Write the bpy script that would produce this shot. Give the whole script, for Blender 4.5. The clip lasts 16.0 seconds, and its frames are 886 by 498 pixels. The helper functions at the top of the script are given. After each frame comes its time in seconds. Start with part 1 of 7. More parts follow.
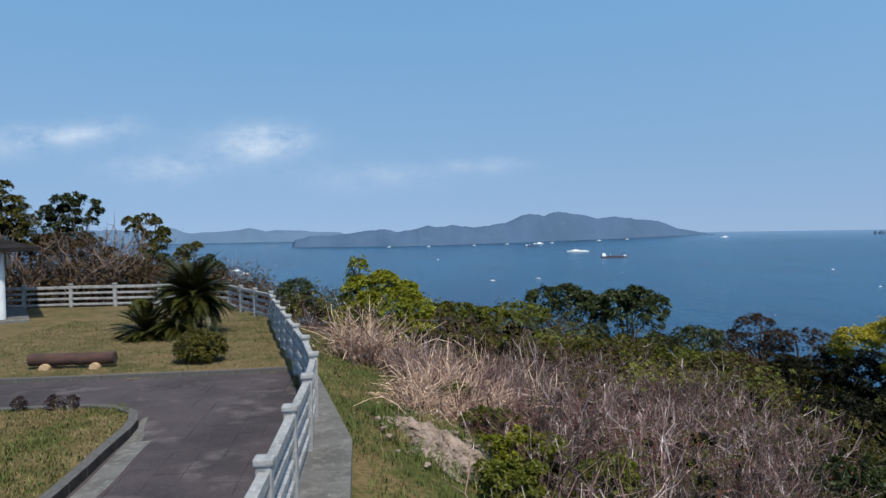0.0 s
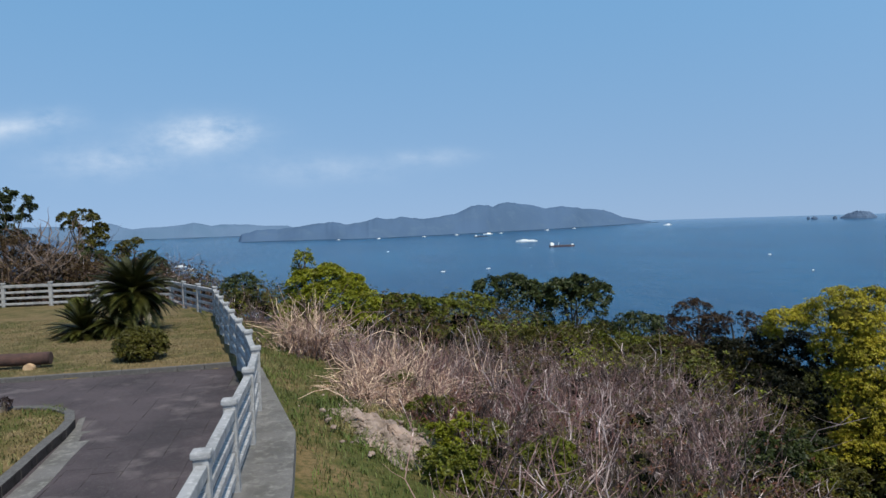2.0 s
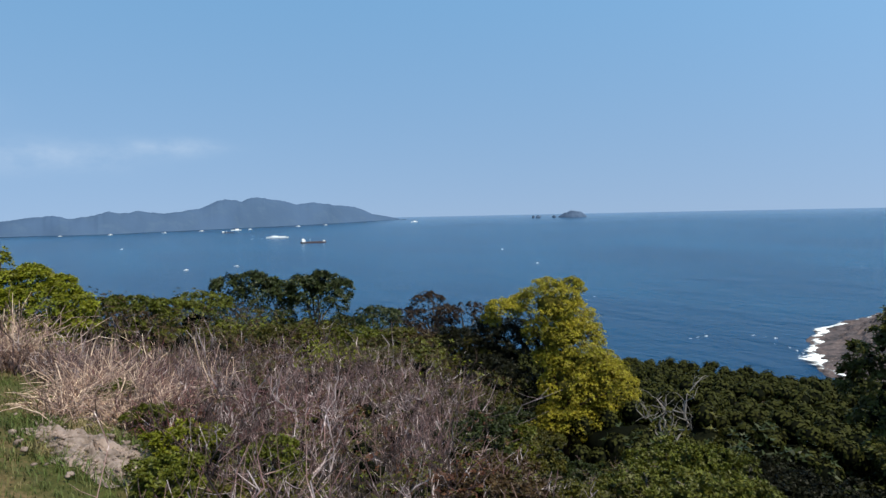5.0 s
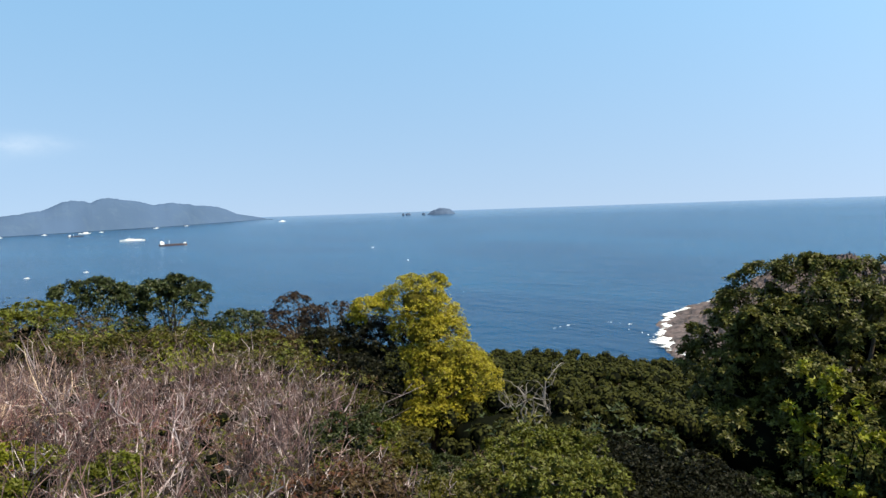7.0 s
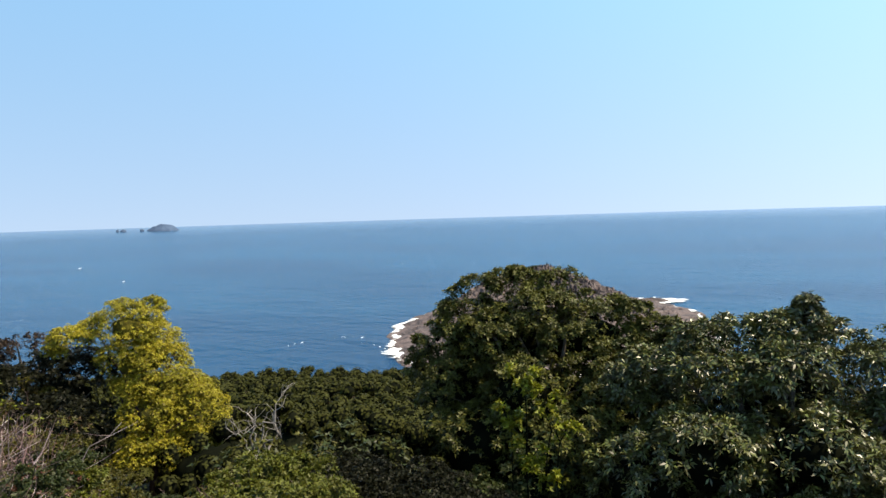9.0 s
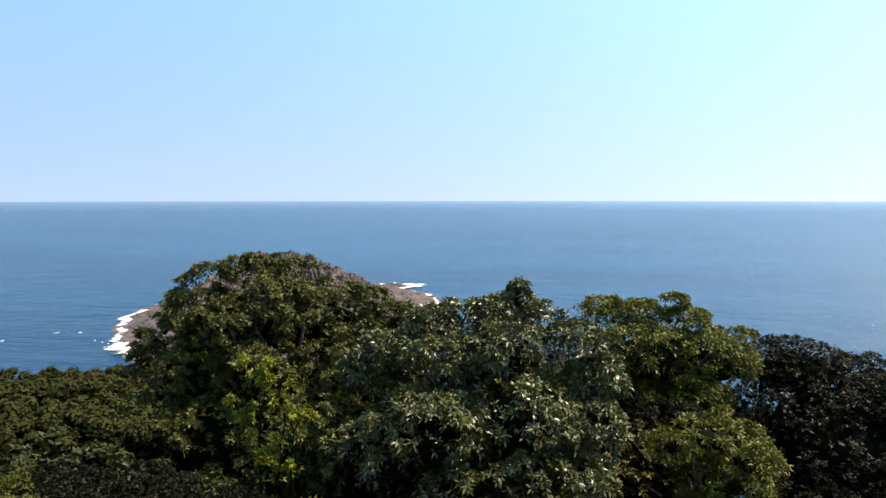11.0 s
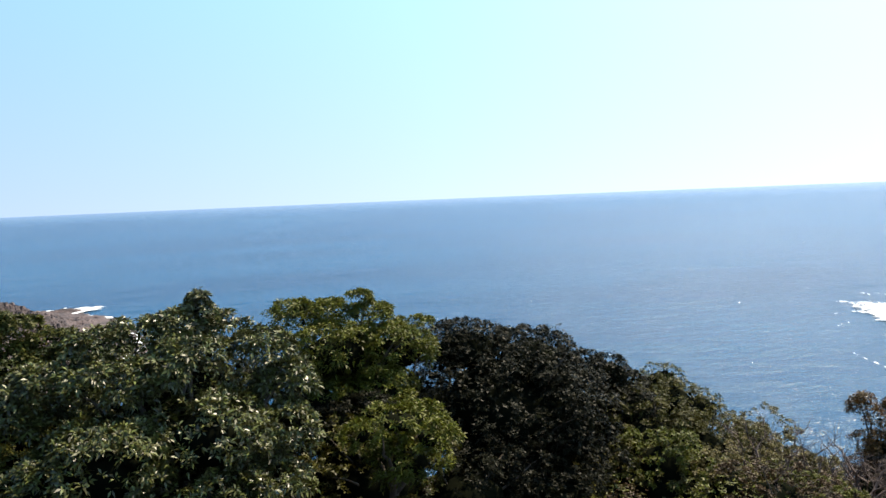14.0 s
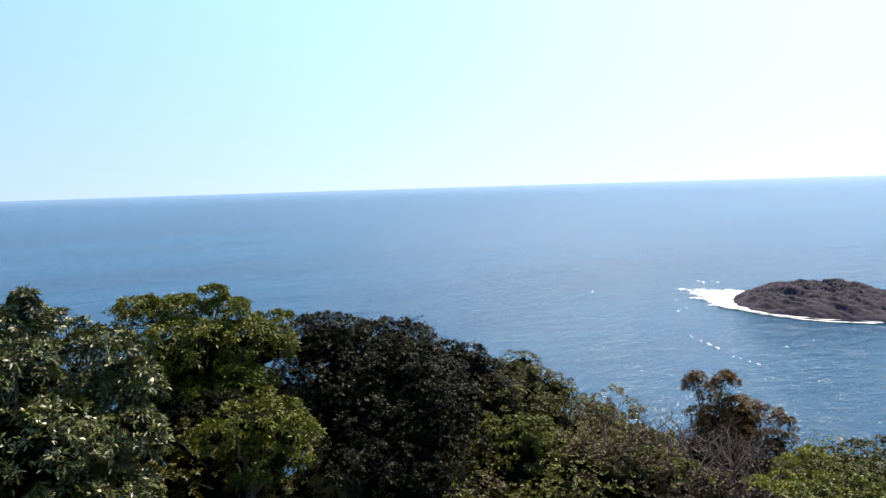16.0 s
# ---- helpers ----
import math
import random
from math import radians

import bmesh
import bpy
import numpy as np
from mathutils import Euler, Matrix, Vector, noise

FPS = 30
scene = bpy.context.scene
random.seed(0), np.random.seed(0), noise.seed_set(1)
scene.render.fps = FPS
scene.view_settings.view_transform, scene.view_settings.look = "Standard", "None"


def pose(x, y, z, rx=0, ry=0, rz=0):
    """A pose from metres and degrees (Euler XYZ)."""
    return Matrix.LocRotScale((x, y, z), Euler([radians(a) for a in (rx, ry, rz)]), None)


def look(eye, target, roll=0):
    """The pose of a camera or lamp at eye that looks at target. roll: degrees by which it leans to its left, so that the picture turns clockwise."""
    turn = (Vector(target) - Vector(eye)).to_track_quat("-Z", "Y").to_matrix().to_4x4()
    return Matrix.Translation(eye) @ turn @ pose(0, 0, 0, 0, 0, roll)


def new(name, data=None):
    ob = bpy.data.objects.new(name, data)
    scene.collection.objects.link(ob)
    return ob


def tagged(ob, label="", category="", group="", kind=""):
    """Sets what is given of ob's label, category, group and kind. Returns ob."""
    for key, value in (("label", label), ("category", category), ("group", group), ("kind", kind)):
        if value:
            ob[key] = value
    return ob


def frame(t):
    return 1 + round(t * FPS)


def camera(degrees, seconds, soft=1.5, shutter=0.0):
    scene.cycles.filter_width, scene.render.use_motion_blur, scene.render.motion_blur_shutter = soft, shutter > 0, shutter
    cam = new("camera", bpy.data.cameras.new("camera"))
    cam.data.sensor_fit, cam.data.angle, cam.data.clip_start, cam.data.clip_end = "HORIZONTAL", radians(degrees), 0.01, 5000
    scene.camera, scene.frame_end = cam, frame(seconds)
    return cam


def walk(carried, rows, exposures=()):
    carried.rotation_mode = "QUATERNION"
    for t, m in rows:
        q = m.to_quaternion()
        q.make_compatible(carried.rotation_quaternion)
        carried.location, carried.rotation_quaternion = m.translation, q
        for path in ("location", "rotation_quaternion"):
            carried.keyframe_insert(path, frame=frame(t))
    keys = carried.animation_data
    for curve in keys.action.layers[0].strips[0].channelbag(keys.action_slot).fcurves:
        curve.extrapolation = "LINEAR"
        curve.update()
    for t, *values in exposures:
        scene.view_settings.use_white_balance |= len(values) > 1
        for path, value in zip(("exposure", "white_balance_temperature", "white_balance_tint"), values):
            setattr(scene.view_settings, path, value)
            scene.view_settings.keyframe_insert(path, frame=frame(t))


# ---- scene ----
cam = camera(65.69, 16.0)
PATH = [
    (0, 0.022, 0.064, 3.208, -0.00, -1.35, 0.98),
    (0.5, 0.054, 0.012, 3.212, -1.41, -1.52, 1.25),
    (1, 0.110, -0.057, 3.218, -2.37, -1.50, 1.30),
    (1.5, 0.148, -0.066, 3.209, -4.07, -1.66, 1.54),
    (2, 0.180, -0.100, 3.205, -4.19, -2.16, 1.81),
    (2.5, 0.139, -0.070, 3.202, -6.43, -2.22, 1.65),
    (3, 0.164, -0.067, 3.202, -7.47, -2.17, 2.03),
    (3.5, 0.279, -0.144, 3.205, -10.11, -2.60, 1.68),
    (4, 0.437, -0.221, 3.213, -15.18, -2.49, 1.62),
    (4.5, 0.541, -0.297, 3.221, -20.59, -2.74, 1.28),
    (7, 0.929, -0.376, 3.177, -35.51, -3.48, 1.99),
    (7.5, 0.982, -0.375, 3.178, -39.28, -3.59, 2.05),
    (8, 1.028, -0.371, 3.186, -43.09, -3.76, 4.06),
    (8.5, 1.062, -0.383, 3.206, -48.70, -3.11, 3.48),
    (9, 1.132, -0.387, 3.217, -57.58, -2.85, 1.75),
    (11.5, 1.298, -0.684, 3.249, -82.42, -4.53, 0.83),
    (12, 1.286, -0.784, 3.236, -86.76, -4.47, 1.85),
    (12.5, 1.269, -0.888, 3.226, -91.43, -4.42, 2.27),
    (13, 1.237, -1.016, 3.216, -96.66, -4.54, 2.64),
    (13.5, 1.237, -1.095, 3.198, -100.45, -4.44, 3.19),
    (14, 1.232, -1.128, 3.207, -103.84, -4.46, 2.35),
    (14.5, 1.248, -1.175, 3.190, -104.38, -4.00, 3.01),
    (15, 1.247, -1.251, 3.172, -107.70, -4.24, 2.21),
    (15.5, 1.223, -1.350, 3.172, -111.43, -4.89, 1.47),
    (16, 1.237, -1.462, 3.155, -114.84, -5.40, 1.70),
]
walk(cam, [(t, pose(x, y, z, 90 + pitch, roll, yaw)) for t, x, y, z, yaw, pitch, roll in PATH],
     [(0.0, 0.55, 6300, 5), (4.5, 0.55, 6300, 5), (7.0, 1.09, 7050, 5), (9.0, 1.2, 7200, 7), (11.5, 1.24, 7150, 9), (16.0, 1.17, 6800, 8)])

# ---------------------------------------------------------------- world, sun
SUN_AZ, SUN_EL = 152.0, 58.0
SEA = -57.0
world = bpy.data.worlds.new("world")
scene.world = world
world.use_nodes = True
wt = world.node_tree
wt.nodes.clear()


def wmath(op, a, b=None, clamp=False):
    n = wt.nodes.new("ShaderNodeMath")
    n.operation, n.use_clamp = op, clamp
    for i, v in enumerate((a, b)):
        if v is None:
            continue
        if isinstance(v, (int, float)):
            n.inputs[i].default_value = v
        else:
            wt.links.new(v, n.inputs[i])
    return n.outputs[0]


sky = wt.nodes.new("ShaderNodeTexSky")
sky.sky_type, sky.sun_disc = "NISHITA", False
sky.sun_elevation, sky.sun_rotation = radians(SUN_EL), radians(SUN_AZ)
sky.altitude, sky.air_density, sky.dust_density, sky.ozone_density = 60, 1.0, 0.9, 2.0
coord = wt.nodes.new("ShaderNodeTexCoord")
sep = wt.nodes.new("ShaderNodeSeparateXYZ")
wt.links.new(coord.outputs["Generated"], sep.inputs[0])
comb = wt.nodes.new("ShaderNodeCombineXYZ")
wt.links.new(sep.outputs[0], comb.inputs[0])
wt.links.new(sep.outputs[1], comb.inputs[1])
wt.links.new(wmath("ADD", wmath("MULTIPLY", wmath("MAXIMUM", sep.outputs[2], 0.0), 0.74), 0.26), comb.inputs[2])
wt.links.new(comb.outputs[0], sky.inputs[0])
# thin cloud bank low over the far coast
yy = wmath("MAXIMUM", sep.outputs[1], 0.05)
cu, cv = wmath("DIVIDE", sep.outputs[0], yy), wmath("DIVIDE", sep.outputs[2], yy)
cuv = wt.nodes.new("ShaderNodeCombineXYZ")
wt.links.new(cu, cuv.inputs[0])
wt.links.new(wmath("MULTIPLY", cv, 1.8), cuv.inputs[1])
cn = wt.nodes.new("ShaderNodeTexNoise")
cn.inputs["Scale"].default_value, cn.inputs["Detail"].default_value, cn.inputs["Roughness"].default_value = 16.0, 6.0, 0.6
wt.links.new(cuv.outputs[0], cn.inputs[0])
total = None
for u0, v0, su, sv, amp in ((-0.27, 0.147, 0.06, 0.020, 1.0), (-0.245, 0.155, 0.04, 0.012, 0.7), (-0.40, 0.113, 0.07, 0.018, 0.6), (-0.56, 0.163, 0.07, 0.012, 0.75),
                            (-0.47, 0.175, 0.03, 0.012, 0.5), (0.06, 0.108, 0.05, 0.009, 0.42), (-0.10, 0.095, 0.09, 0.016, 0.36), (-0.72, 0.15, 0.12, 0.02, 0.5)):
    a = wmath("POWER", wmath("DIVIDE", wmath("SUBTRACT", cu, u0), su), 2.0)
    b = wmath("POWER", wmath("DIVIDE", wmath("SUBTRACT", cv, v0 - 0.012), sv), 2.0)
    g = wmath("MULTIPLY", wmath("EXPONENT", wmath("MULTIPLY", wmath("ADD", a, b), -0.7)), amp)
    total = g if total is None else wmath("ADD", total, g)
thick = wmath("MULTIPLY", wmath("MULTIPLY", total, 1.0, True), wmath("MULTIPLY", wmath("SUBTRACT", cn.outputs[0], 0.3), 2.2, True), True)
front = wmath("GREATER_THAN", sep.outputs[1], 0.1)
mixc = wt.nodes.new("ShaderNodeMix")
mixc.data_type = "RGBA"
wt.links.new(wmath("MULTIPLY", wmath("MULTIPLY", thick, front), 0.75), mixc.inputs[0])
tintn = wt.nodes.new("ShaderNodeMix")
tintn.data_type, tintn.blend_type = "RGBA", "MULTIPLY"
tintn.inputs[0].default_value = 1.0
hazen = wt.nodes.new("ShaderNodeMix")
hazen.data_type = "RGBA"
hazen.inputs[6].default_value, hazen.inputs[7].default_value = (1.08, 0.95, 0.88, 1), (1.08, 1.30, 1.24, 1)
wt.links.new(wmath("MULTIPLY", sep.outputs[2], 3.2, True), hazen.inputs[0])
wt.links.new(hazen.outputs[2], tintn.inputs[7])
wt.links.new(sky.outputs[0], tintn.inputs[6])
wt.links.new(tintn.outputs[2], mixc.inputs[6])
mixc.inputs[7].default_value = (5.2, 5.4, 5.9, 1)
bg = wt.nodes.new("ShaderNodeBackground")
bg.inputs[1].default_value = 0.115
wt.links.new(mixc.outputs[2], bg.inputs[0])
wo = wt.nodes.new("ShaderNodeOutputWorld")
wt.links.new(bg.outputs[0], wo.inputs[0])

sun_data = bpy.data.lights.new("sun", "SUN")
sun_data.energy, sun_data.angle, sun_data.color = 3.8, radians(0.53), (1.0, 0.88, 0.72)
sun = new("sun", sun_data)
sa, se = radians(SUN_AZ), radians(SUN_EL)
sun.matrix_world = look((math.sin(sa) * math.cos(se) * 100, math.cos(sa) * math.cos(se) * 100, math.sin(se) * 100), (0, 0, 0))

# ---------------------------------------------------------------- materials


def mat(name, base, rough=0.7, metal=0.0, var=(), fine=60.0, bump=0.0, bump_scale=None, island=0.0, translucent=0.0, spec=0.5, space="Object"):
    """A node material: the base colour swings towards the colours of var over two scales of noise; island shifts whole pieces in value."""
    m = bpy.data.materials.new(name)
    m.use_nodes = True
    nt = m.node_tree
    p = nt.nodes["Principled BSDF"]
    p.inputs["Roughness"].default_value, p.inputs["Metallic"].default_value = rough, metal
    p.inputs["Specular IOR Level"].default_value = spec
    tc = nt.nodes.new("ShaderNodeTexCoord")
    col = nt.nodes.new("ShaderNodeRGB")
    col.outputs[0].default_value = (*base, 1)
    out = col.outputs[0]
    for i, (c, lo, hi, sc) in enumerate(var):
        n = nt.nodes.new("ShaderNodeTexNoise")
        n.inputs["Scale"].default_value, n.inputs["Detail"].default_value, n.inputs["Roughness"].default_value = sc, 5, 0.62
        off = nt.nodes.new("ShaderNodeVectorMath")
        off.inputs[1].default_value = (7.3 * i, 3.1 * i, 1.7)
        nt.links.new(tc.outputs[space], off.inputs[0])
        nt.links.new(off.outputs[0], n.inputs[0])
        r = nt.nodes.new("ShaderNodeMapRange")
        r.inputs[1].default_value, r.inputs[2].default_value = lo, hi
        nt.links.new(n.outputs[0], r.inputs[0])
        x = nt.nodes.new("ShaderNodeMix")
        x.data_type = "RGBA"
        x.inputs[7].default_value = (*c, 1)
        nt.links.new(r.outputs[0], x.inputs[0])
        nt.links.new(out, x.inputs[6])
        out = x.outputs[2]
    if island:
        geo = nt.nodes.new("ShaderNodeNewGeometry")
        hsv = nt.nodes.new("ShaderNodeHueSaturation")
        for inp, a, b in (("Value", 1 - island, 1 + island), ("Hue", 0.5 - island * 0.04, 0.5 + island * 0.04)):
            r = nt.nodes.new("ShaderNodeMapRange")
            r.inputs[3].default_value, r.inputs[4].default_value = a, b
            nt.links.new(geo.outputs["Random Per Island"], r.inputs[0])
            nt.links.new(r.outputs[0], hsv.inputs[inp])
        nt.links.new(out, hsv.inputs["Color"])
        out = hsv.outputs[0]
    nt.links.new(out, p.inputs["Base Color"])
    if bump:
        n = nt.nodes.new("ShaderNodeTexNoise")
        n.inputs["Scale"].default_value, n.inputs["Detail"].default_value = bump_scale or fine, 6
        nt.links.new(tc.outputs[space], n.inputs[0])
        b = nt.nodes.new("ShaderNodeBump")
        b.inputs["Strength"].default_value, b.inputs["Distance"].default_value = min(1.0, bump), 0.02 * max(1.0, bump)
        nt.links.new(n.outputs[0], b.inputs["Height"])
        nt.links.new(b.outputs[0], p.inputs["Normal"])
    if translucent:
        tr = nt.nodes.new("ShaderNodeBsdfTranslucent")
        nt.links.new(out, tr.inputs[0])
        mx = nt.nodes.new("ShaderNodeMixShader")
        mx.inputs[0].default_value = translucent
        nt.links.new(p.outputs[0], mx.inputs[1])
        nt.links.new(tr.outputs[0], mx.inputs[2])
        nt.links.new(mx.outputs[0], nt.nodes["Material Output"].inputs[0])
    return m


def leafmat(name, base, dark, rough=0.5, tr=0.3, island=0.35, spec=0.4):
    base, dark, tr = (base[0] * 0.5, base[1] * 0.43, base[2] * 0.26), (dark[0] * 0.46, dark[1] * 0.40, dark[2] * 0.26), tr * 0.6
    spec *= 0.5
    return mat(name, base, rough, var=((dark, 0.45, 0.62, 0.9), (tuple(c * 0.7 for c in base), 0.4, 0.7, 5.0)), island=island, translucent=tr, spec=spec)


CONCRETE = mat("pale concrete", (0.104, 0.099, 0.100), 0.9, var=(((0.064, 0.061, 0.060), 0.42, 0.64, 1.6), ((0.155, 0.15, 0.145), 0.5, 0.72, 9.0), ((0.05, 0.052, 0.04), 0.58, 0.75, 3.5)), bump=0.4, bump_scale=70)
FENCE_PAINT = mat("weathered grey concrete", (0.245, 0.248, 0.265), 0.8, var=(((0.13, 0.132, 0.142), 0.45, 0.66, 2.6), ((0.37, 0.37, 0.385), 0.52, 0.75, 14.0)), bump=0.35, bump_scale=80)
KERB = mat("grey kerb concrete", (0.078, 0.074, 0.076), 0.9, var=(((0.040, 0.037, 0.037), 0.4, 0.66, 1.7), ((0.125, 0.118, 0.112), 0.5, 0.8, 12.0)), bump=0.5, bump_scale=60)
KERB_DARK = mat("dark kerb face", (0.026, 0.022, 0.023), 0.95, var=(((0.045, 0.04, 0.04), 0.5, 0.7, 2.5), ((0.014, 0.012, 0.012), 0.45, 0.65, 11.0)), bump=0.5, bump_scale=50, spec=0.15)
# near black: the deep shade between leaves, put into a colour
HEART = mat("near-black crown shade", (0.008, 0.009, 0.005), 1.0, var=(((0.005, 0.006, 0.004), 0.4, 0.6, 1.2),), spec=0.0)
# blossom colour darkened to imitate shadow inside the yellow tree
INNER_YELLOW = mat("shaded inner yellow foliage", (0.10, 0.085, 0.012), 0.9, var=(((0.03, 0.03, 0.008), 0.42, 0.6, 1.5), ((0.16, 0.14, 0.02), 0.5, 0.7, 9.0)), bump=2.0, bump_scale=14, spec=0.1)
LOG = mat("brown log", (0.036, 0.016, 0.013), 0.85, var=(((0.065, 0.030, 0.024), 0.45, 0.7, 3.0), ((0.025, 0.014, 0.012), 0.5, 0.75, 18.0)), bump=0.8, bump_scale=30)
CUTWOOD = mat("cut end wood", (0.42, 0.30, 0.19), 0.8, var=(((0.30, 0.19, 0.11), 0.4, 0.7, 9.0),), bump=0.3)
BARK = mat("grey brown bark", (0.10, 0.08, 0.065), 0.9, var=(((0.17, 0.15, 0.13), 0.45, 0.7, 2.5), ((0.05, 0.04, 0.035), 0.5, 0.8, 14.0)), bump=0.8, bump_scale=25)
DEADWOOD = mat("bleached dead wood", (0.15, 0.11, 0.095), 0.9, var=(((0.075, 0.05, 0.043), 0.4, 0.7, 3.0),), bump=0.5, island=0.3)
TWIG = mat("bare twigs", (0.135, 0.075, 0.078), 0.85, var=(((0.036, 0.020, 0.020), 0.44, 0.58, 0.7), ((0.50, 0.42, 0.43), 0.55, 0.66, 3.0)), island=0.9)
PALETWIG = mat("sun bleached stems", (0.36, 0.295, 0.305), 0.85, var=(((0.16, 0.11, 0.115), 0.44, 0.6, 1.6),), bump=0.3, island=0.5)
DRYGRASS = mat("dry pampas straw", (0.62, 0.46, 0.37), 0.8, var=(((0.26, 0.15, 0.12), 0.44, 0.60, 2.5),), island=0.7, translucent=0.2)
GRASS = mat("spring grass blades", (0.100, 0.124, 0.032), 0.6, var=(((0.23, 0.18, 0.09), 0.5, 0.62, 0.8), ((0.04, 0.062, 0.014), 0.45, 0.7, 1.3)), island=0.35, translucent=0.3, spec=0.2)
ROOF = mat("dark roof tile", (0.014, 0.013, 0.014), 0.95, var=(((0.024, 0.022, 0.024), 0.4, 0.7, 2.0),), bump=0.3, spec=0.03)
WHITEPOST = mat("pale painted column", (0.55, 0.58, 0.63), 0.7, var=(((0.45, 0.48, 0.52), 0.45, 0.7, 2.0),), bump=0.2)
SOIL = mat("pale bare soil", (0.24, 0.18, 0.155), 0.95, var=(((0.12, 0.09, 0.075), 0.42, 0.6, 2.6), ((0.30, 0.24, 0.21), 0.5, 0.72, 7.0)), bump=1.5, bump_scale=10)
L_LIME = leafmat("fresh lime leaves", (0.34, 0.41, 0.04), (0.21, 0.27, 0.035), tr=0.4)
L_YELLOW = leafmat("yellow blossom leaves", (0.64, 0.63, 0.09), (0.36, 0.38, 0.05), tr=0.45)
L_OLIVE = leafmat("olive leaves", (0.148, 0.155, 0.038), (0.078, 0.088, 0.024), tr=0.3)
L_DARK = leafmat("dark evergreen leaves", (0.070, 0.104, 0.042), (0.032, 0.052, 0.022), tr=0.2)
L_HOLM = leafmat("holm oak leaves", (0.172, 0.202, 0.062), (0.075, 0.094, 0.034), tr=0.35)
L_FRESH = leafmat("yellow green tree leaves", (0.205, 0.255, 0.05), (0.12, 0.16, 0.03), tr=0.3)
L_GLOSS = leafmat("glossy laurel leaves", (0.195, 0.24, 0.10), (0.08, 0.105, 0.04), rough=0.38, tr=0.15, spec=0.95, island=0.65)
# near black: the shade on these slopes is put into the leaf colour
L_GREY_SHADED = leafmat("grey green leaves", (0.024, 0.028, 0.018), (0.012, 0.015, 0.009), rough=0.5, tr=0.15, spec=0.2)
L_BROWN = leafmat("purple brown leaves", (0.135, 0.095, 0.07), (0.08, 0.065, 0.05), tr=0.25)
L_PLUM = leafmat("dark purple leaves", (0.055, 0.036, 0.05), (0.03, 0.02, 0.03), tr=0.15)
TURF = mat("dry turf blades", (0.150, 0.113, 0.060), 0.8, var=(((0.064, 0.078, 0.022), 0.47, 0.56, 0.7), ((0.24, 0.19, 0.105), 0.52, 0.66, 3.0)), island=0.3, translucent=0.2, spec=0.1)
L_MAUVE = leafmat("mauve brown budding leaves", (0.075, 0.052, 0.050), (0.04, 0.03, 0.03), tr=0.2)
L_RUST = leafmat("rust young leaves", (0.26, 0.14, 0.05), (0.11, 0.085, 0.03), tr=0.3)
L_PALE = leafmat("pale grey green leaves", (0.30, 0.29, 0.17), (0.18, 0.175, 0.105), tr=0.3)
L_RED = leafmat("reddish budding leaves", (0.22, 0.10, 0.09), (0.10, 0.05, 0.045), tr=0.3)
L_SOFT = leafmat("soft green leaves", (0.21, 0.25, 0.06), (0.12, 0.15, 0.04), tr=0.3)
L_SPRING = leafmat("soft spring-green leaves", (0.175, 0.215, 0.042), (0.085, 0.11, 0.026), tr=0.35)
L_CYCAD = leafmat("dark cycad fronds", (0.075, 0.09, 0.035), (0.035, 0.045, 0.018), tr=0.1, rough=0.35)
L_WOOD = leafmat("hillside woodland leaves", (0.076, 0.092, 0.031), (0.040, 0.050, 0.018), tr=0.1, island=0.14, rough=0.7, spec=0.15)
WHITE = mat("white ship paint", (0.82, 0.82, 0.82), 0.5, var=(((0.7, 0.7, 0.7), 0.5, 0.8, 0.2),))
HULL_RED = mat("rust red hull", (0.11, 0.075, 0.078), 0.6, var=(((0.14, 0.07, 0.06), 0.45, 0.7, 0.3),))
HULL_DARK = mat("dark blue hull", (0.05, 0.07, 0.11), 0.6, var=(((0.09, 0.10, 0.13), 0.45, 0.7, 0.3),))
# far land: the haze is painted into these three base colours
FAR_WOODS = mat("haze-tinted wooded hills", (0.058, 0.095, 0.164), 1.0, var=(((0.053, 0.087, 0.148), 0.42, 0.6, 0.004), ((0.066, 0.104, 0.166), 0.5, 0.7, 0.016)), spec=0.0)
FAR_HAZE = mat("haze-tinted far mountains", (0.085, 0.13, 0.205), 1.0, var=(((0.075, 0.12, 0.19), 0.42, 0.6, 0.003),), spec=0.0)
FAR_ROCK = mat("haze-tinted sea cliff", (0.075, 0.11, 0.175), 1.0, var=(((0.058, 0.088, 0.145), 0.42, 0.6, 0.01),), spec=0.1)


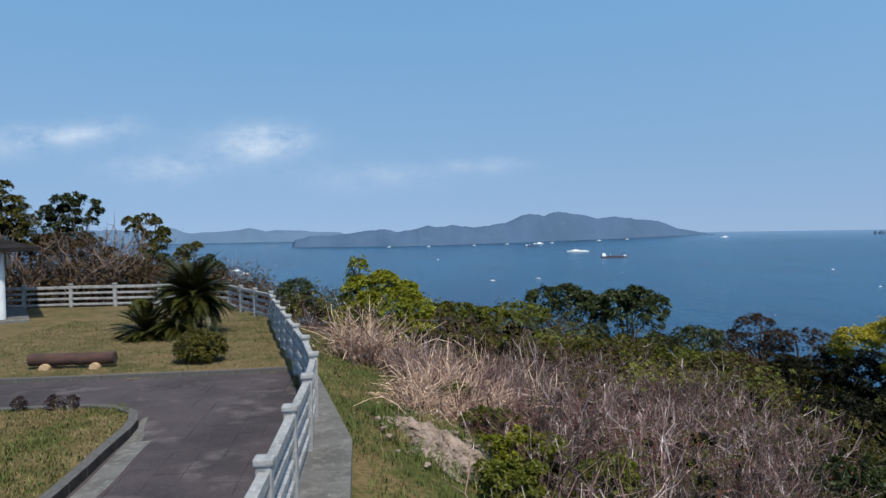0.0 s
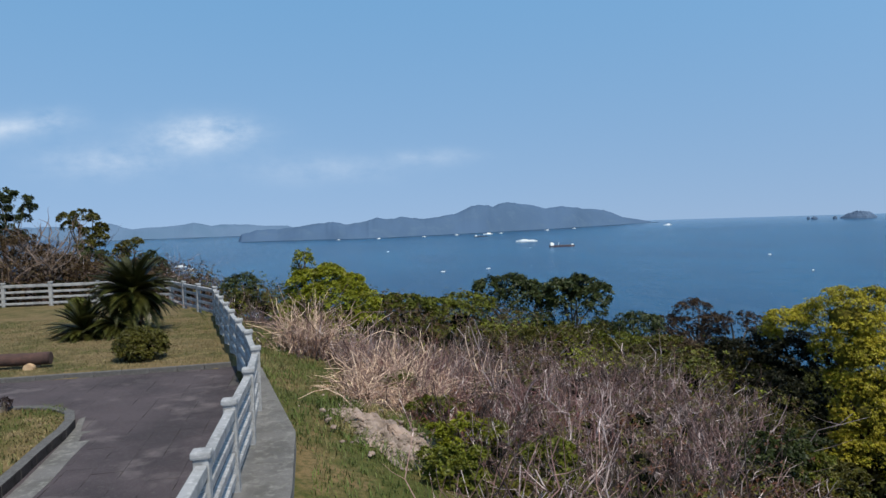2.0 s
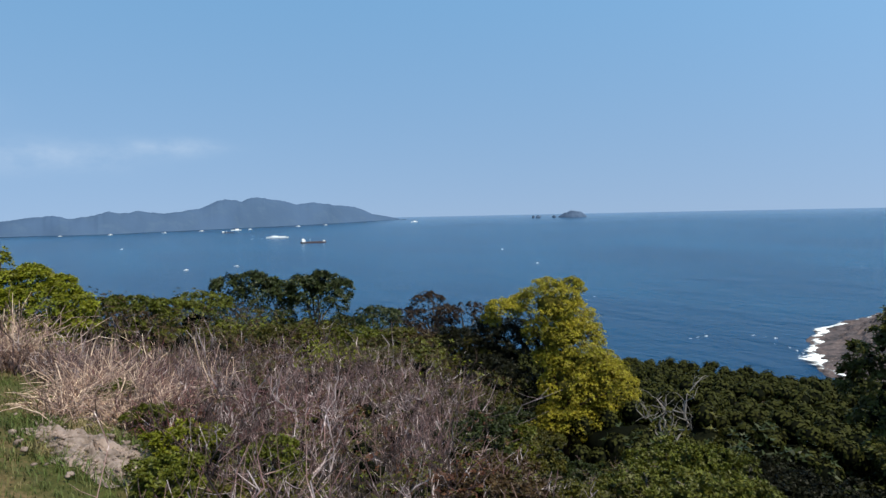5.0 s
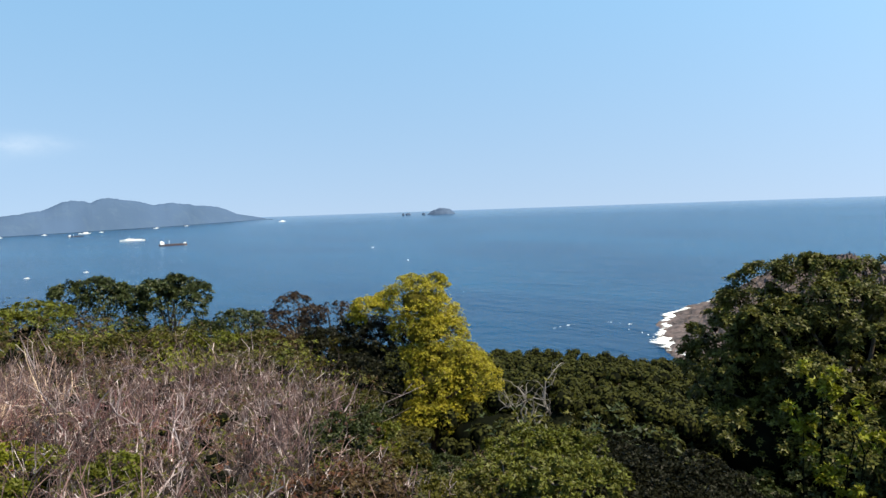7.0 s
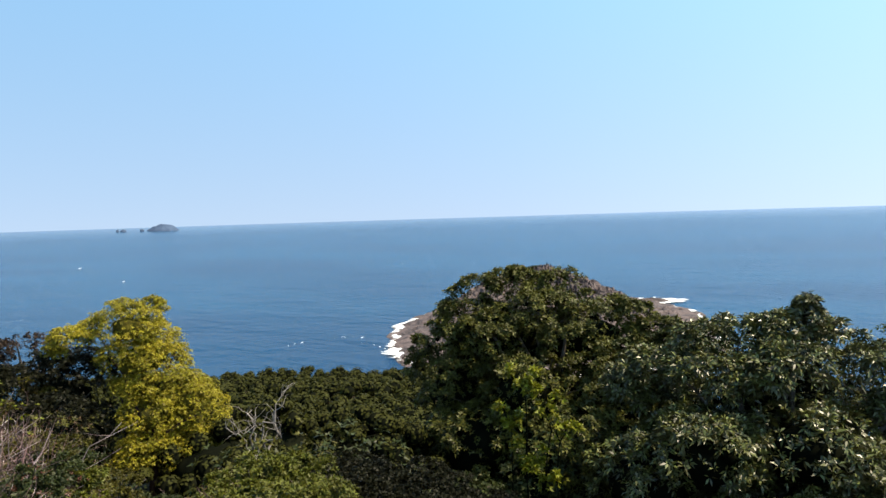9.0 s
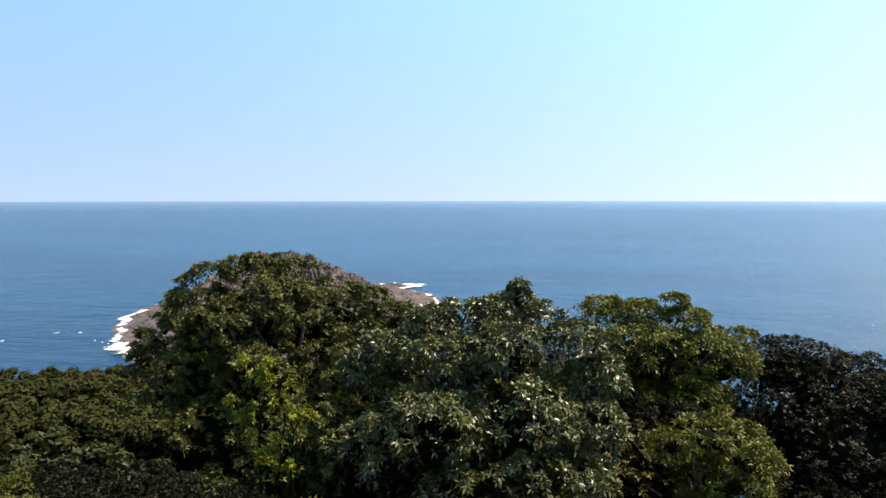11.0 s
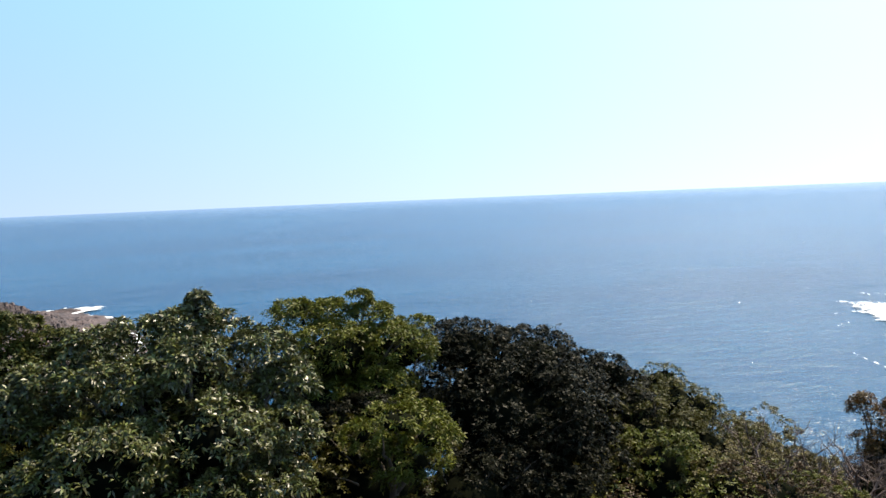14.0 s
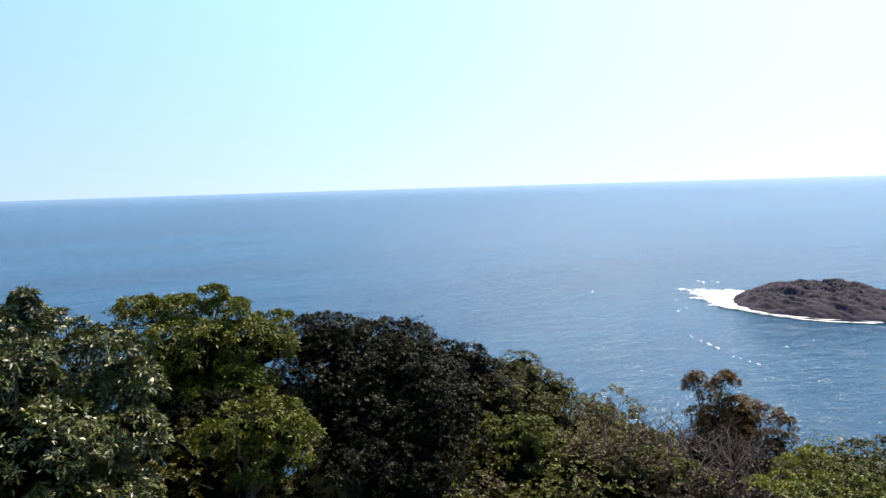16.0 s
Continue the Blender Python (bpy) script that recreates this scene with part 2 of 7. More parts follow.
def asphalt_mat():
    m = mat("worn asphalt", (0.050, 0.045, 0.045), 0.92, var=(((0.032, 0.029, 0.030), 0.42, 0.6, 0.4), ((0.085, 0.076, 0.072), 0.52, 0.68, 1.3), ((0.10, 0.09, 0.085), 0.55, 0.75, 28.0)), bump=0.9, bump_scale=70, spec=0.25)
    nt = m.node_tree
    p = nt.nodes["Principled BSDF"]
    src = p.inputs["Base Color"].links[0].from_socket
    tc = nt.nodes.new("ShaderNodeTexCoord")
    nz = nt.nodes.new("ShaderNodeTexNoise")
    nz.inputs["Scale"].default_value = 1.2
    nt.links.new(tc.outputs["Object"], nz.inputs[0])
    ad = nt.nodes.new("ShaderNodeMix")
    ad.data_type, ad.blend_type = "RGBA", "ADD"
    ad.inputs[0].default_value = 0.5
    nt.links.new(tc.outputs["Object"], ad.inputs[6])
    nt.links.new(nz.outputs["Color"], ad.inputs[7])
    v = nt.nodes.new("ShaderNodeTexVoronoi")
    v.feature = "DISTANCE_TO_EDGE"
    v.inputs["Scale"].default_value = 1.5
    nt.links.new(ad.outputs[2], v.inputs[0])
    r = nt.nodes.new("ShaderNodeMapRange")
    r.inputs[1].default_value, r.inputs[2].default_value = 0.001, 0.016
    nt.links.new(v.outputs[0], r.inputs[0])
    x = nt.nodes.new("ShaderNodeMix")
    x.data_type = "RGBA"
    x.inputs[6].default_value = (0.028, 0.027, 0.027, 1)
    nt.links.new(r.outputs[0], x.inputs[0])
    nt.links.new(src, x.inputs[7])
    nt.links.new(x.outputs[2], p.inputs["Base Color"])
    return m


ASPHALT = asphalt_mat()


def ground_mat():
    """Lawn, verge, earth and rock, blended by the painted masks of the ground sheet and by noise."""
    m = bpy.data.materials.new("ground of lawn earth and rock")
    m.use_nodes = True
    nt = m.node_tree
    p = nt.nodes["Principled BSDF"]
    p.inputs["Roughness"].default_value = 0.95
    p.inputs["Specular IOR Level"].default_value = 0.15
    tc = nt.nodes.new("ShaderNodeTexCoord")

    def noise_ramp(scale, lo, hi, off):
        o = nt.nodes.new("ShaderNodeVectorMath")
        o.inputs[1].default_value = off
        nt.links.new(tc.outputs["Object"], o.inputs[0])
        n = nt.nodes.new("ShaderNodeTexNoise")
        n.inputs["Scale"].default_value, n.inputs["Detail"].default_value, n.inputs["Roughness"].default_value = scale, 6, 0.65
        nt.links.new(o.outputs[0], n.inputs[0])
        r = nt.nodes.new("ShaderNodeMapRange")
        r.inputs[1].default_value, r.inputs[2].default_value = lo, hi
        nt.links.new(n.outputs[0], r.inputs[0])
        return r.outputs[0]

    def mix(fac, a, b):
        x = nt.nodes.new("ShaderNodeMix")
        x.data_type = "RGBA"
        nt.links.new(fac, x.inputs[0])
        for i, c in ((6, a), (7, b)):
            if isinstance(c, tuple):
                x.inputs[i].default_value = (*c, 1)
            else:
                nt.links.new(c, x.inputs[i])
        return x.outputs[2]

    lawn = mix(noise_ramp(0.5, 0.42, 0.58, (0, 0, 0)), (0.128, 0.092, 0.052), (0.064, 0.060, 0.026))
    lawn = mix(noise_ramp(2.2, 0.45, 0.68, (5, 2, 0)), lawn, (0.165, 0.122, 0.068))
    lawn = mix(noise_ramp(12.0, 0.45, 0.7, (1, 9, 0)), lawn, (0.0578, 0.0522, 0.0154))
    verge = mix(noise_ramp(0.8, 0.46, 0.6, (3, 0, 2)), (0.0578, 0.0609, 0.0165), (0.136, 0.0957, 0.0468))
    verge = mix(noise_ramp(9.0, 0.45, 0.7, (8, 1, 0)), verge, (0.034, 0.0406, 0.011))
    earth = mix(noise_ramp(0.5, 0.4, 0.6, (2, 2, 2)), (0.034, 0.022, 0.015), (0.024, 0.021, 0.010))
    rock = mix(noise_ramp(0.05, 0.4, 0.62, (4, 4, 0)), (0.163, 0.11, 0.0908), (0.102, 0.0725, 0.0633))

    def att(name):
        a = nt.nodes.new("ShaderNodeAttribute")
        a.attribute_name = name
        return a.outputs["Fac"]

    c = mix(att("verge"), earth, verge)
    c = mix(att("lawn"), c, lawn)
    c = mix(att("rock"), c, rock)
    nt.links.new(c, p.inputs["Base Color"])
    n = nt.nodes.new("ShaderNodeTexNoise")
    n.inputs["Scale"].default_value, n.inputs["Detail"].default_value = 25, 6
    nt.links.new(tc.outputs["Object"], n.inputs[0])
    b = nt.nodes.new("ShaderNodeBump")
    b.inputs["Strength"].default_value, b.inputs["Distance"].default_value = 0.8, 0.05
    nt.links.new(n.outputs[0], b.inputs["Height"])
    nt.links.new(b.outputs[0], p.inputs["Normal"])
    return m


def rock_mat(name, a, b, c, scale):
    return mat(name, a, 0.9, var=((b, 0.40, 0.60, scale), (c, 0.5, 0.72, scale * 5)), bump=6.0, bump_scale=scale * 6, spec=0.3)


HEAD_ROCK = rock_mat("pinkish headland rock", (0.092, 0.068, 0.066), (0.032, 0.026, 0.028), (0.15, 0.115, 0.11), 0.14)
DARK_ROCK = rock_mat("dark wet islet rock", (0.027, 0.021, 0.041), (0.008, 0.006, 0.014), (0.056, 0.045, 0.066), 0.25)


def sea_mat():
    m = bpy.data.materials.new("open sea")
    m.use_nodes = True
    nt = m.node_tree
    p = nt.nodes["Principled BSDF"]
    p.inputs["Base Color"].default_value = (0.012, 0.05, 0.085, 1)
    p.inputs["Roughness"].default_value = 0.3
    p.inputs["IOR"].default_value = 1.27
    p.inputs["Specular Tint"].default_value = (0.74, 0.95, 1.0, 1)
    tc = nt.nodes.new("ShaderNodeTexCoord")
    mp = nt.nodes.new("ShaderNodeMapping")
    mp.inputs["Rotation"].default_value = (0, 0, 0.5)
    mp.inputs["Scale"].default_value = (1.0, 0.45, 1.0)
    nt.links.new(tc.outputs["Object"], mp.inputs[0])
    calm = nt.nodes.new("ShaderNodeAttribute")
    calm.attribute_name = "calm"
    ro = nt.nodes.new("ShaderNodeMapRange")
    ro.inputs[3].default_value, ro.inputs[4].default_value = 0.22, 0.12
    nt.links.new(calm.outputs["Fac"], ro.inputs[0])
    nt.links.new(ro.outputs[0], p.inputs["Roughness"])
    prev = None
    for sc, dist, st, rest in ((0.035, 4.6, 0.9, 0.03), (0.16, 1.7, 1.0, 0.03), (0.6, 0.75, 1.0, 0.02), (1.6, 0.36, 1.0, 0.03)):
        n = nt.nodes.new("ShaderNodeTexNoise")
        n.inputs["Scale"].default_value, n.inputs["Detail"].default_value, n.inputs["Roughness"].default_value = sc, 3, 0.6
        nt.links.new(mp.outputs[0], n.inputs[0])
        s = nt.nodes.new("ShaderNodeMapRange")
        s.inputs[3].default_value, s.inputs[4].default_value = st, st * rest
        nt.links.new(calm.outputs["Fac"], s.inputs[0])
        b = nt.nodes.new("ShaderNodeBump")
        b.inputs["Distance"].default_value = dist
        nt.links.new(s.outputs[0], b.inputs["Strength"])
        nt.links.new(n.outputs[0], b.inputs["Height"])
        if prev:
            nt.links.new(prev, b.inputs["Normal"])
        prev = b.outputs[0]
    nt.links.new(prev, p.inputs["Normal"])
    big = nt.nodes.new("ShaderNodeTexNoise")
    big.inputs["Scale"].default_value, big.inputs["Detail"].default_value = 0.006, 5
    nt.links.new(mp.outputs[0], big.inputs[0])
    r = nt.nodes.new("ShaderNodeMapRange")
    r.inputs[1].default_value, r.inputs[2].default_value = 0.38, 0.62
    nt.links.new(big.outputs[0], r.inputs[0])
    x = nt.nodes.new("ShaderNodeMix")
    x.data_type = "RGBA"
    x.inputs[6].default_value, x.inputs[7].default_value = (0.001, 0.030, 0.082, 1), (0.002, 0.048, 0.114, 1)
    nt.links.new(r.outputs[0], x.inputs[0])
    nt.links.new(x.outputs[2], p.inputs["Base Color"])
    return m


def foam_mat():
    m = bpy.data.materials.new("white surf")
    m.use_nodes = True
    nt = m.node_tree
    p = nt.nodes["Principled BSDF"]
    p.inputs["Base Color"].default_value, p.inputs["Roughness"].default_value = (0.85, 0.88, 0.9, 1), 0.8
    tc = nt.nodes.new("ShaderNodeTexCoord")
    n = nt.nodes.new("ShaderNodeTexNoise")
    n.inputs["Scale"].default_value, n.inputs["Detail"].default_value, n.inputs["Roughness"].default_value = 0.16, 7, 0.7
    nt.links.new(tc.outputs["Object"], n.inputs[0])
    a = nt.nodes.new("ShaderNodeAttribute")
    a.attribute_name = "edge"
    s = nt.nodes.new("ShaderNodeMath")
    s.operation = "ADD"
    nt.links.new(n.outputs[0], s.inputs[0])
    nt.links.new(a.outputs["Fac"], s.inputs[1])
    r = nt.nodes.new("ShaderNodeMapRange")
    r.inputs[1].default_value, r.inputs[2].default_value = 0.62, 0.78
    nt.links.new(s.outputs[0], r.inputs[0])
    nt.links.new(r.outputs[0], p.inputs["Alpha"])
    return m


GROUND, SEA_M, FOAM = ground_mat(), sea_mat(), foam_mat()

# ---------------------------------------------------------------- mesh helpers
UP = np.array((0.0, 0.0, 1.0))


def mesh_np(name, verts, faces, smooth=False, flat=False):
    """A mesh from arrays: verts (n, 3), faces (m, 3 or 4), or a list of such face arrays. flat: faceted shading."""
    faces = [np.asarray(f, np.int32) for f in (faces if isinstance(faces, list) else [faces]) if len(f)]
    me = bpy.data.meshes.new(name)
    verts = np.asarray(verts, np.float32)
    me.vertices.add(len(verts))
    me.vertices.foreach_set("co", verts.ravel())
    loops = np.concatenate([f.ravel() for f in faces])
    sizes = np.concatenate([np.full(len(f), f.shape[1], np.int32) for f in faces])
    me.loops.add(len(loops))
    me.loops.foreach_set("vertex_index", loops)
    me.polygons.add(len(sizes))
    me.polygons.foreach_set("loop_start", np.concatenate(([0], np.cumsum(sizes)[:-1])).astype(np.int32))
    me.polygons.foreach_set("loop_total", sizes)
    if smooth or flat:
        me.polygons.foreach_set("use_smooth", np.full(len(sizes), not flat))
    me.update(calc_edges=True)
    return me


def obj(name, me, material, parent=None, label=""):
    me.materials.append(material) if not me.materials else None
    o = new(name, me)
    if parent:
        o.parent = parent
    return tagged(o, label)


def part(name, bm, material, parent, label=""):
    me = bpy.data.meshes.new(name)
    bm.to_mesh(me)
    bm.free()
    return obj(name, me, material, parent, label)


def thing(name, x, y, z, label, category, group="", rz=0.0):
    e = new(name)
    e.empty_display_size = 0.2
    e.matrix_basis = pose(x, y, z, 0, 0, rz)
    return tagged(e, label, category, group)


def box_bm(sx, sy, sz, at=(0, 0, 0), bevel=0.0, rot=None):
    bm = bmesh.new()
    bmesh.ops.create_cube(bm, size=1.0)
    bmesh.ops.scale(bm, vec=(sx, sy, sz), verts=bm.verts)
    if bevel:
        bmesh.ops.bevel(bm, geom=bm.edges[:], offset=bevel, segments=2, affect="EDGES", profile=0.6)
    if rot is not None:
        bmesh.ops.transform(bm, matrix=rot, verts=bm.verts)
    bmesh.ops.translate(bm, vec=at, verts=bm.verts)
    return bm


def tubes(lines, radii, sides=4):
    """Tapered tubes along polylines. lines (n, k, 3), radii (n, k)."""
    lines, radii = np.asarray(lines, float), np.asarray(radii, float)
    n, k, _ = lines.shape
    tan = np.gradient(lines, axis=1)
    tan /= np.linalg.norm(tan, axis=2, keepdims=True) + 1e-9
    ref = np.where(np.abs(tan[..., 2:3]) > 0.9, np.array((1.0, 0, 0)), UP)
    a = np.cross(tan, ref)
    a /= np.linalg.norm(a, axis=2, keepdims=True) + 1e-9
    b = np.cross(tan, a)
    ang = np.arange(sides) * 2 * np.pi / sides
    ring = (a[:, :, None] * np.cos(ang)[None, None, :, None] + b[:, :, None] * np.sin(ang)[None, None, :, None]) * radii[:, :, None, None]
    v = (lines[:, :, None] + ring).reshape(-1, 3)
    i = np.arange(n)[:, None, None] * k * sides + np.arange(k - 1)[None, :, None] * sides
    s = np.arange(sides)[None, None, :]
    s2 = (s + 1) % sides
    f = np.stack((i + s, i + s2, i + sides + s2, i + sides + s), -1).reshape(-1, 4)
    return v, f


def join(pairs):
    vs, fs, o = [], [], 0
    for v, f in pairs:
        vs.append(v)
        fs.append(np.asarray(f) + o)
        o += len(v)
    return np.concatenate(vs), fs


def unit(v):
    return v / (np.linalg.norm(v, axis=-1, keepdims=True) + 1e-9)


def rosettes(rng, centres, axes, k, length, width=0.4, spread=(0.6, 1.45), droop=0.15, tri=False):
    """k folded leaves round each twig end."""
    n = len(centres)
    axes = unit(axes)
    ref = unit(np.cross(axes, rng.normal(size=(n, 3))))
    other = np.cross(axes, ref)
    phi = (np.arange(k)[None] * 2.399 + rng.uniform(0, 6.28, (n, 1)))[..., None]
    th = rng.uniform(*spread, (n, k, 1))
    d = axes[:, None] * np.cos(th) + (ref[:, None] * np.cos(phi) + other[:, None] * np.sin(phi)) * np.sin(th)
    L = length * rng.uniform(0.65, 1.25, (n, k, 1))
    side = unit(np.cross(d, axes[:, None] + 0.3 * rng.normal(size=(n, k, 3))))
    base = centres[:, None] + d * L * 0.12
    mid = base + d * L * 0.5
    tip = base + d * L - UP * L * droop
    if tri:
        v = np.stack((base + d * L * 0.25 + side * L * width * 0.62, tip, base + d * L * 0.1 - side * L * width * 0.62), 2).reshape(-1, 3)
        return v, np.arange(len(v)).reshape(-1, 3)
    lift = unit(np.cross(side, d)) * L * 0.06
    v = np.stack((base, mid + side * L * width / 2 + lift, tip, mid - side * L * width / 2 + lift), 2).reshape(-1, 3)
    f = np.arange(len(v)).reshape(-1, 4)
    return v, f


def clumps(rng, blobs, n, size=(0.22, 0.42)):
    """Leafy masses over the outer skin of a few joined ellipsoids. blobs: (x, y, z, rx, ry, rz)."""
    blobs = np.array(blobs, float)
    w = blobs[:, 3:].min(axis=1)
    m = n * 8
    pick = rng.choice(len(blobs), m, p=w / w.sum())
    d = unit(rng.normal(size=(m, 3)))
    d[:, 2] = np.where(d[:, 2] < -0.45, -d[:, 2], d[:, 2])
    r = blobs[pick, 3:]
    s = rng.uniform(*size, m) * np.sqrt(r.min(axis=1) * blobs[:, 3:].min(axis=1).mean())
    c = blobs[pick, :3] + d * (r - s[:, None] * 0.75).clip(0.02) * rng.uniform(0.86, 1.04, (m, 1))
    deep = (((c[:, None] - blobs[None, :, :3]) / blobs[None, :, 3:]) ** 2).sum(-1)
    deep[np.arange(m), pick] = 9
    keep = np.flatnonzero(deep.min(axis=1) > 0.5)
    keep = np.resize(keep if len(keep) else np.arange(m), n)
    return c[keep], s[keep], d[keep]


BALL_T, BALL_P = np.meshgrid(np.linspace(0, 2 * np.pi, 6)[:-1], np.linspace(0.15, 2.5, 4))
BALL = np.stack((np.sin(BALL_P) * np.cos(BALL_T), np.sin(BALL_P) * np.sin(BALL_T), np.cos(BALL_P)), -1).reshape(-1, 3)
BALL_I = np.arange(20).reshape(4, 5)
BALL_F = np.stack((BALL_I[:-1], BALL_I[1:], np.roll(BALL_I, -1, axis=1)[1:], np.roll(BALL_I, -1, axis=1)[:-1]), -1).reshape(-1, 4)


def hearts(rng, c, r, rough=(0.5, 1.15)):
    """Lumpy balls, such as the near-black ones that imitate shade inside foliage. c (n, 3), r (n, 3)."""
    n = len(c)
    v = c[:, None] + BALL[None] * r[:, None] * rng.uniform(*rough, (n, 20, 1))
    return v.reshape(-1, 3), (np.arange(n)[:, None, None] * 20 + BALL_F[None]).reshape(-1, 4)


def crown(rng, blobs, n_clumps, tufts, k, leaf, width=0.42, size=(0.22, 0.42), up=0.55, spread=(0.75, 1.5), squash=0.75, tri=True, lift=0.75, fine=1.0):
    """Leaves and, apart, the hearts whose dark colour imitates the shade inside a crown. fine: how much smaller and
    more numerous the leafy masses are.
    """
    n_clumps = int(n_clumps * 2.3 * fine)
    size = (size[0] * 0.62 / fine ** 0.5, size[1] * 0.66 / fine ** 0.5)
    c, s, d = clumps(rng, blobs, n_clumps, size)
    per = max(4, int(tufts * 0.86) // n_clumps)
    dirs = unit(rng.normal(size=(n_clumps, per, 3)) + d[:, None] * 0.75 + UP * lift)
    rad = s[:, None, None] * np.where(rng.random((n_clumps, per, 1)) < 0.06, rng.uniform(1.1, 1.5, (n_clumps, per, 1)), rng.uniform(0.72, 1.06, (n_clumps, per, 1)))
    pos = (c[:, None] + dirs * rad * np.array((1, 1, squash))).reshape(-1, 3)
    ax = (dirs + UP * up + 0.35 * rng.normal(size=dirs.shape)).reshape(-1, 3)
    # a thinner inner layer of shaded leaves
    b = np.array(blobs, float)
    m = int(tufts * 0.16)
    w = b[:, 3] * b[:, 4] + b[:, 3] * b[:, 5]
    pick = rng.choice(len(b), m, p=w / w.sum())
    di = unit(rng.normal(size=(m, 3)) + UP * 0.2)
    pos = np.concatenate((pos, b[pick, :3] + di * b[pick, 3:] * rng.uniform(0.62, 0.82, (m, 1))))
    ax = np.concatenate((ax, di + UP * up * 0.6 + 0.35 * rng.normal(size=di.shape)))
    v, f = rosettes(rng, pos, ax, k, leaf, width, spread, tri=tri)
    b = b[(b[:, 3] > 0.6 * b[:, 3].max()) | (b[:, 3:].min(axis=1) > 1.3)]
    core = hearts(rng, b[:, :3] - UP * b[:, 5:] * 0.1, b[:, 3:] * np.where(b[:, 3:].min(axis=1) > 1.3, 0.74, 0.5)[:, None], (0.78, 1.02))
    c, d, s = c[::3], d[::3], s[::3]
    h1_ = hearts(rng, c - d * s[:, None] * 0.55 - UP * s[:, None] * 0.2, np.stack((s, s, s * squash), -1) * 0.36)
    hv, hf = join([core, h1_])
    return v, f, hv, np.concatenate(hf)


def limb_line(rng, a, b, k=6, bend=0.12):
    a, b = np.asarray(a, float), np.asarray(b, float)
    t = np.linspace(0, 1, k)[:, None]
    p = a + (b - a) * t
    L = np.linalg.norm(b - a)
    w = np.cumsum(rng.normal(size=(k, 3)), axis=0) * bend * L / k
    w -= w[0] + (w[-1] - w[0]) * t
    p += w + UP * (np.sin(t * np.pi) * 0.06 * L)
    return p


# ---------------------------------------------------------------- ground
FENCE = [(-1.35, 2.45), (-1.51, 4.42), (-1.67, 6.4), (-1.86, 8.35), (-2.04, 10.2), (-2.31, 12.1), (-2.85, 14.1), (-3.45, 16.0), (-4.05, 17.9), (-4.65, 19.8), (-5.25, 21.7),
         (-5.85, 23.6), (-6.45, 25.6), (-7.5, 27.3), (-8.55, 29.0), (-9.6, 30.7), (-11.3, 31.8), (-13.2, 31.9), (-15.2, 31.8), (-17.2, 31.7), (-19.2, 31.4), (-21.2, 31.1), (-23.2, 30.8)]
EDGE = np.array([(-0.6, -70.0), (-1.2, 0.0)] + FENCE + [(-70.0, 25.0), (-70.0, -70.0)])


def edge_distance(x, y):
    """Metres outside the level ground of the park (negative: inside)."""
    x, y = np.asarray(x, float), np.asarray(y, float)
    best = np.full(np.shape(x), 1e9)
    inside = np.zeros(np.shape(x), bool)
    for (ax, ay), (bx, by) in zip(EDGE, np.roll(EDGE, -1, axis=0)):
        ex, ey = bx - ax, by - ay
        t = np.clip(((x - ax) * ex + (y - ay) * ey) / (ex * ex + ey * ey), 0, 1)
        best = np.minimum(best, np.hypot(x - ax - t * ex, y - ay - t * ey))
        cross = ((ay > y) != (by > y)) & (x < ex * (y - ay) / (ey + 1e-12) + ax)
        inside ^= cross
    return np.where(inside, -best, best)


def smooth01(v):
    v = np.clip(v, 0, 1)
    return v * v * (3 - 2 * v)


def wobble(x, y, s):
    return (np.sin(x / s + 1.3 * np.sin(y / s * 0.7)) + np.sin(y / s * 1.17 + 1.1 * np.sin(x / s * 0.8 + 2)) + 0.5 * np.sin((x + y) / s * 2.3 + 1)) / 2.5


DROP_D = (0, 0.7, 3, 5, 11, 16, 20, 26, 40, 60, 100, 200, 228, 252, 300)
DROP_Z = (0.22, 0.28, 0.95, 1.5, 2.3, 3.6, 5.6, 8.9, 15, 22.5, 33, 47.5, 53, 60, 75)
STEEP_D = (0, 1, 3, 6, 11, 20, 30, 45, 56, 75, 100, 160, 300)
STEEP_Z = (0.22, 0.4, 1.4, 3.2, 6.0, 10.5, 13.5, 16.8, 19.5, 32, 48, 75, 110)


def height(x, y):
    x, y = np.asarray(x, float), np.asarray(y, float)
    d = edge_distance(x, y)
    az = np.degrees(np.arctan2(x, y))
    az = np.where(az < -100, az + 360, az)
    north = smooth01((-10 - az) / 12)
    south = smooth01((az - 62) / 30)
    z = -np.interp(d, DROP_D, DROP_Z) * (1 - south) - np.interp(np.maximum(d, (np.hypot(x, y) - 5) * smooth01((az - 85) / 30)), STEEP_D, STEEP_Z) * south
    z_n = -np.interp(d, (0, 1, 12, 40, 120, 300, 500), (0.05, 0.1, 0.6, 6, 30, 52, 75))
    z = z * (1 - north) + z_n * north
    z += np.where(d > 0, wobble(x, y, 6.0) * np.clip(d * 0.03, 0, 0.5) + wobble(x, y, 31.0) * np.clip((d - 20) * 0.03, 0, 2.5), 0)
    flat = np.where((y > 16.36 + 0.12 * np.clip(x + 3.7, -9, 0)) | (x < -26), 0.09, -0.04)
    z = np.where(d <= 0, flat, z)
    # a gully before the yellow tree
    r = np.hypot(x, y)
    z -= 1.7 * np.exp(-((az - 37.5) / 5.5) ** 2) * smooth01((r - 11) / 5) * smooth01((31 - r) / 6)
    # the knoll on which the visitor stands
    z += 2.1 * np.exp(-(((x - 0.8) / 1.9) ** 2 + ((y + 0.7) / 1.9) ** 2) ** 1.5) * smooth01((d + 0.1) / 1.0)
    return z


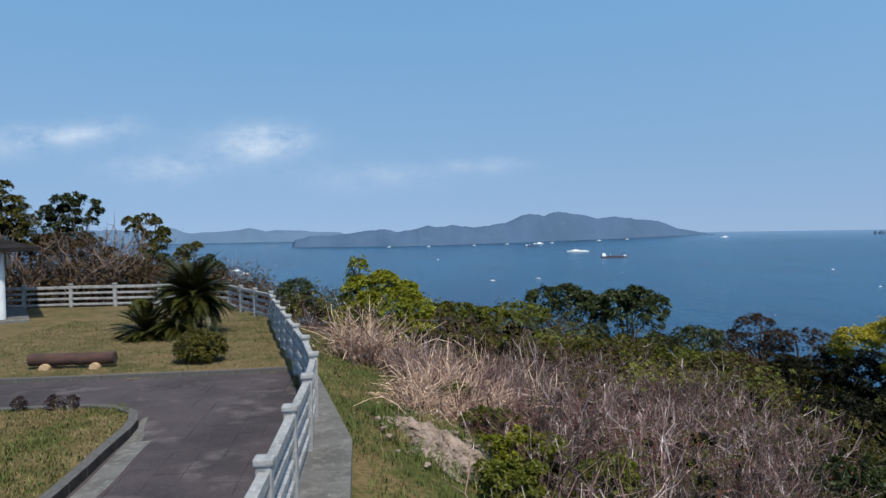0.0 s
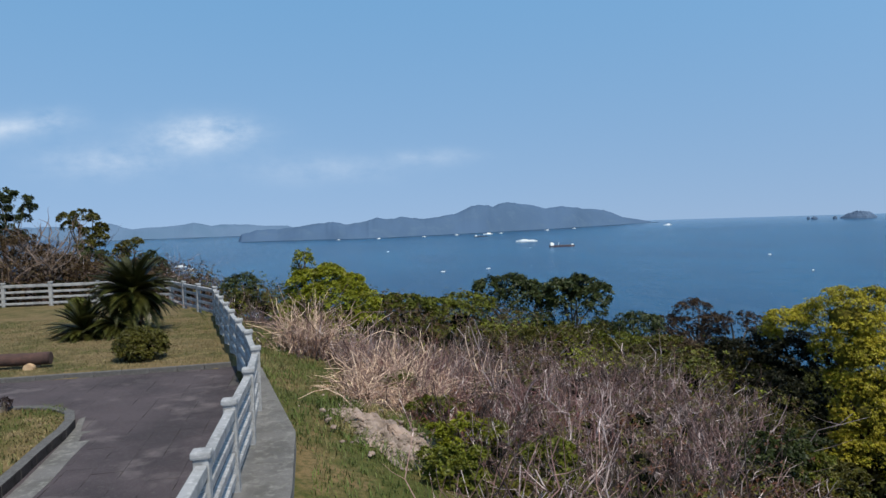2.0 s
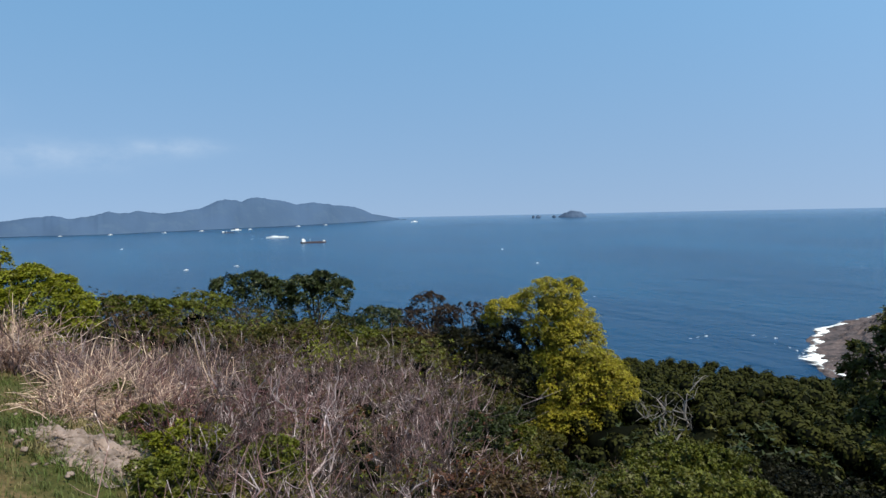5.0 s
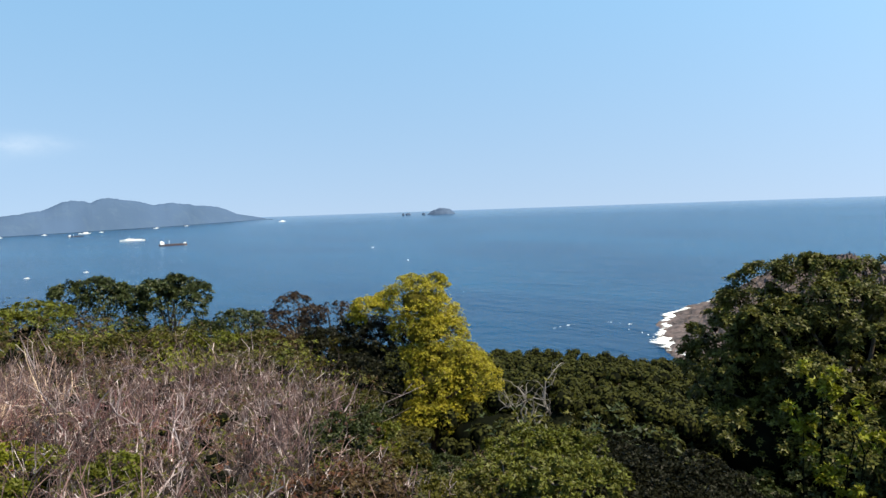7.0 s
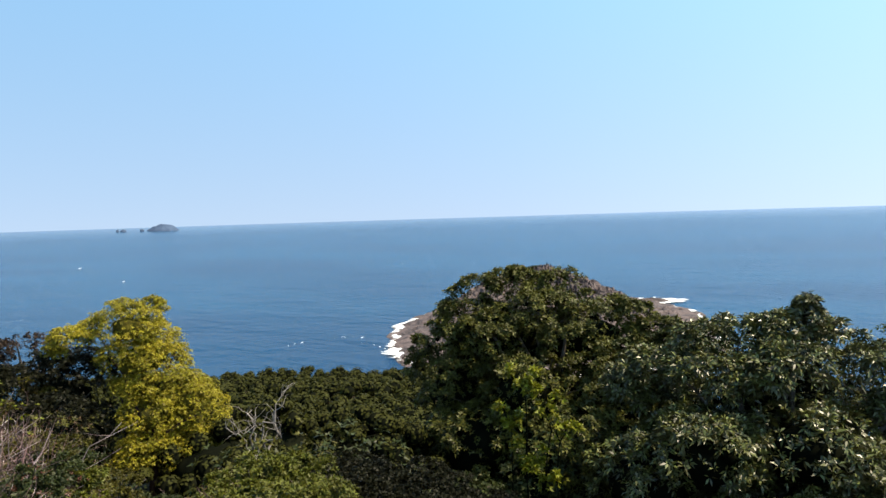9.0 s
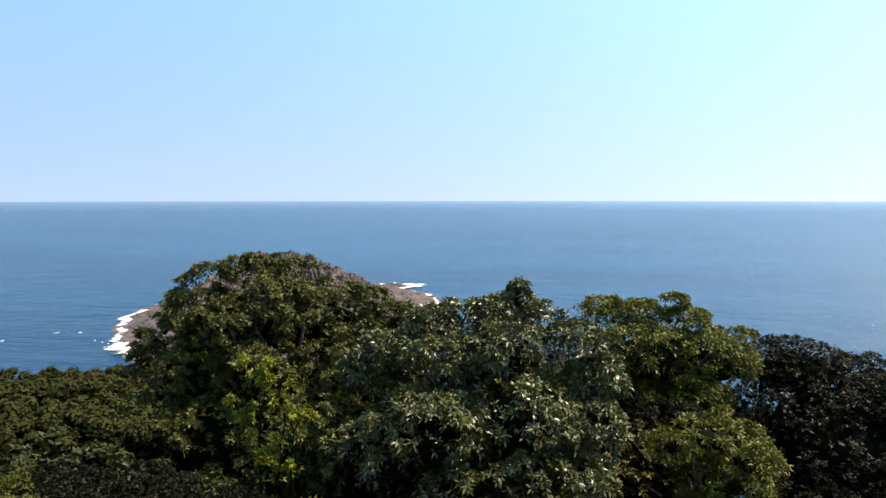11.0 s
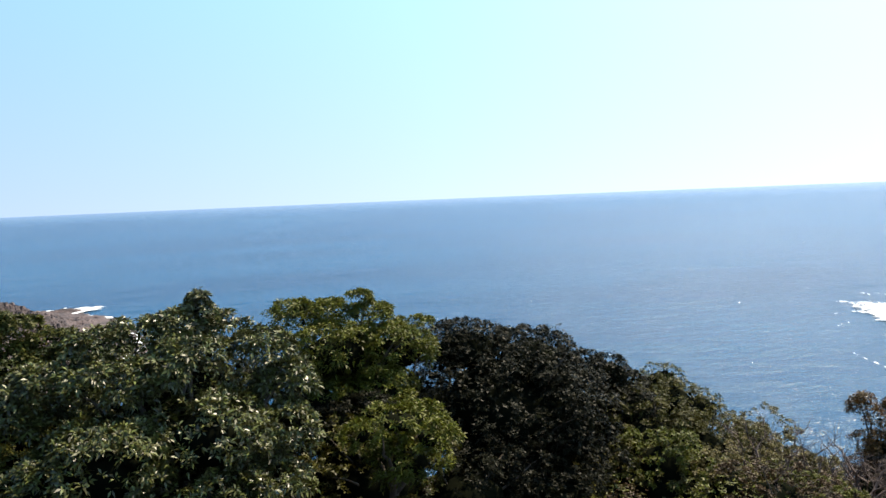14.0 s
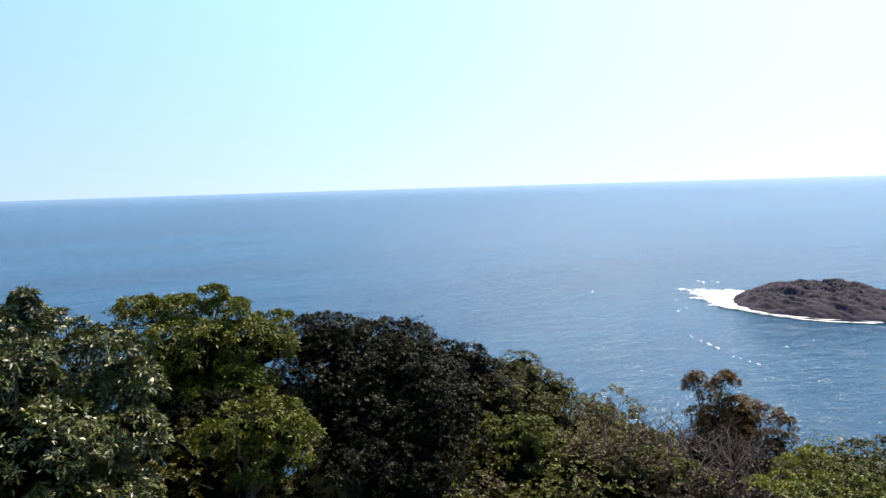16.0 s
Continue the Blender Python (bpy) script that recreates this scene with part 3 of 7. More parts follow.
def h1(x, y):
    return float(height(np.array([x]), np.array([y]))[0])


def axis(lo, hi, near_lo, near_hi, step, grow=1.12):
    mid = list(np.arange(near_lo, near_hi + 1e-6, step))
    s, v = step, near_hi
    while v < hi:
        s *= grow
        v += s
        mid.append(v)
    s, v = step, near_lo
    while v > lo:
        s *= grow
        v -= s
        mid.insert(0, v)
    return np.array(mid)


gx, gy = axis(-420, 620, -24, 40, 0.5), axis(-480, 520, -30, 40, 0.5)
X, Y = np.meshgrid(gx, gy)
Z = height(X, Y)
nx, ny = len(gx), len(gy)
idx = np.arange(nx * ny).reshape(ny, nx)
gme = mesh_np("ground", np.stack((X, Y, Z), -1).reshape(-1, 3), np.stack((idx[:-1, :-1], idx[:-1, 1:], idx[1:, 1:], idx[1:, :-1]), -1).reshape(-1, 4), True)
D = edge_distance(X, Y)
for nm, val in (("lawn", smooth01(0.5 - D / 0.6)), ("verge", smooth01((4.2 + wobble(X, Y, 1.7) * 0.8 - D) / 1.4)), ("rock", smooth01((-47 - Z) / 6))):
    a = gme.attributes.new(nm, "FLOAT", "POINT")
    a.data.foreach_set("value", val.astype(np.float32).ravel())
tagged(obj("ground", gme, GROUND), "grassy hilltop ground falling away to the sea", "ground", kind="structure")

# ---------------------------------------------------------------- sea, far land
rr = np.concatenate((np.linspace(60, 600, 40), np.geomspace(620, 4900, 60)))
aa = np.radians(np.arange(0, 360, 2.0))


def sea_z(r):
    return SEA + 35.0 * np.clip((r - 2500) / 2400, 0, 2) ** 2


R, A = np.meshgrid(rr, aa)
sv = np.stack((R * np.sin(A), R * np.cos(A), sea_z(R)), -1).reshape(-1, 3)
si = np.arange(len(aa) * len(rr)).reshape(len(aa), len(rr))
sj = np.roll(si, -1, axis=0)
sea_me = mesh_np("water", sv, np.stack((si[:, :-1], sj[:, :-1], sj[:, 1:], si[:, 1:]), -1).reshape(-1, 4), True)
sea_me.attributes.new("calm", "FLOAT", "POINT").data.foreach_set("value", (0.4 * np.clip((R - 1500) / 3300, 0, 1) ** 1.5 + 0.6 * np.clip((R - 3000) / 1750, 0, 1) ** 1.3).astype(np.float32).ravel())
sea = obj("water", sea_me, SEA_M)
tagged(sea, "blue open sea with a light chop", "sea", kind="structure")


def ridge(name, az0, az1, r_shore, deep, top, material, label, seed, rough=0.05, n=420, bumps=0.04):
    """Land seen over water: a shore, slopes with spurs, a crest, a back. top(az): crest height over the water."""
    rng = np.random.default_rng(seed)
    az = np.linspace(az0, az1, n)
    rows = np.linspace(0, 1, 21)
    v = []
    crag = np.array([noise.fractal((a * 1.1, seed, 0.5), 0.7, 2.0, 5) for a in az])
    f1 = rng.uniform(0, 6.28, 8)
    for q in rows:
        crest = np.sin(np.clip(q / 0.55, 0, 1) * np.pi / 2) if q <= 0.55 else np.cos((q - 0.55) / 0.45 * np.pi / 2)
        spur = sum(np.sin(az * (0.9 + 0.8 * i) + f1[i] + q * (5 + 3 * i)) / (1 + 0.6 * i) for i in range(8)) * rough
        hgt = top(az) * np.clip(crest * (1 + spur * 0.5 * (1 - abs(q - 0.55) * 1.2)), 0, 1.15)
        hgt = hgt * (1 + bumps * crag) + 2.2 * np.array([noise.fractal((a * 0.7, q * 16.0, seed), 0.8, 2.1, 4) for a in az]) * np.sin(min(1.0, q * 1.4) * np.pi) * np.clip(top(az) / 40, 0, 1)
        r = r_shore(az) + deep * q + 25 * np.sin(az * 1.7 + f1[2]) * (1 - q)
        z = sea_z(r_shore(az)) - 2 + hgt + (3 if q == 0 else 0)
        v.append(np.stack((r * np.sin(np.radians(az)), r * np.cos(np.radians(az)), z), -1))
    v = np.array(v)
    i = np.arange(v.shape[0] * n).reshape(-1, n)
    o = obj(name, mesh_np(name, v.reshape(-1, 3), np.stack((i[:-1, :-1], i[:-1, 1:], i[1:, 1:], i[1:, :-1]), -1).reshape(-1, 4), True), material)
    return tagged(o, label, "island", kind="structure")


ISLAND_AZ = (-12.5, -12.2, -10.9, -9.4, -7.2, -6.2, -4.8, -3.7, -2.4, -1.2, -0.5, 0.85, 2.5, 4.4, 5.4, 6.4, 7.05, 8.5, 9.4, 11.0, 12.6, 14.1, 15.6, 17.4, 18.8, 20.0, 21.0, 21.6)
ISLAND_UP = (0.0, 0.66, 0.98, 0.97, 1.22, 1.38, 1.46, 1.22, 1.46, 1.68, 1.56, 1.66, 1.42, 1.60, 1.76, 2.24, 2.38, 2.25, 2.50, 2.24, 1.78, 1.92, 1.60, 1.37, 0.66, 0.40, 0.16, 0.0)
shore = lambda az: np.interp(az, (-12.5, -2, 6, 14, 21.6), (3200, 3020, 3350, 3800, 4450))
ridge("far_island", -12.5, 21.6, shore, 420, lambda az: np.radians(np.interp(az, ISLAND_AZ, ISLAND_UP) - 0.05) * (shore(az) + 240), FAR_WOODS, "long wooded island across the strait, painted blue for distance", 3, rough=0.012, bumps=0.05)
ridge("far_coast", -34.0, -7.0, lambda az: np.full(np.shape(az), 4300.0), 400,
      lambda az: np.radians(np.interp(az, (-34, -29, -26.6, -25.6, -23.5, -21.7, -20.2, -18.6, -17.2, -15.8, -14.5, -13.1, -12.2, -10.3, -8.6, -7), (1.4, 1.25, 1.12, 1.22, 1.0, 1.24, 0.84, 0.95, 0.97, 1.2, 0.9, 1.0, 0.97, 0.78, 0.74, 0.2))) * 4500, FAR_HAZE, "mainland mountains painted pale for haze", 4)
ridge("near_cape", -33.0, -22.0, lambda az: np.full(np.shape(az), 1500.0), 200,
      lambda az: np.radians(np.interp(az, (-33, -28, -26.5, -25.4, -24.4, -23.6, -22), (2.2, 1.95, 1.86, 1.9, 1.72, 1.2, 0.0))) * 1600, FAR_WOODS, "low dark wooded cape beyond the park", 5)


def shore_factor(t, seed):
    """How far the shore of a rock lies in or out of its ellipse at the angle t."""
    return 1 + 0.07 * noise.noise((math.cos(t) * 1.6, math.sin(t) * 1.6, seed)) + 0.06 * noise.noise((math.cos(t) * 6, math.sin(t) * 6, seed + 3))


def rock_mesh(name, cx, cy, a, b, rot, top, material, seed, n=90, lean=0.0, lean_y=0.0, power=0.6, under=3.0, amp=0.16, freq=5.0, ridge_=0.12, rows=30, flat=True, shelf=0.0):
    """A craggy rock that rises out of the sea, on a ring grid."""
    noise.seed_set(seed)
    th = np.linspace(0, 2 * np.pi, n, endpoint=False)
    q = np.linspace(0, 1.12, rows)
    v = []
    for s in q:
        for t in th:
            e = shore_factor(t, seed)
            px, py = math.cos(t) * s * a * e, math.sin(t) * s * b * e
            base = max(0.0, 1 - s * s) ** power
            u, w = px / a * freq, py / b * freq
            cr = noise.fractal((u, w, seed), 0.8, 2.1, 6)
            st = 1 - abs(noise.noise((u * 0.7 + w * 0.9, w * 2.4, seed + 9))) * 2.2
            z = top * (base * (1 + lean * px / a + lean_y * py / b) + amp * cr * (0.25 + base) + ridge_ * ((1 - abs(noise.noise((u * 2.6 + w * 1.4, w * 3.4, seed + 5))) * 2) * 0.5 + st - 0.9) * base)
            z += top * 0.09 * (1 - 2.4 * abs(noise.noise((u * 6.5, w * 8.5, seed + 2)))) * min(1.0, base * 2)
            z += shelf * (1 - s ** 8) * (1 + 0.5 * cr)
            step = max(top * 0.09, 0.2)
            z = 0.45 * z + 0.55 * step * (math.floor(z / step) + min(1.0, (z / step % 1.0) * 3.0))
            if s > 1:
                z = -under * (s - 1) / 0.12
            c, sn = math.cos(rot), math.sin(rot)
            v.append((cx + px * c - py * sn, cy + px * sn + py * c, SEA + z))
    i = np.arange(len(q) * n).reshape(len(q), n)
    j = np.roll(i, -1, axis=1)
    return obj(name, mesh_np(name, v, np.stack((i[:-1], i[1:], j[1:], j[:-1]), -1).reshape(-1, 4), not flat, flat), material)


def polar(az, r):
    return r * math.sin(radians(az)), r * math.cos(radians(az))


hx, hy = 342.0, 148.5
HEAD_ROT = radians(20.6)
tagged(rock_mesh("headland", hx, hy, 134, 85, HEAD_ROT, 24.2, HEAD_ROCK, 11, n=320, power=2.6, lean=0.29, lean_y=0.72, amp=0.10, freq=11.0, ridge_=0.10, rows=88, shelf=1.3), "bare pinkish rock headland with surf at its foot", "headland", kind="structure")
tagged(rock_mesh("headland_spur", 442, 124, 15, 9, radians(-35), 2.4, HEAD_ROCK, 13, n=70, power=0.8, amp=0.2, freq=6.0), "low bare rock spur at the tip of the headland", "headland", kind="structure")
ix, iy = polar(143.9, 352)
ISLET_ROT = radians(8.4)
tagged(rock_mesh("sea_rock", ix, iy, 40.5, 34, ISLET_ROT, 9.8, DARK_ROCK, 23, n=230, amp=0.15, power=0.8, freq=4.2, ridge_=0.24, rows=64, flat=False), "dark craggy rock islet ringed by white surf", "rock islet")
tx, ty = polar(35.35, 4250)
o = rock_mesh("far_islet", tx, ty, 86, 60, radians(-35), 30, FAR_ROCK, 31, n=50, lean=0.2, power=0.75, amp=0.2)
o.location.z = float(sea_z(4250)) - SEA
tagged(o, "small steep islet near the horizon", "islet")
for az, r, s in ((33.9, 4250, 14), (32.6, 4250, 20), (32.2, 4260, 10)):
    px, py = polar(az, r)
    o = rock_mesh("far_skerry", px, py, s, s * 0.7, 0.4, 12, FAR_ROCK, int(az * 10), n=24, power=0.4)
    o.location.z = float(sea_z(r)) - SEA
    tagged(o, "low bare skerry beside the far islet", "rock", "far skerries")


def surf(cx, cy, a, b, rot, seed, label, base=4.0, lobes=(), rock=None, full=0.0, lift=0.5):
    """Broken foam round a rock. base: its usual width in metres; lobes: (angle, width, spread) where it breaks wider."""
    n, k = 240, 11
    t = np.linspace(0, 2 * np.pi, n, endpoint=False)
    e = np.array([shore_factor(x, rock) for x in t]) if rock is not None else np.ones(n)
    w = base * (0.75 + 0.3 * np.sin(t * 3 + seed) + 0.2 * np.sin(t * 7 + 2 * seed) + 0.15 * np.sin(t * 17 + seed)).clip(0.2)
    for at, wide, spread in lobes:
        dt = (t - at + np.pi) % (2 * np.pi) - np.pi
        w += wide * np.exp(-(dt / spread) ** 2) * (1 + 0.25 * np.sin(t * 11 + seed) + 0.15 * np.sin(t * 29))
    v, ed = [], []
    c, s = math.cos(rot), math.sin(rot)
    for q in np.linspace(0, 1, k):
        x, y = np.cos(t) * (a * e * 0.93 + (w + 0.05 * a) * q), np.sin(t) * (b * e * 0.93 + (w + 0.05 * b) * q)
        v.append(np.stack((cx + x * c - y * s, cy + x * s + y * c, np.full(n, SEA + lift)), -1))
        ed.append(np.full(n, 0.42 * (1 - q) - 0.26 * q + full * (1 - q * q)))
    i = np.arange(k * n).reshape(k, n)
    j = np.roll(i, -1, axis=1)
    me = mesh_np("surf", np.array(v).reshape(-1, 3), np.stack((i[:-1], i[1:], j[1:], j[:-1]), -1).reshape(-1, 4))
    me.attributes.new("edge", "FLOAT", "POINT").data.foreach_set("value", np.array(ed, np.float32).ravel())
    return tagged(obj("surf", me, FOAM), label, "surf", kind="stuff")


surf(hx, hy, 134, 85, HEAD_ROT, 2, "white surf breaking round the headland", base=4.2, lobes=((2.3, 10, 0.1), (2.1, 3, 0.08), (1.75, 3, 0.12), (-0.75, 5, 0.1)), rock=11, full=0.08, lift=0.9)
surf(442, 124, 15, 9, radians(-35), 5, "white breaker at the tip of the headland", base=4.0, lobes=((-0.3, 16, 0.7),), rock=13, full=0.2, lift=0.75)
surf(ix, iy, 40.5, 34, ISLET_ROT, 4, "white surf breaking round the dark islet", base=4.0, lobes=((0.15, 24, 0.36), (0.8, 9, 0.3), (-0.5, 9, 0.4)), rock=23, full=0.35, lift=0.8)
surf(ix + 4, iy + 2, 46, 37, ISLET_ROT, 8, "torn outer foam off the seaward tip of the islet", base=2.0, lobes=((0.12, 42, 0.36), (0.9, 14, 0.2)), full=0.0, lift=0.45)


def foam_streak(az0, r0, az1, r1, width, seed):
    rng = np.random.default_rng(seed)
    n = 40
    t = np.linspace(0, 1, n)
    az, r = az0 + (az1 - az0) * t, r0 + (r1 - r0) * t + np.cumsum(rng.normal(size=n)) * width * 0.25
    c = np.stack((r * np.sin(np.radians(az)), r * np.cos(np.radians(az))), -1)
    tan = unit(np.gradient(c, axis=0))
    nrm = np.stack((-tan[:, 1], tan[:, 0]), -1)
    v, e = [], []
    for q in (-1, -0.4, 0, 0.4, 1):
        p = c + nrm * (q * width * (0.42 + 0.2 * np.sin(t * 9 + seed))[:, None])
        z = sea_z(np.hypot(p[:, 0], p[:, 1])) + 0.3
        v.append(np.column_stack((p, z)))
        e.append(0.18 - 0.4 * abs(q) - 0.25 * (2 * t - 1) ** 4 + 0.12 * np.sin(t * 31 + seed))
    i = np.arange(5 * n).reshape(5, n)
    me = mesh_np("foam_streak", np.array(v).reshape(-1, 3), np.stack((i[:-1, :-1], i[1:, :-1], i[1:, 1:], i[:-1, 1:]), -1).reshape(-1, 4))
    me.attributes.new("edge", "FLOAT", "POINT").data.foreach_set("value", np.array(e, np.float32).ravel())
    tagged(obj("foam_streak", me, FOAM), "thin white streak of foam on the sea", "foam", "foam streaks", "stuff")


for i, s in enumerate(((134.2, 279, 137.5, 248, 1.6), (133.2, 350, 136.0, 372, 3), (137.5, 246, 140.5, 236, 1.2), (133.5, 318, 134.5, 330, 2), (50.5, 330, 53.0, 318, 2.2), (47.5, 352, 51.5, 345, 2),
                       (73.6, 470, 75.4, 490, 3), (135.2, 405, 138.6, 372, 11), (136.2, 385, 139.4, 352, 9), (138.2, 352, 141.0, 330, 6), (134.6, 420, 137.0, 402, 5), (139.5, 275, 142, 262, 1.2), (44.0, 330, 47.0, 345, 1.6))):
    foam_streak(*s, i + 3)

# ---------------------------------------------------------------- park: road, kerbs, ledge


def prism(name, pts, z0, z1, material):
    """A flat slab over a polygon."""
    bm = bmesh.new()
    lo = [bm.verts.new((x, y, z0)) for x, y in pts]
    hi = [bm.verts.new((x, y, z1)) for x, y in pts]
    bm.faces.new(hi)
    bm.faces.new(lo[::-1])
    n = len(pts)
    for i in range(n):
        bm.faces.new((lo[i], lo[(i + 1) % n], hi[(i + 1) % n], hi[i]))
    bmesh.ops.recalc_face_normals(bm, faces=bm.faces[:])
    bmesh.ops.triangulate(bm, faces=bm.faces[:])
    return part(name, bm, material, None)


def fence_x(y):
    f = np.array(FENCE)
    return float(np.interp(y, f[:13, 1], f[:13, 0]))


road_pts = [(fence_x(y) - 0.16, y) for y in (2.5, 6.4, 8.35, 10.2, 12.1, 14.1, 16.0)] + [(-3.75, 16.28), (-4.7, 16.10), (-6.55, 15.86), (-8.25, 15.63), (-9.9, 15.47), (-14.0, 15.2), (-26, 14.4), (-26, -30), (-1.0, -30), (-1.3, 0)]
road = prism("road", road_pts, -0.2, -0.014, ASPHALT)
tagged(road, "worn dark grey paved drive with cracked blocks", "road", kind="structure")
ledge = [(-1.33, 2.5), (-0.78, 2.5), (-0.93, 5.0), (-1.16, 8.3), (-1.45, 10.7), (-2.95, 15.9), (-3.3, 15.95), (-2.80, 14.1), (-2.26, 12.1), (-1.99, 10.2), (-1.80, 8.35), (-1.62, 6.4)]
ledge = [(x - (0.12 if i > 5 else 0.0), y) for i, (x, y) in enumerate(ledge)]
tagged(prism("pavement", ledge, -0.9, 0.012, CONCRETE), "pale concrete ledge along the foot of the fence", "ledge", kind="structure")


def kerb_run(pts, w, z0, z1, label, name="kerb", road_side=0):
    """A kerb of single stones with narrow joints along a line."""
    run = tagged(new(name), label, "kerb", kind="structure")
    pts = np.array(pts, float)
    seg = np.linalg.norm(np.diff(pts, axis=0), axis=1)
    s = np.concatenate(([0], np.cumsum(seg)))
    n = max(1, round(s[-1] / 0.6))
    at = np.linspace(0, s[-1], n + 1)
    px, py = np.interp(at, s, pts[:, 0]), np.interp(at, s, pts[:, 1])
    for i in range(n):
        L = math.hypot(px[i + 1] - px[i], py[i + 1] - py[i])
        ang = math.atan2(py[i + 1] - py[i], px[i + 1] - px[i])
        bm = box_bm(L - 0.005, w, z1 - z0, bevel=0.012)
        o = part("kerbstone", bm, KERB, run)
        o.data.materials.append(KERB_DARK)
        # faces towards the road take the darker material
        for f in o.data.polygons:
            if f.normal.y * road_side > 0.7:
                f.material_index = 1
        o.matrix_basis = pose((px[i] + px[i + 1]) / 2, (py[i] + py[i + 1]) / 2, (z0 + z1) / 2 + random.uniform(-0.003, 0.003), 0, 0, math.degrees(ang))


kerb_run([(-3.72, 16.26), (-4.7, 16.06), (-6.55, 15.83), (-8.25, 15.60), (-9.9, 15.44), (-14, 15.15), (-25, 14.4)], 0.12, -0.15, 0.10, "long grey concrete kerb between lawn and drive")
isl_edge = [(-4.5, 5.0), (-4.62, 7.0), (-4.86, 9.0), (-5.04, 10.1), (-5.14, 11.0), (-5.27, 11.6), (-5.48, 12.1), (-5.76, 12.4), (-6.2, 12.62), (-6.8, 12.68), (-8.2, 12.5), (-14.0, 11.9), (-24.0, 11.0)]
kerb_run(isl_edge, 0.16, -0.15, 0.15, "rounded grey concrete kerb round the grass island", road_side=-1)
isl = [(x - (0.05 if i < 8 else 0.0), y - (0.0 if i < 6 else 0.06)) for i, (x, y) in enumerate(isl_edge)] + [(-24, 5.0)]
LAWN = mat("island turf", (0.105, 0.080, 0.036), 0.95, var=(((0.055, 0.058, 0.017), 0.45, 0.58, 0.9), ((0.155, 0.112, 0.062), 0.48, 0.68, 3.0), ((0.0476, 0.0464, 0.0138), 0.5, 0.75, 14.0)), bump=1.5, bump_scale=25, spec=0.1)
tagged(prism("grass_island", isl, -0.2, 0.11, LAWN), "patchy grass island inside the drive", "lawn", kind="structure")
GUTTER = mat("worn gutter concrete", (0.100, 0.094, 0.096), 0.9, var=(((0.07, 0.066, 0.064), 0.45, 0.62, 1.6), ((0.17, 0.165, 0.155), 0.5, 0.7, 9.0)), bump=0.6, bump_scale=40)
gut = [(-4.6, 8.0), (-4.30, 8.0), (-4.33, 8.48), (-4.38, 9.1), (-4.48, 9.66), (-4.56, 10.16), (-4.6, 10.48), (-4.63, 10.85), (-4.79, 10.8), (-4.9, 11.2), (-4.78, 11.35), (-5.0, 11.36), (-5.12, 11.7), (-5.32, 12.3), (-5.36, 12.1), (-5.2, 11.6), (-5.06, 11.0), (-4.9, 10.1), (-4.72, 9.0)]
tagged(prism("gutter_patch", gut, -0.05, 0.006, GUTTER), "pale worn concrete gutter strip along the kerb", "gutter", kind="structure")

# ---------------------------------------------------------------- fence
fence = tagged(new("fence"), "weathered grey concrete post and rail fence round the lookout", "fence")
POST_H = 1.12


def post_mesh():
    bm = box_bm(0.15, 0.15, POST_H + 0.2, (0, 0, (POST_H - 0.2) / 2), 0.015)
    me = bpy.data.meshes.new("post")
    bm.to_mesh(me)
    bm.free()
    me.materials.append(FENCE_PAINT)
    return me


def cap_mesh():
    bm = box_bm(0.19, 0.19, 0.07, (0, 0, 0), 0.02)
    me = bpy.data.meshes.new("cap")
    bm.to_mesh(me)
    bm.free()
    me.materials.append(FENCE_PAINT)
    return me


POST_ME, CAP_ME = post_mesh(), cap_mesh()
rngf = np.random.default_rng(5)
for i, (x, y) in enumerate(FENCE):
    a = FENCE[max(0, i - 1)]
    b = FENCE[min(len(FENCE) - 1, i + 1)]
    ang = math.degrees(math.atan2(b[1] - a[1], b[0] - a[0]))
    p = new("post", POST_ME)
    p.parent = fence
    p.matrix_basis = pose(x, y, 0, rngf.normal() * 0.5, rngf.normal() * 0.5, ang)
    c = new("cap", CAP_ME)
    c.parent = p
    c.matrix_basis = pose(0, 0, POST_H + 0.0)
    if i + 1 < len(FENCE):
        x2, y2 = FENCE[i + 1]
        L = math.hypot(x2 - x, y2 - y)
        an = math.degrees(math.atan2(y2 - y, x2 - x))
        for zc, hh, ww in ((0.98, 0.13, 0.11), (0.72, 0.10, 0.08), (0.46, 0.10, 0.08), (0.20, 0.10, 0.08)):
            r = part("rail", box_bm(L - 0.14, ww, hh, (0, 0, 0), 0.012), FENCE_PAINT, fence)
            r.matrix_basis = pose((x + x2) / 2, (y + y2) / 2, zc + rngf.normal() * 0.004, 0, rngf.normal() * 0.15, an)

# ---------------------------------------------------------------- log bench, pavilion


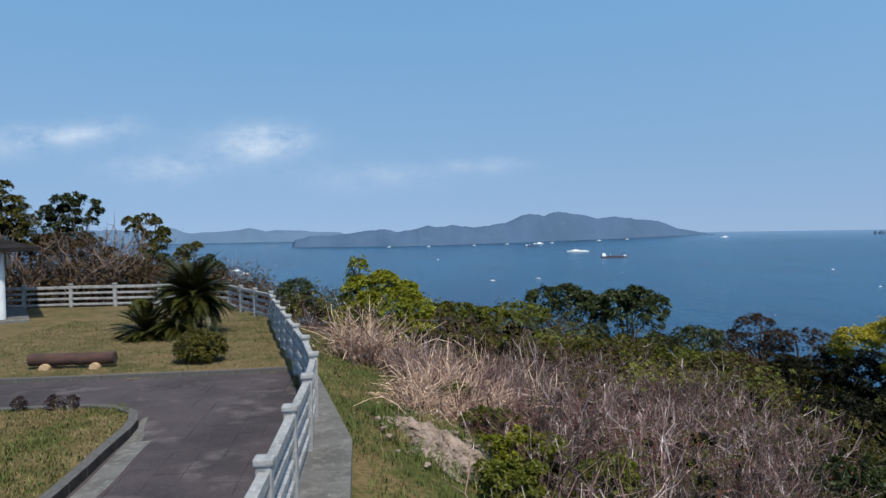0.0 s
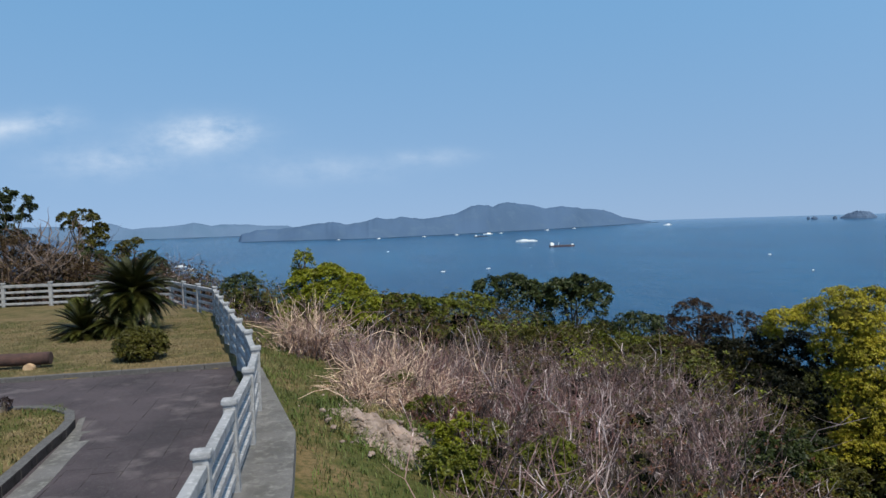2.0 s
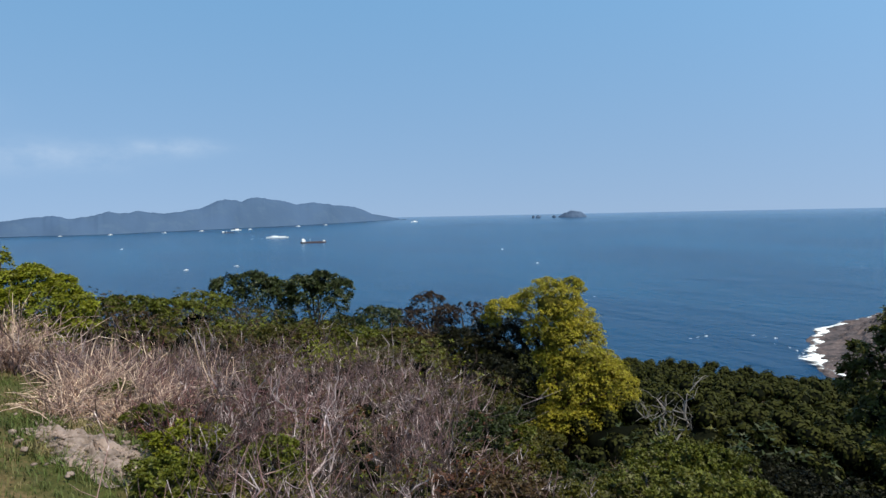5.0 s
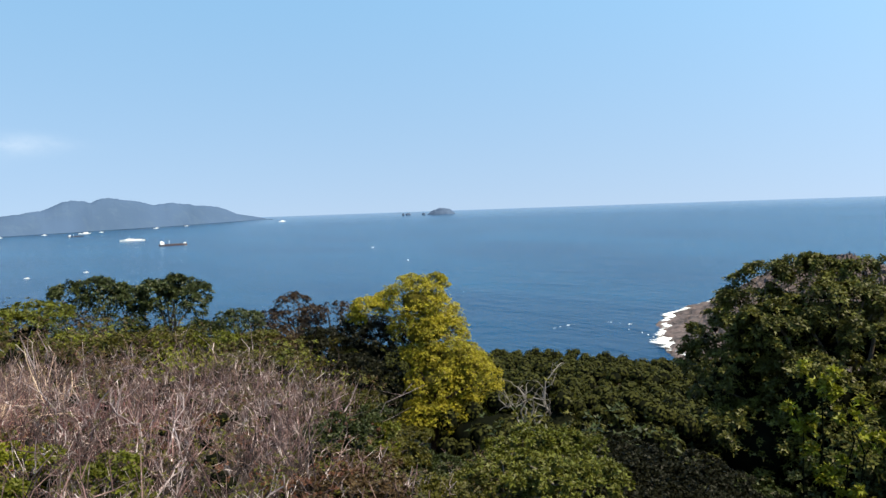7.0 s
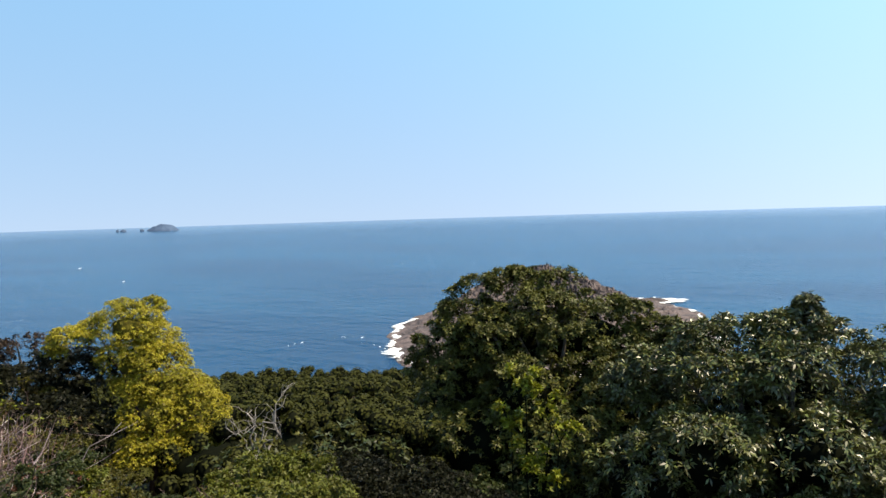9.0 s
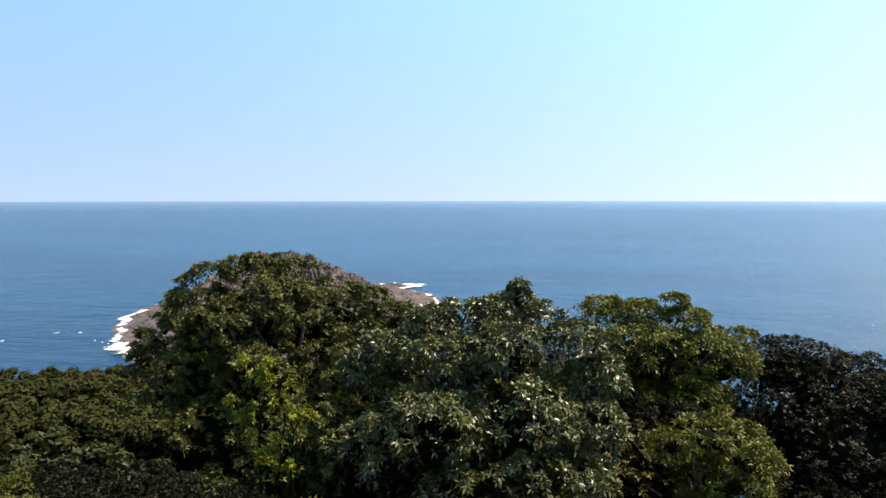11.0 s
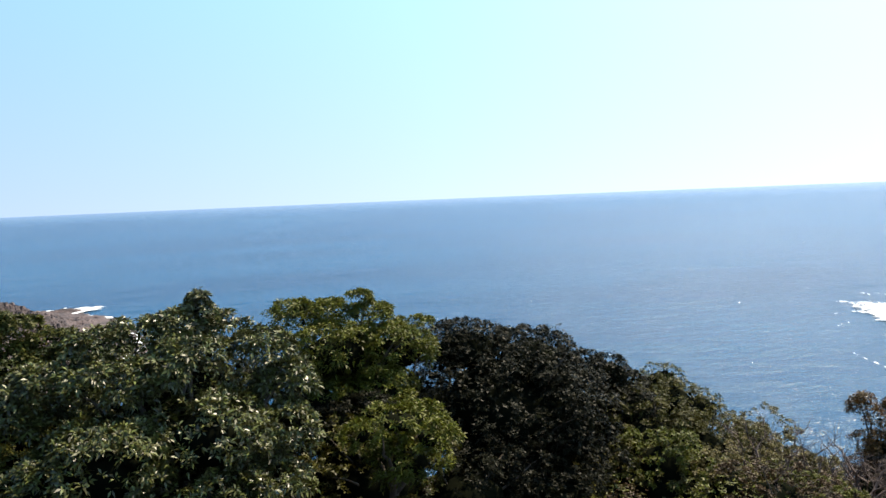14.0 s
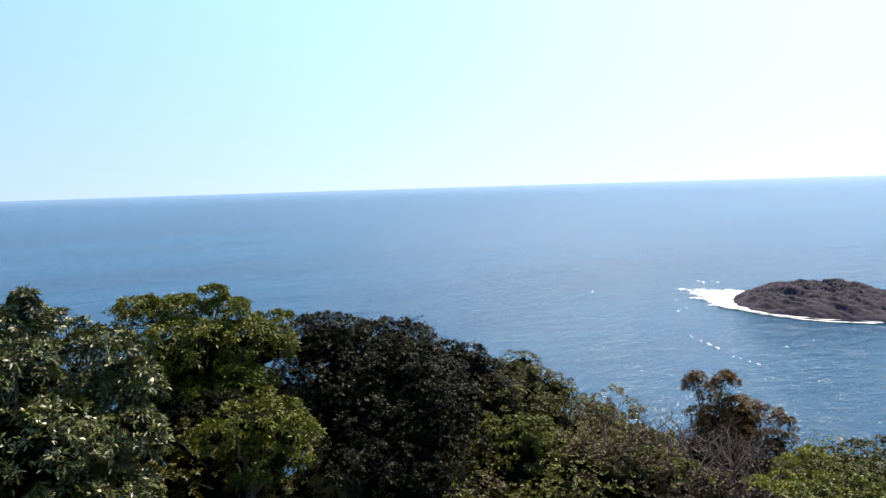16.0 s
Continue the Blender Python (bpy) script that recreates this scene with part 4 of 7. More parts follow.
def log_bench(x, y, rz):
    t = thing("log_bench", x, y, 0.09, "brown log bench lying on two short log stubs", "bench", rz=rz)
    rng = np.random.default_rng(8)
    k = 14
    s = np.linspace(-1.0, 1.0, k)
    line = np.stack((s, rng.normal(size=k) * 0.006, 0.22 + rng.normal(size=k) * 0.006), -1)[None]
    rad = np.full((1, k), 0.15) * (1 + rng.normal(size=(1, k)) * 0.02)
    v, f = tubes(line, rad, 16)
    caps = [np.arange(16)[None], (np.arange(16) + 16 * (k - 1))[None, ::-1]]
    obj("seat", mesh_np("seat", v, [f] + caps, True), LOG, t)
    for e in (-1, 1):
        bm = bmesh.new()
        bmesh.ops.create_cone(bm, cap_ends=True, segments=16, radius1=0.135, radius2=0.135, depth=0.012)
        bmesh.ops.transform(bm, matrix=pose(e * 1.002, 0, 0.22, 0, 90, 0), verts=bm.verts)
        part("end_grain", bm, LOG, t)
        bm = bmesh.new()
        bmesh.ops.create_cone(bm, cap_ends=True, segments=18, radius1=0.115, radius2=0.11, depth=0.46)
        bmesh.ops.bevel(bm, geom=[e2 for e2 in bm.edges if e2.calc_face_angle(0) > 1], offset=0.012, segments=2, affect="EDGES")
        bmesh.ops.transform(bm, matrix=pose(e * 0.58, -0.02, 0.03, 90, 0, 0), verts=bm.verts)
        part("stub", bm, CUTWOOD, t, "pale round log stub with cut ends")


log_bench(-9.0, 16.62, 4.0)


def pavilion(x, y):
    t = thing("pavilion", x, y, 0.09, "open park shelter with dark roof on pale columns", "shelter", rz=33)
    part("floor_slab", box_bm(6.0, 5.6, 0.16, (-2.2, 0.2, 0.03), 0.02), CONCRETE, t)
    for cx, cy in ((-0.15, -1.9), (-0.15, 2.3), (-4.7, -1.9), (-4.7, 2.3)):
        bm = bmesh.new()
        bmesh.ops.create_cone(bm, cap_ends=True, segments=20, radius1=0.2, radius2=0.19, depth=2.55)
        bmesh.ops.translate(bm, vec=(cx, cy, 1.35), verts=bm.verts)
        part("column", bm, WHITEPOST, t)
    bm = bmesh.new()
    z0, z1 = 2.68, 3.75
    lo = [bm.verts.new(v) for v in ((1.2, -2.75, z0), (1.2, 3.2, z0), (-5.5, 3.2, z0), (-5.5, -2.75, z0))]
    mid = [bm.verts.new((v.co.x, v.co.y, z0 + 0.16)) for v in lo]
    top = [bm.verts.new(v) for v in ((-2.0, 0.2, z1), (-2.9, 0.2, z1))]
    bm.faces.new(lo[::-1])
    for i in range(4):
        bm.faces.new((lo[i], lo[(i + 1) % 4], mid[(i + 1) % 4], mid[i]))
    bm.faces.new((mid[0], mid[1], top[0]))
    bm.faces.new((mid[1], mid[2], top[1], top[0]))
    bm.faces.new((mid[2], mid[3], top[1]))
    bm.faces.new((mid[3], mid[0], top[0], top[1]))
    bmesh.ops.recalc_face_normals(bm, faces=bm.faces[:])
    part("roof", bm, ROOF, t)


pavilion(-17.8, 27.8)

# ---------------------------------------------------------------- plants of the park


def cycad(x, y, trunk_h, frond, n, seed, label):
    rng = np.random.default_rng(seed)
    t = thing("cycad", x, y, h1(x, y), label, "cycad", "cycads")
    if trunk_h > 0.1:
        k = 12
        z = np.linspace(-0.1, trunk_h, k)
        v, f = tubes(np.stack((0 * z, 0 * z, z), -1)[None], (0.24 + 0.04 * (np.arange(k) % 2))[None], 12)
        obj("trunk", mesh_np("trunk", v, f), BARK, t)
    # arching fronds, each with a midrib and rows of narrow leaflets
    vs, rib = [], []
    kk = 9
    for i in range(n):
        az, el = i * 2.399 + rng.normal() * 0.1, rng.uniform(-0.7, 1.3)
        L = frond * rng.uniform(0.8, 1.1)
        s = np.linspace(0, 1, kk)
        bend = 0.55 + 0.35 * rng.random()
        ang = el - bend * s ** 1.5
        dx = np.concatenate(([0], np.cumsum(np.cos(ang[:-1])))) * L / (kk - 1)
        dz = np.concatenate(([0], np.cumsum(np.sin(ang[:-1])))) * L / (kk - 1)
        p = np.stack((dx * math.cos(az), dx * math.sin(az), trunk_h + dz + 0.05), -1)
        rib.append(p)
        m = 22
        q = np.linspace(0.12, 1, m)
        c = np.stack([np.interp(q, s, p[:, j]) for j in range(3)], -1)
        tan = unit(np.gradient(c, axis=0))
        side = unit(np.cross(tan, UP))
        upn = np.cross(side, tan)
        ln = 0.17 * frond * np.sin(np.clip(q * 1.05, 0, 1) * np.pi * 0.85 + 0.35)[:, None]
        for sg in (-1, 1):
            d = unit(side * sg + tan * 0.55 + upn * 0.3)
            w = tan * 0.022 * frond
            vs.append(np.stack((c - w, c + w, c + d * ln + w * 0.2, c + d * ln - w * 0.2), 1).reshape(-1, 3))
    v = np.concatenate(vs)
    v2, f2 = tubes(np.array(rib), np.tile(np.linspace(0.018, 0.005, kk), (n, 1)), 3)
    o = obj("crown", mesh_np("crown", *(lambda a: (a[0], a[1]))(join([(v, np.arange(len(v)).reshape(-1, 4)), (v2, f2)]))), L_CYCAD, t)
    if trunk_h > 0.5:
        lines, rad = [], []
        for i in range(26):
            a, L = rng.uniform(0, 6.28), rng.uniform(0.5, 0.9)
            s = np.linspace(0, 1, 5)
            lines.append(np.stack((np.cos(a) * (0.2 + 0.45 * L * s), np.sin(a) * (0.2 + 0.45 * L * s), trunk_h - 0.05 - L * s ** 1.6), -1))
            rad.append(np.linspace(0.05, 0.02, 5))
        v, f = tubes(lines, rad, 4)
        obj("dead_fronds", mesh_np("dead_fronds", v, f), DRYGRASS, t, "withered straw-coloured hanging fronds")


cycad(-7.95, 21.9, 1.25, 1.5, 150, 3, "tall cycad with dark arching fronds above a skirt of dead ones")
cycad(-9.25, 21.3, 0.15, 1.2, 90, 5, "low cycad with a fan of dark green fronds")
cycad(-8.25, 21.3, 0.35, 1.1, 80, 6, "low cycad growing at the foot of a taller one")


def bush(name, x, y, w, hgt, material, n, leaf, seed, label, category="bush", group="", base=None, k=5, squash=0.75, stems=True, depth=None):
    rng = np.random.default_rng(seed)
    z = h1(x, y) if base is None else base
    t = thing(name, x, y, z, label, category, group)
    d = depth or w
    bl = [(0, 0, hgt * 0.4, w * 0.5, d * 0.5, hgt * 0.6)]
    v, f, hv, hf = crown(rng, bl, max(8, n // 26), n, k, leaf, squash=squash)
    v[:, 2] = np.maximum(v[:, 2], 0.02)
    # black filling stands in for the shade under the leaves
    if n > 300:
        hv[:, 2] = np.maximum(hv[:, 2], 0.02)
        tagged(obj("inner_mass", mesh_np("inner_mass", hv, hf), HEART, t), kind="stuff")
    obj("foliage", mesh_np("foliage", v, f), material, t)
    if stems:
        lines = [limb_line(rng, (rng.normal() * 0.05 * w, rng.normal() * 0.05 * w, -0.1), (rng.normal() * 0.2 * w, rng.normal() * 0.2 * d, hgt * 0.75)) for _ in range(6)]
        v, f = tubes(lines, np.tile(np.linspace(0.035, 0.01, 6), (6, 1)), 5)
        obj("stems", mesh_np("stems", v, f), BARK, t)
    return t


bush("clipped_shrub", -6.1, 17.2, 1.3, 0.8, L_OLIVE, 3000, 0.06, 21, "small rounded olive-green shrub on the lawn", "shrub")
bush("clipped_shrub", -11.75, 26.6, 0.85, 0.75, L_SOFT, 700, 0.08, 22, "small rounded olive-green shrub before the fence", "shrub")
rz = np.random.default_rng(77)
for i, (x, y, w) in enumerate(((-7.7, 12.42, 0.36), (-7.12, 12.5, 0.5), (-6.8, 12.48, 0.42))):
    bush("bare_rose", x, y, w * 0.62, 0.25, L_PLUM, 13, 0.06, 30 + i, "small sparse purple-leaved shrub at the kerb", "shrub", "kerb shrubs", base=0.11, k=3)

# ---------------------------------------------------------------- trees


def ragged(rng):
    """Uneven masses: a heart, a skirt and lumps along a rough top."""
    out = [(0, 0, 0.48, 0.44, 0.34), (-0.24, -0.1, 0.26, 0.28, 0.24), (0.24, -0.1, 0.26, 0.28, 0.24), (0, 0.1, 0.2, 0.4, 0.2)]
    for i in range(8):
        x = -0.42 + 0.84 * (i + rng.uniform(0.1, 0.9)) / 8
        r = rng.uniform(0.13, 0.23)
        top = 1.0 - 0.9 * x * x - rng.uniform(0.0, 0.16)
        out.append((x, rng.uniform(-0.25, 0.25), top - r * 0.8, r, r * 0.8))
    return out


DOME = "ragged"


def tree(name, x, y, ztop, w, material, tufts, leaf, seed, label, blobs=None, k=5, width=0.46, limbs=7, n_clumps=None, low=0.25, up=0.55, category="tree", group="", base=None, depth=None, size=(0.26, 0.48), bark=None, squash=0.75, ch=None, dense=True, lift=0.75, girth=1.0, spread=(0.75, 1.5), heart=None):
    """A tree that stands on the ground at x, y: trunk, limbs and a ragged crown up to ztop. blobs: fractions of width and height."""
    rng = np.random.default_rng(seed)
    zb = h1(x, y) - 0.1 if base is None else base
    H = ztop - zb
    t = thing(name, x, y, zb, label, category, group, rz=-math.degrees(math.atan2(x, y)))
    depth = depth or w
    bl = []
    blobs = ragged(rng) if blobs is DOME else blobs
    for bx, by, bz, rx, rz_ in (blobs or ((0, 0, (1 + low) / 2, 0.5, (1 - low) / 2),)):
        ch = ch or H
        bl.append((bx * w, by * depth, H - ch + bz * ch, rx * w, rx * depth, rz_ * ch))
    tufts = int(tufts * 0.86)
    v, f, hv, hf = crown(rng, bl, n_clumps or max(20, tufts // 30), tufts, k, leaf * 1.05, width, size, up, spread, squash=squash, tri=leaf < 0.2 or width > 0.4, lift=lift)
    # hearts coloured like the shade within the crown
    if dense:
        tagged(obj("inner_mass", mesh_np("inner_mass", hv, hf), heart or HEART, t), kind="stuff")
    obj("crown", mesh_np("crown", v, f), material, t)
    r0 = (0.03 + 0.022 * H) * girth
    fork = np.array((rng.normal() * 0.05 * w, rng.normal() * 0.05 * w, (H - (ch or H)) + (ch or H) * max(0.25, low)))
    line = limb_line(rng, (0, 0, -0.3), fork, 7, 0.1)
    v, f = tubes([line], [np.linspace(r0 * 1.25, r0 * 0.8, 7)], 9)
    obj("trunk", mesh_np("trunk", v, f, True), bark or BARK, t)
    c, s, d = clumps(rng, bl, limbs)
    for q in c:
        ln = limb_line(rng, fork - (0, 0, 0.1), q, 7, 0.2)
        v, f = tubes([ln], [np.linspace(r0 * 0.6, 0.012, 7)], 6)
        obj("limb", mesh_np("limb", v, f, True), bark or BARK, t)
    return t


def bare_tree(name, x, y, ztop, w, seed, label, material=DEADWOOD, forks=9, twigs=10, base=None, lean=0.0, group="", girth=1.0, bend=0.35):
    rng = np.random.default_rng(seed)
    zb = h1(x, y) - 0.1 if base is None else base
    H = ztop - zb
    t = thing(name, x, y, zb, label, "bare tree", group)
    fork = np.array((lean * w * 0.2, 0, H * 0.22))
    v, f = tubes([limb_line(rng, (0, 0, -0.2), fork, 6)], [np.linspace(0.09, 0.07, 6)], 8)
    obj("trunk", mesh_np("trunk", v, f, True), material, t)
    tl, tr = [], []
    for i in range(forks):
        a = i * 2.399 + rng.normal() * 0.3
        end = fork + np.array((math.cos(a) * w * 0.5 + lean * w * 0.3, math.sin(a) * w * 0.5, H * rng.uniform(0.35, 0.78)))
        ln = limb_line(rng, fork, end, 8, bend)
        v, f = tubes([ln], [np.linspace(0.06, 0.016, 8) * (0.7 + w * 0.12) * girth], 6)
        obj("limb", mesh_np("limb", v, f, True), material, t)
        for _ in range(twigs):
            p = ln[rng.integers(2, 8)]
            e = p + (unit(rng.normal(size=3) + np.array((0, 0, 0.7)) + (end - fork) * 0.25)) * rng.uniform(0.12, 0.3) * w
            tl.append(limb_line(rng, p, e, 5, 0.3))
            tr.append(np.linspace(0.016, 0.005, 5) * girth)
    v, f = tubes(tl, tr, 4)
    tagged(obj("twig_work", mesh_np("twig_work", v, f), material, t), kind="stuff")
    return t


PALEWOOD = mat("sun bleached wood", (0.17, 0.15, 0.145), 0.9, var=(((0.22, 0.20, 0.18), 0.4, 0.7, 3.0),), bump=0.5)
# trees beyond the far fence
tree("tree", -18.9, 35.3, 5.55, 3.9, L_DARK, 2400, 0.13, 41, "dark evergreen tree behind the fence", blobs=((-0.117, 0, 0.889, 0.23, 0.10), (-0.262, 0, 0.817, 0.18, 0.09), (0.015, 0, 0.93, 0.17, 0.08), (0.028, 0, 0.785, 0.2, 0.075), (0.219, 0, 0.917, 0.12, 0.04), (0.277, 0, 0.853, 0.11, 0.035), (0.18, 0, 0.771, 0.13, 0.04), (-0.138, 0, 0.718, 0.24, 0.06), (-0.3, 0, 0.6, 0.2, 0.08), (0.05, 0.1, 0.62, 0.2, 0.07)), low=0.3, ch=6.4)
tree("tree", -21.0, 33.5, 6.1, 4.2, L_OLIVE, 2400, 0.14, 42, "broad olive-green tree beside the shelter", low=0.3, ch=6.8, blobs=((-0.07, 0, 0.939, 0.109, 0.06), (0.007, 0, 0.80, 0.186, 0.10), (0.11, 0, 0.69, 0.2, 0.09), (-0.054, 0, 0.678, 0.264, 0.144), (0.06, 0, 0.555, 0.233, 0.115), (-0.156, 0, 0.839, 0.186, 0.144), (-0.35, 0, 0.8, 0.25, 0.16), (-0.3, 0, 0.55, 0.3, 0.2)))
tree("tree", -16.7, 38.6, 4.65, 2.9, L_OLIVE, 2000, 0.12, 43, "leaning open-crowned tree behind the fence", dense=False, ch=6.0, blobs=((-0.241, 0, 0.91, 0.2, 0.05), (0.02, 0, 0.935, 0.22, 0.055), (0.19, 0, 0.908, 0.11, 0.04), (-0.185, 0, 0.831, 0.18, 0.05), (0.132, 0, 0.776, 0.22, 0.05), (0.317, 0, 0.812, 0.13, 0.05), (0.28, 0, 0.72, 0.2, 0.06), (0.12, 0, 0.66, 0.26, 0.06)), low=0.45, limbs=10)
tree("tree", -16.5, 38.3, 2.55, 2.9, L_DARK, 1300, 0.13, 44, "dense dark evergreen shrub behind the fence", low=0.1, ch=2.6, blobs=((0, 0, 0.62, 0.42, 0.36), (-0.24, 0, 0.5, 0.26, 0.3), (0.28, 0, 0.6, 0.24, 0.3)))
tree("tree", -14.0, 38.0, 3.0, 2.0, L_OLIVE, 520, 0.12, 45, "small open tree behind the fence", dense=False, ch=3.4, blobs=((-0.05, 0, 0.86, 0.3, 0.09), (0.2, 0, 0.92, 0.16, 0.06), (-0.2, 0, 0.74, 0.24, 0.09)), low=0.5)
tree("tree", -12.7, 37.6, 2.35, 2.2, L_DARK, 900, 0.12, 46, "dark evergreen bush behind the fence", low=0.05, ch=2.6, blobs=((-0.1, 0, 0.75, 0.3, 0.22), (0.18, 0, 0.55, 0.28, 0.25), (-0.2, 0, 0.4, 0.3, 0.3)))
tree("tree", -11.2, 36.4, 1.2, 2.0, L_DARK, 700, 0.12, 47, "dark evergreen bush behind the fence", low=0.05, blobs=DOME)
for i, (x, y, zt, w) in enumerate(((-18.3, 33.6, 3.9, 3.4), (-16.3, 34.0, 3.5, 3.0), (-17.2, 35.0, 3.6, 3.0), (-20.0, 33.2, 3.6, 3.0))):
    bare_tree("bare_tree", x, y, zt, w, 50 + i, "gnarled grey leafless tree behind the fence", forks=10, twigs=13, group="leafless trees", lean=0.6 if i == 0 else 0)

# seaward bushes and trees, from the fence corner round to the south
for i, (x, y, zt, w) in enumerate(((-18.9, 34.3, 3.9, 2.8), (-17.7, 34.6, 3.7, 2.6), (-20.2, 34.0, 3.6, 2.6), (-16.8, 35.2, 2.7, 2.6), (-15.2, 35.0, 1.9, 2.6), (-13.6, 35.0, 1.7, 2.6))):
    tree("bush", x, y, zt, w, L_BROWN, 1900, 0.09, 480 + i, "brown half-leafless scrub bush behind the fence", low=0.0, category="bush", blobs=DOME, group="brown scrub", limbs=9, dense=False)
bush("bush", -7.2, 33.4, 2.5, 2.2, L_DARK, 1200, 0.12, 61, "dark rounded evergreen bush outside the fence", depth=2.2)
tree("bush", -2.1, 24.2, 2.0, 3.3, L_LIME, 5200, 0.12, 62, "bright fresh-green leafy bush", blobs=((0, 0, 0.5, 0.42, 0.32), (0, -0.12, 0.2, 0.4, 0.2), (0.3, 0, 0.42, 0.26, 0.3), (-0.25, 0, 0.72, 0.2, 0.2), (-0.02, 0, 0.8, 0.2, 0.17), (0.22, 0, 0.7, 0.18, 0.16), (-0.36, 0, 0.4, 0.2, 0.24)), low=0.05, category="bush", dense=False)
tree("sapling", -3.05, 24.6, 2.5, 0.8, L_LIME, 22, 0.11, 63, "thin upright sprig rising above the bush", dense=False, low=0.5, limbs=5, category="sapling")
tree("bush", 0.7, 28.2, 0.6, 3.0, L_FRESH, 2200, 0.12, 64, "olive-green thicket bush on the slope", low=0.05, category="bush", blobs=DOME)
tree("bush", 2.9, 28.9, 0.35, 3.0, L_FRESH, 2000, 0.12, 65, "olive-green thicket bush on the slope", low=0.05, category="bush", blobs=DOME)
tree("tree", 6.1, 33.5, 0.9, 4.1, L_DARK, 3400, 0.15, 66, "dark green rounded tree on the slope", dense=False, low=0.1, ch=4.6, blobs=DOME, limbs=12)
tree("tree", 9.1, 33.4, 0.7, 3.7, L_DARK, 3200, 0.15, 67, "dark green rounded tree on the slope", dense=False, low=0.1, ch=4.6, blobs=DOME, limbs=10)
tree("tree", 11.4, 31.1, -1.2, 2.6, L_DARK, 1100, 0.12, 68, "small dark flat-topped tree on the slope", dense=False, low=0.2, ch=1.9, limbs=7)
tree("tree", 15.4, 34.3, -1.1, 3.8, L_MAUVE, 2600, 0.11, 69, "rounded purple-brown budding tree on the slope", dense=False, low=0.15, limbs=16, ch=3.6, blobs=((0.05, 0, 0.75, 0.28, 0.25), (-0.25, 0, 0.55, 0.26, 0.22), (0.25, 0, 0.6, 0.24, 0.2), (0, 0, 0.35, 0.5, 0.25)))
tree("tree", 17.4, 33.0, -1.5, 3.2, L_MAUVE, 1300, 0.10, 70, "purple-brown budding sapling on the slope", dense=False, blobs=DOME, low=0.1, limbs=7, ch=3.6)
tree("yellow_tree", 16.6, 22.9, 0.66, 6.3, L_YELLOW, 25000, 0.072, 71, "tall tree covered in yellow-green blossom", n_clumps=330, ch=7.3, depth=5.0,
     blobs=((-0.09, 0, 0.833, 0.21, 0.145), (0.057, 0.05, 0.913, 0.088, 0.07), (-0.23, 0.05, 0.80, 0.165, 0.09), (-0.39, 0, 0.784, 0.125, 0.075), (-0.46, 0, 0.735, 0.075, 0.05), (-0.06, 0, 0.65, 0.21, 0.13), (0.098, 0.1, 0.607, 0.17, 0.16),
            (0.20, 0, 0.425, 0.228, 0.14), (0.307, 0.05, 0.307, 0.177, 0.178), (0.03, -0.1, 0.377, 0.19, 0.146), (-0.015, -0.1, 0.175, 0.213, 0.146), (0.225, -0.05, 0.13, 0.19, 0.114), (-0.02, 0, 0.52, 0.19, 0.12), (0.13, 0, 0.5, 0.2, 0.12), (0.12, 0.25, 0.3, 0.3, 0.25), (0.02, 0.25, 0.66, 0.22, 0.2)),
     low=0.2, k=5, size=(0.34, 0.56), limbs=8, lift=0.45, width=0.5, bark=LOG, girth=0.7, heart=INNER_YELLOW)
tree("tree", 14.4, 25.2, -0.8, 4.6, L_GREY_SHADED, 4200, 0.12, 72, "dark shaded evergreen beside the yellow tree", low=0.05, blobs=DOME)
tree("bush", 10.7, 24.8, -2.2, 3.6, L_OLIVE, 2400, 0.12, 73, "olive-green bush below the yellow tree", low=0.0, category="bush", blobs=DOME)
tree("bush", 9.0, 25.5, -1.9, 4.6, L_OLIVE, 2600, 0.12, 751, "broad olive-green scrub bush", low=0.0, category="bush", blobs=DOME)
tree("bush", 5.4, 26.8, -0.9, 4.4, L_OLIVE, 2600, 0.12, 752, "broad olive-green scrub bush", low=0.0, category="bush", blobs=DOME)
tree("bush", 12.0, 20.9, -1.75, 2.3, L_GREY_SHADED, 1700, 0.11, 721, "dark shaded evergreen bush at the foot of the yellow tree", low=0.0, category="bush", blobs=DOME)
for i, (az, zt, w, m) in enumerate(((15.0, -0.95, 3.2, L_OLIVE), (18.5, -1.25, 3.2, L_FRESH), (21.5, -1.45, 3.0, L_OLIVE), (24.3, -1.55, 3.0, L_BROWN), (26.8, -1.45, 2.8, L_OLIVE))):
    px, py = polar(az, 28.5)
    tree("bush", px, py, zt, w, m, 2000, 0.12, 760 + i, "olive-green scrub bush behind the thicket", low=0.0, category="bush", blobs=DOME, group="edge scrub")
tree("bush", 22.6, 20.2, -7.6, 6.0, L_DARK, 4600, 0.12, 76, "soft green rounded shrub on the slope", low=0.0, category="bush", blobs=DOME)
tree("bush", 27.0, 25.5, -9.0, 6.5, L_DARK, 4200, 0.15, 77, "olive-green shrub on the slope", low=0.0, category="bush", blobs=DOME)
bare_tree("bare_tree", 17.3, 17.6, -2.6, 2.3, 75, "bleached grey dead tree on the slope", forks=6, twigs=11, material=PALEWOOD, girth=0.8, bend=0.75)
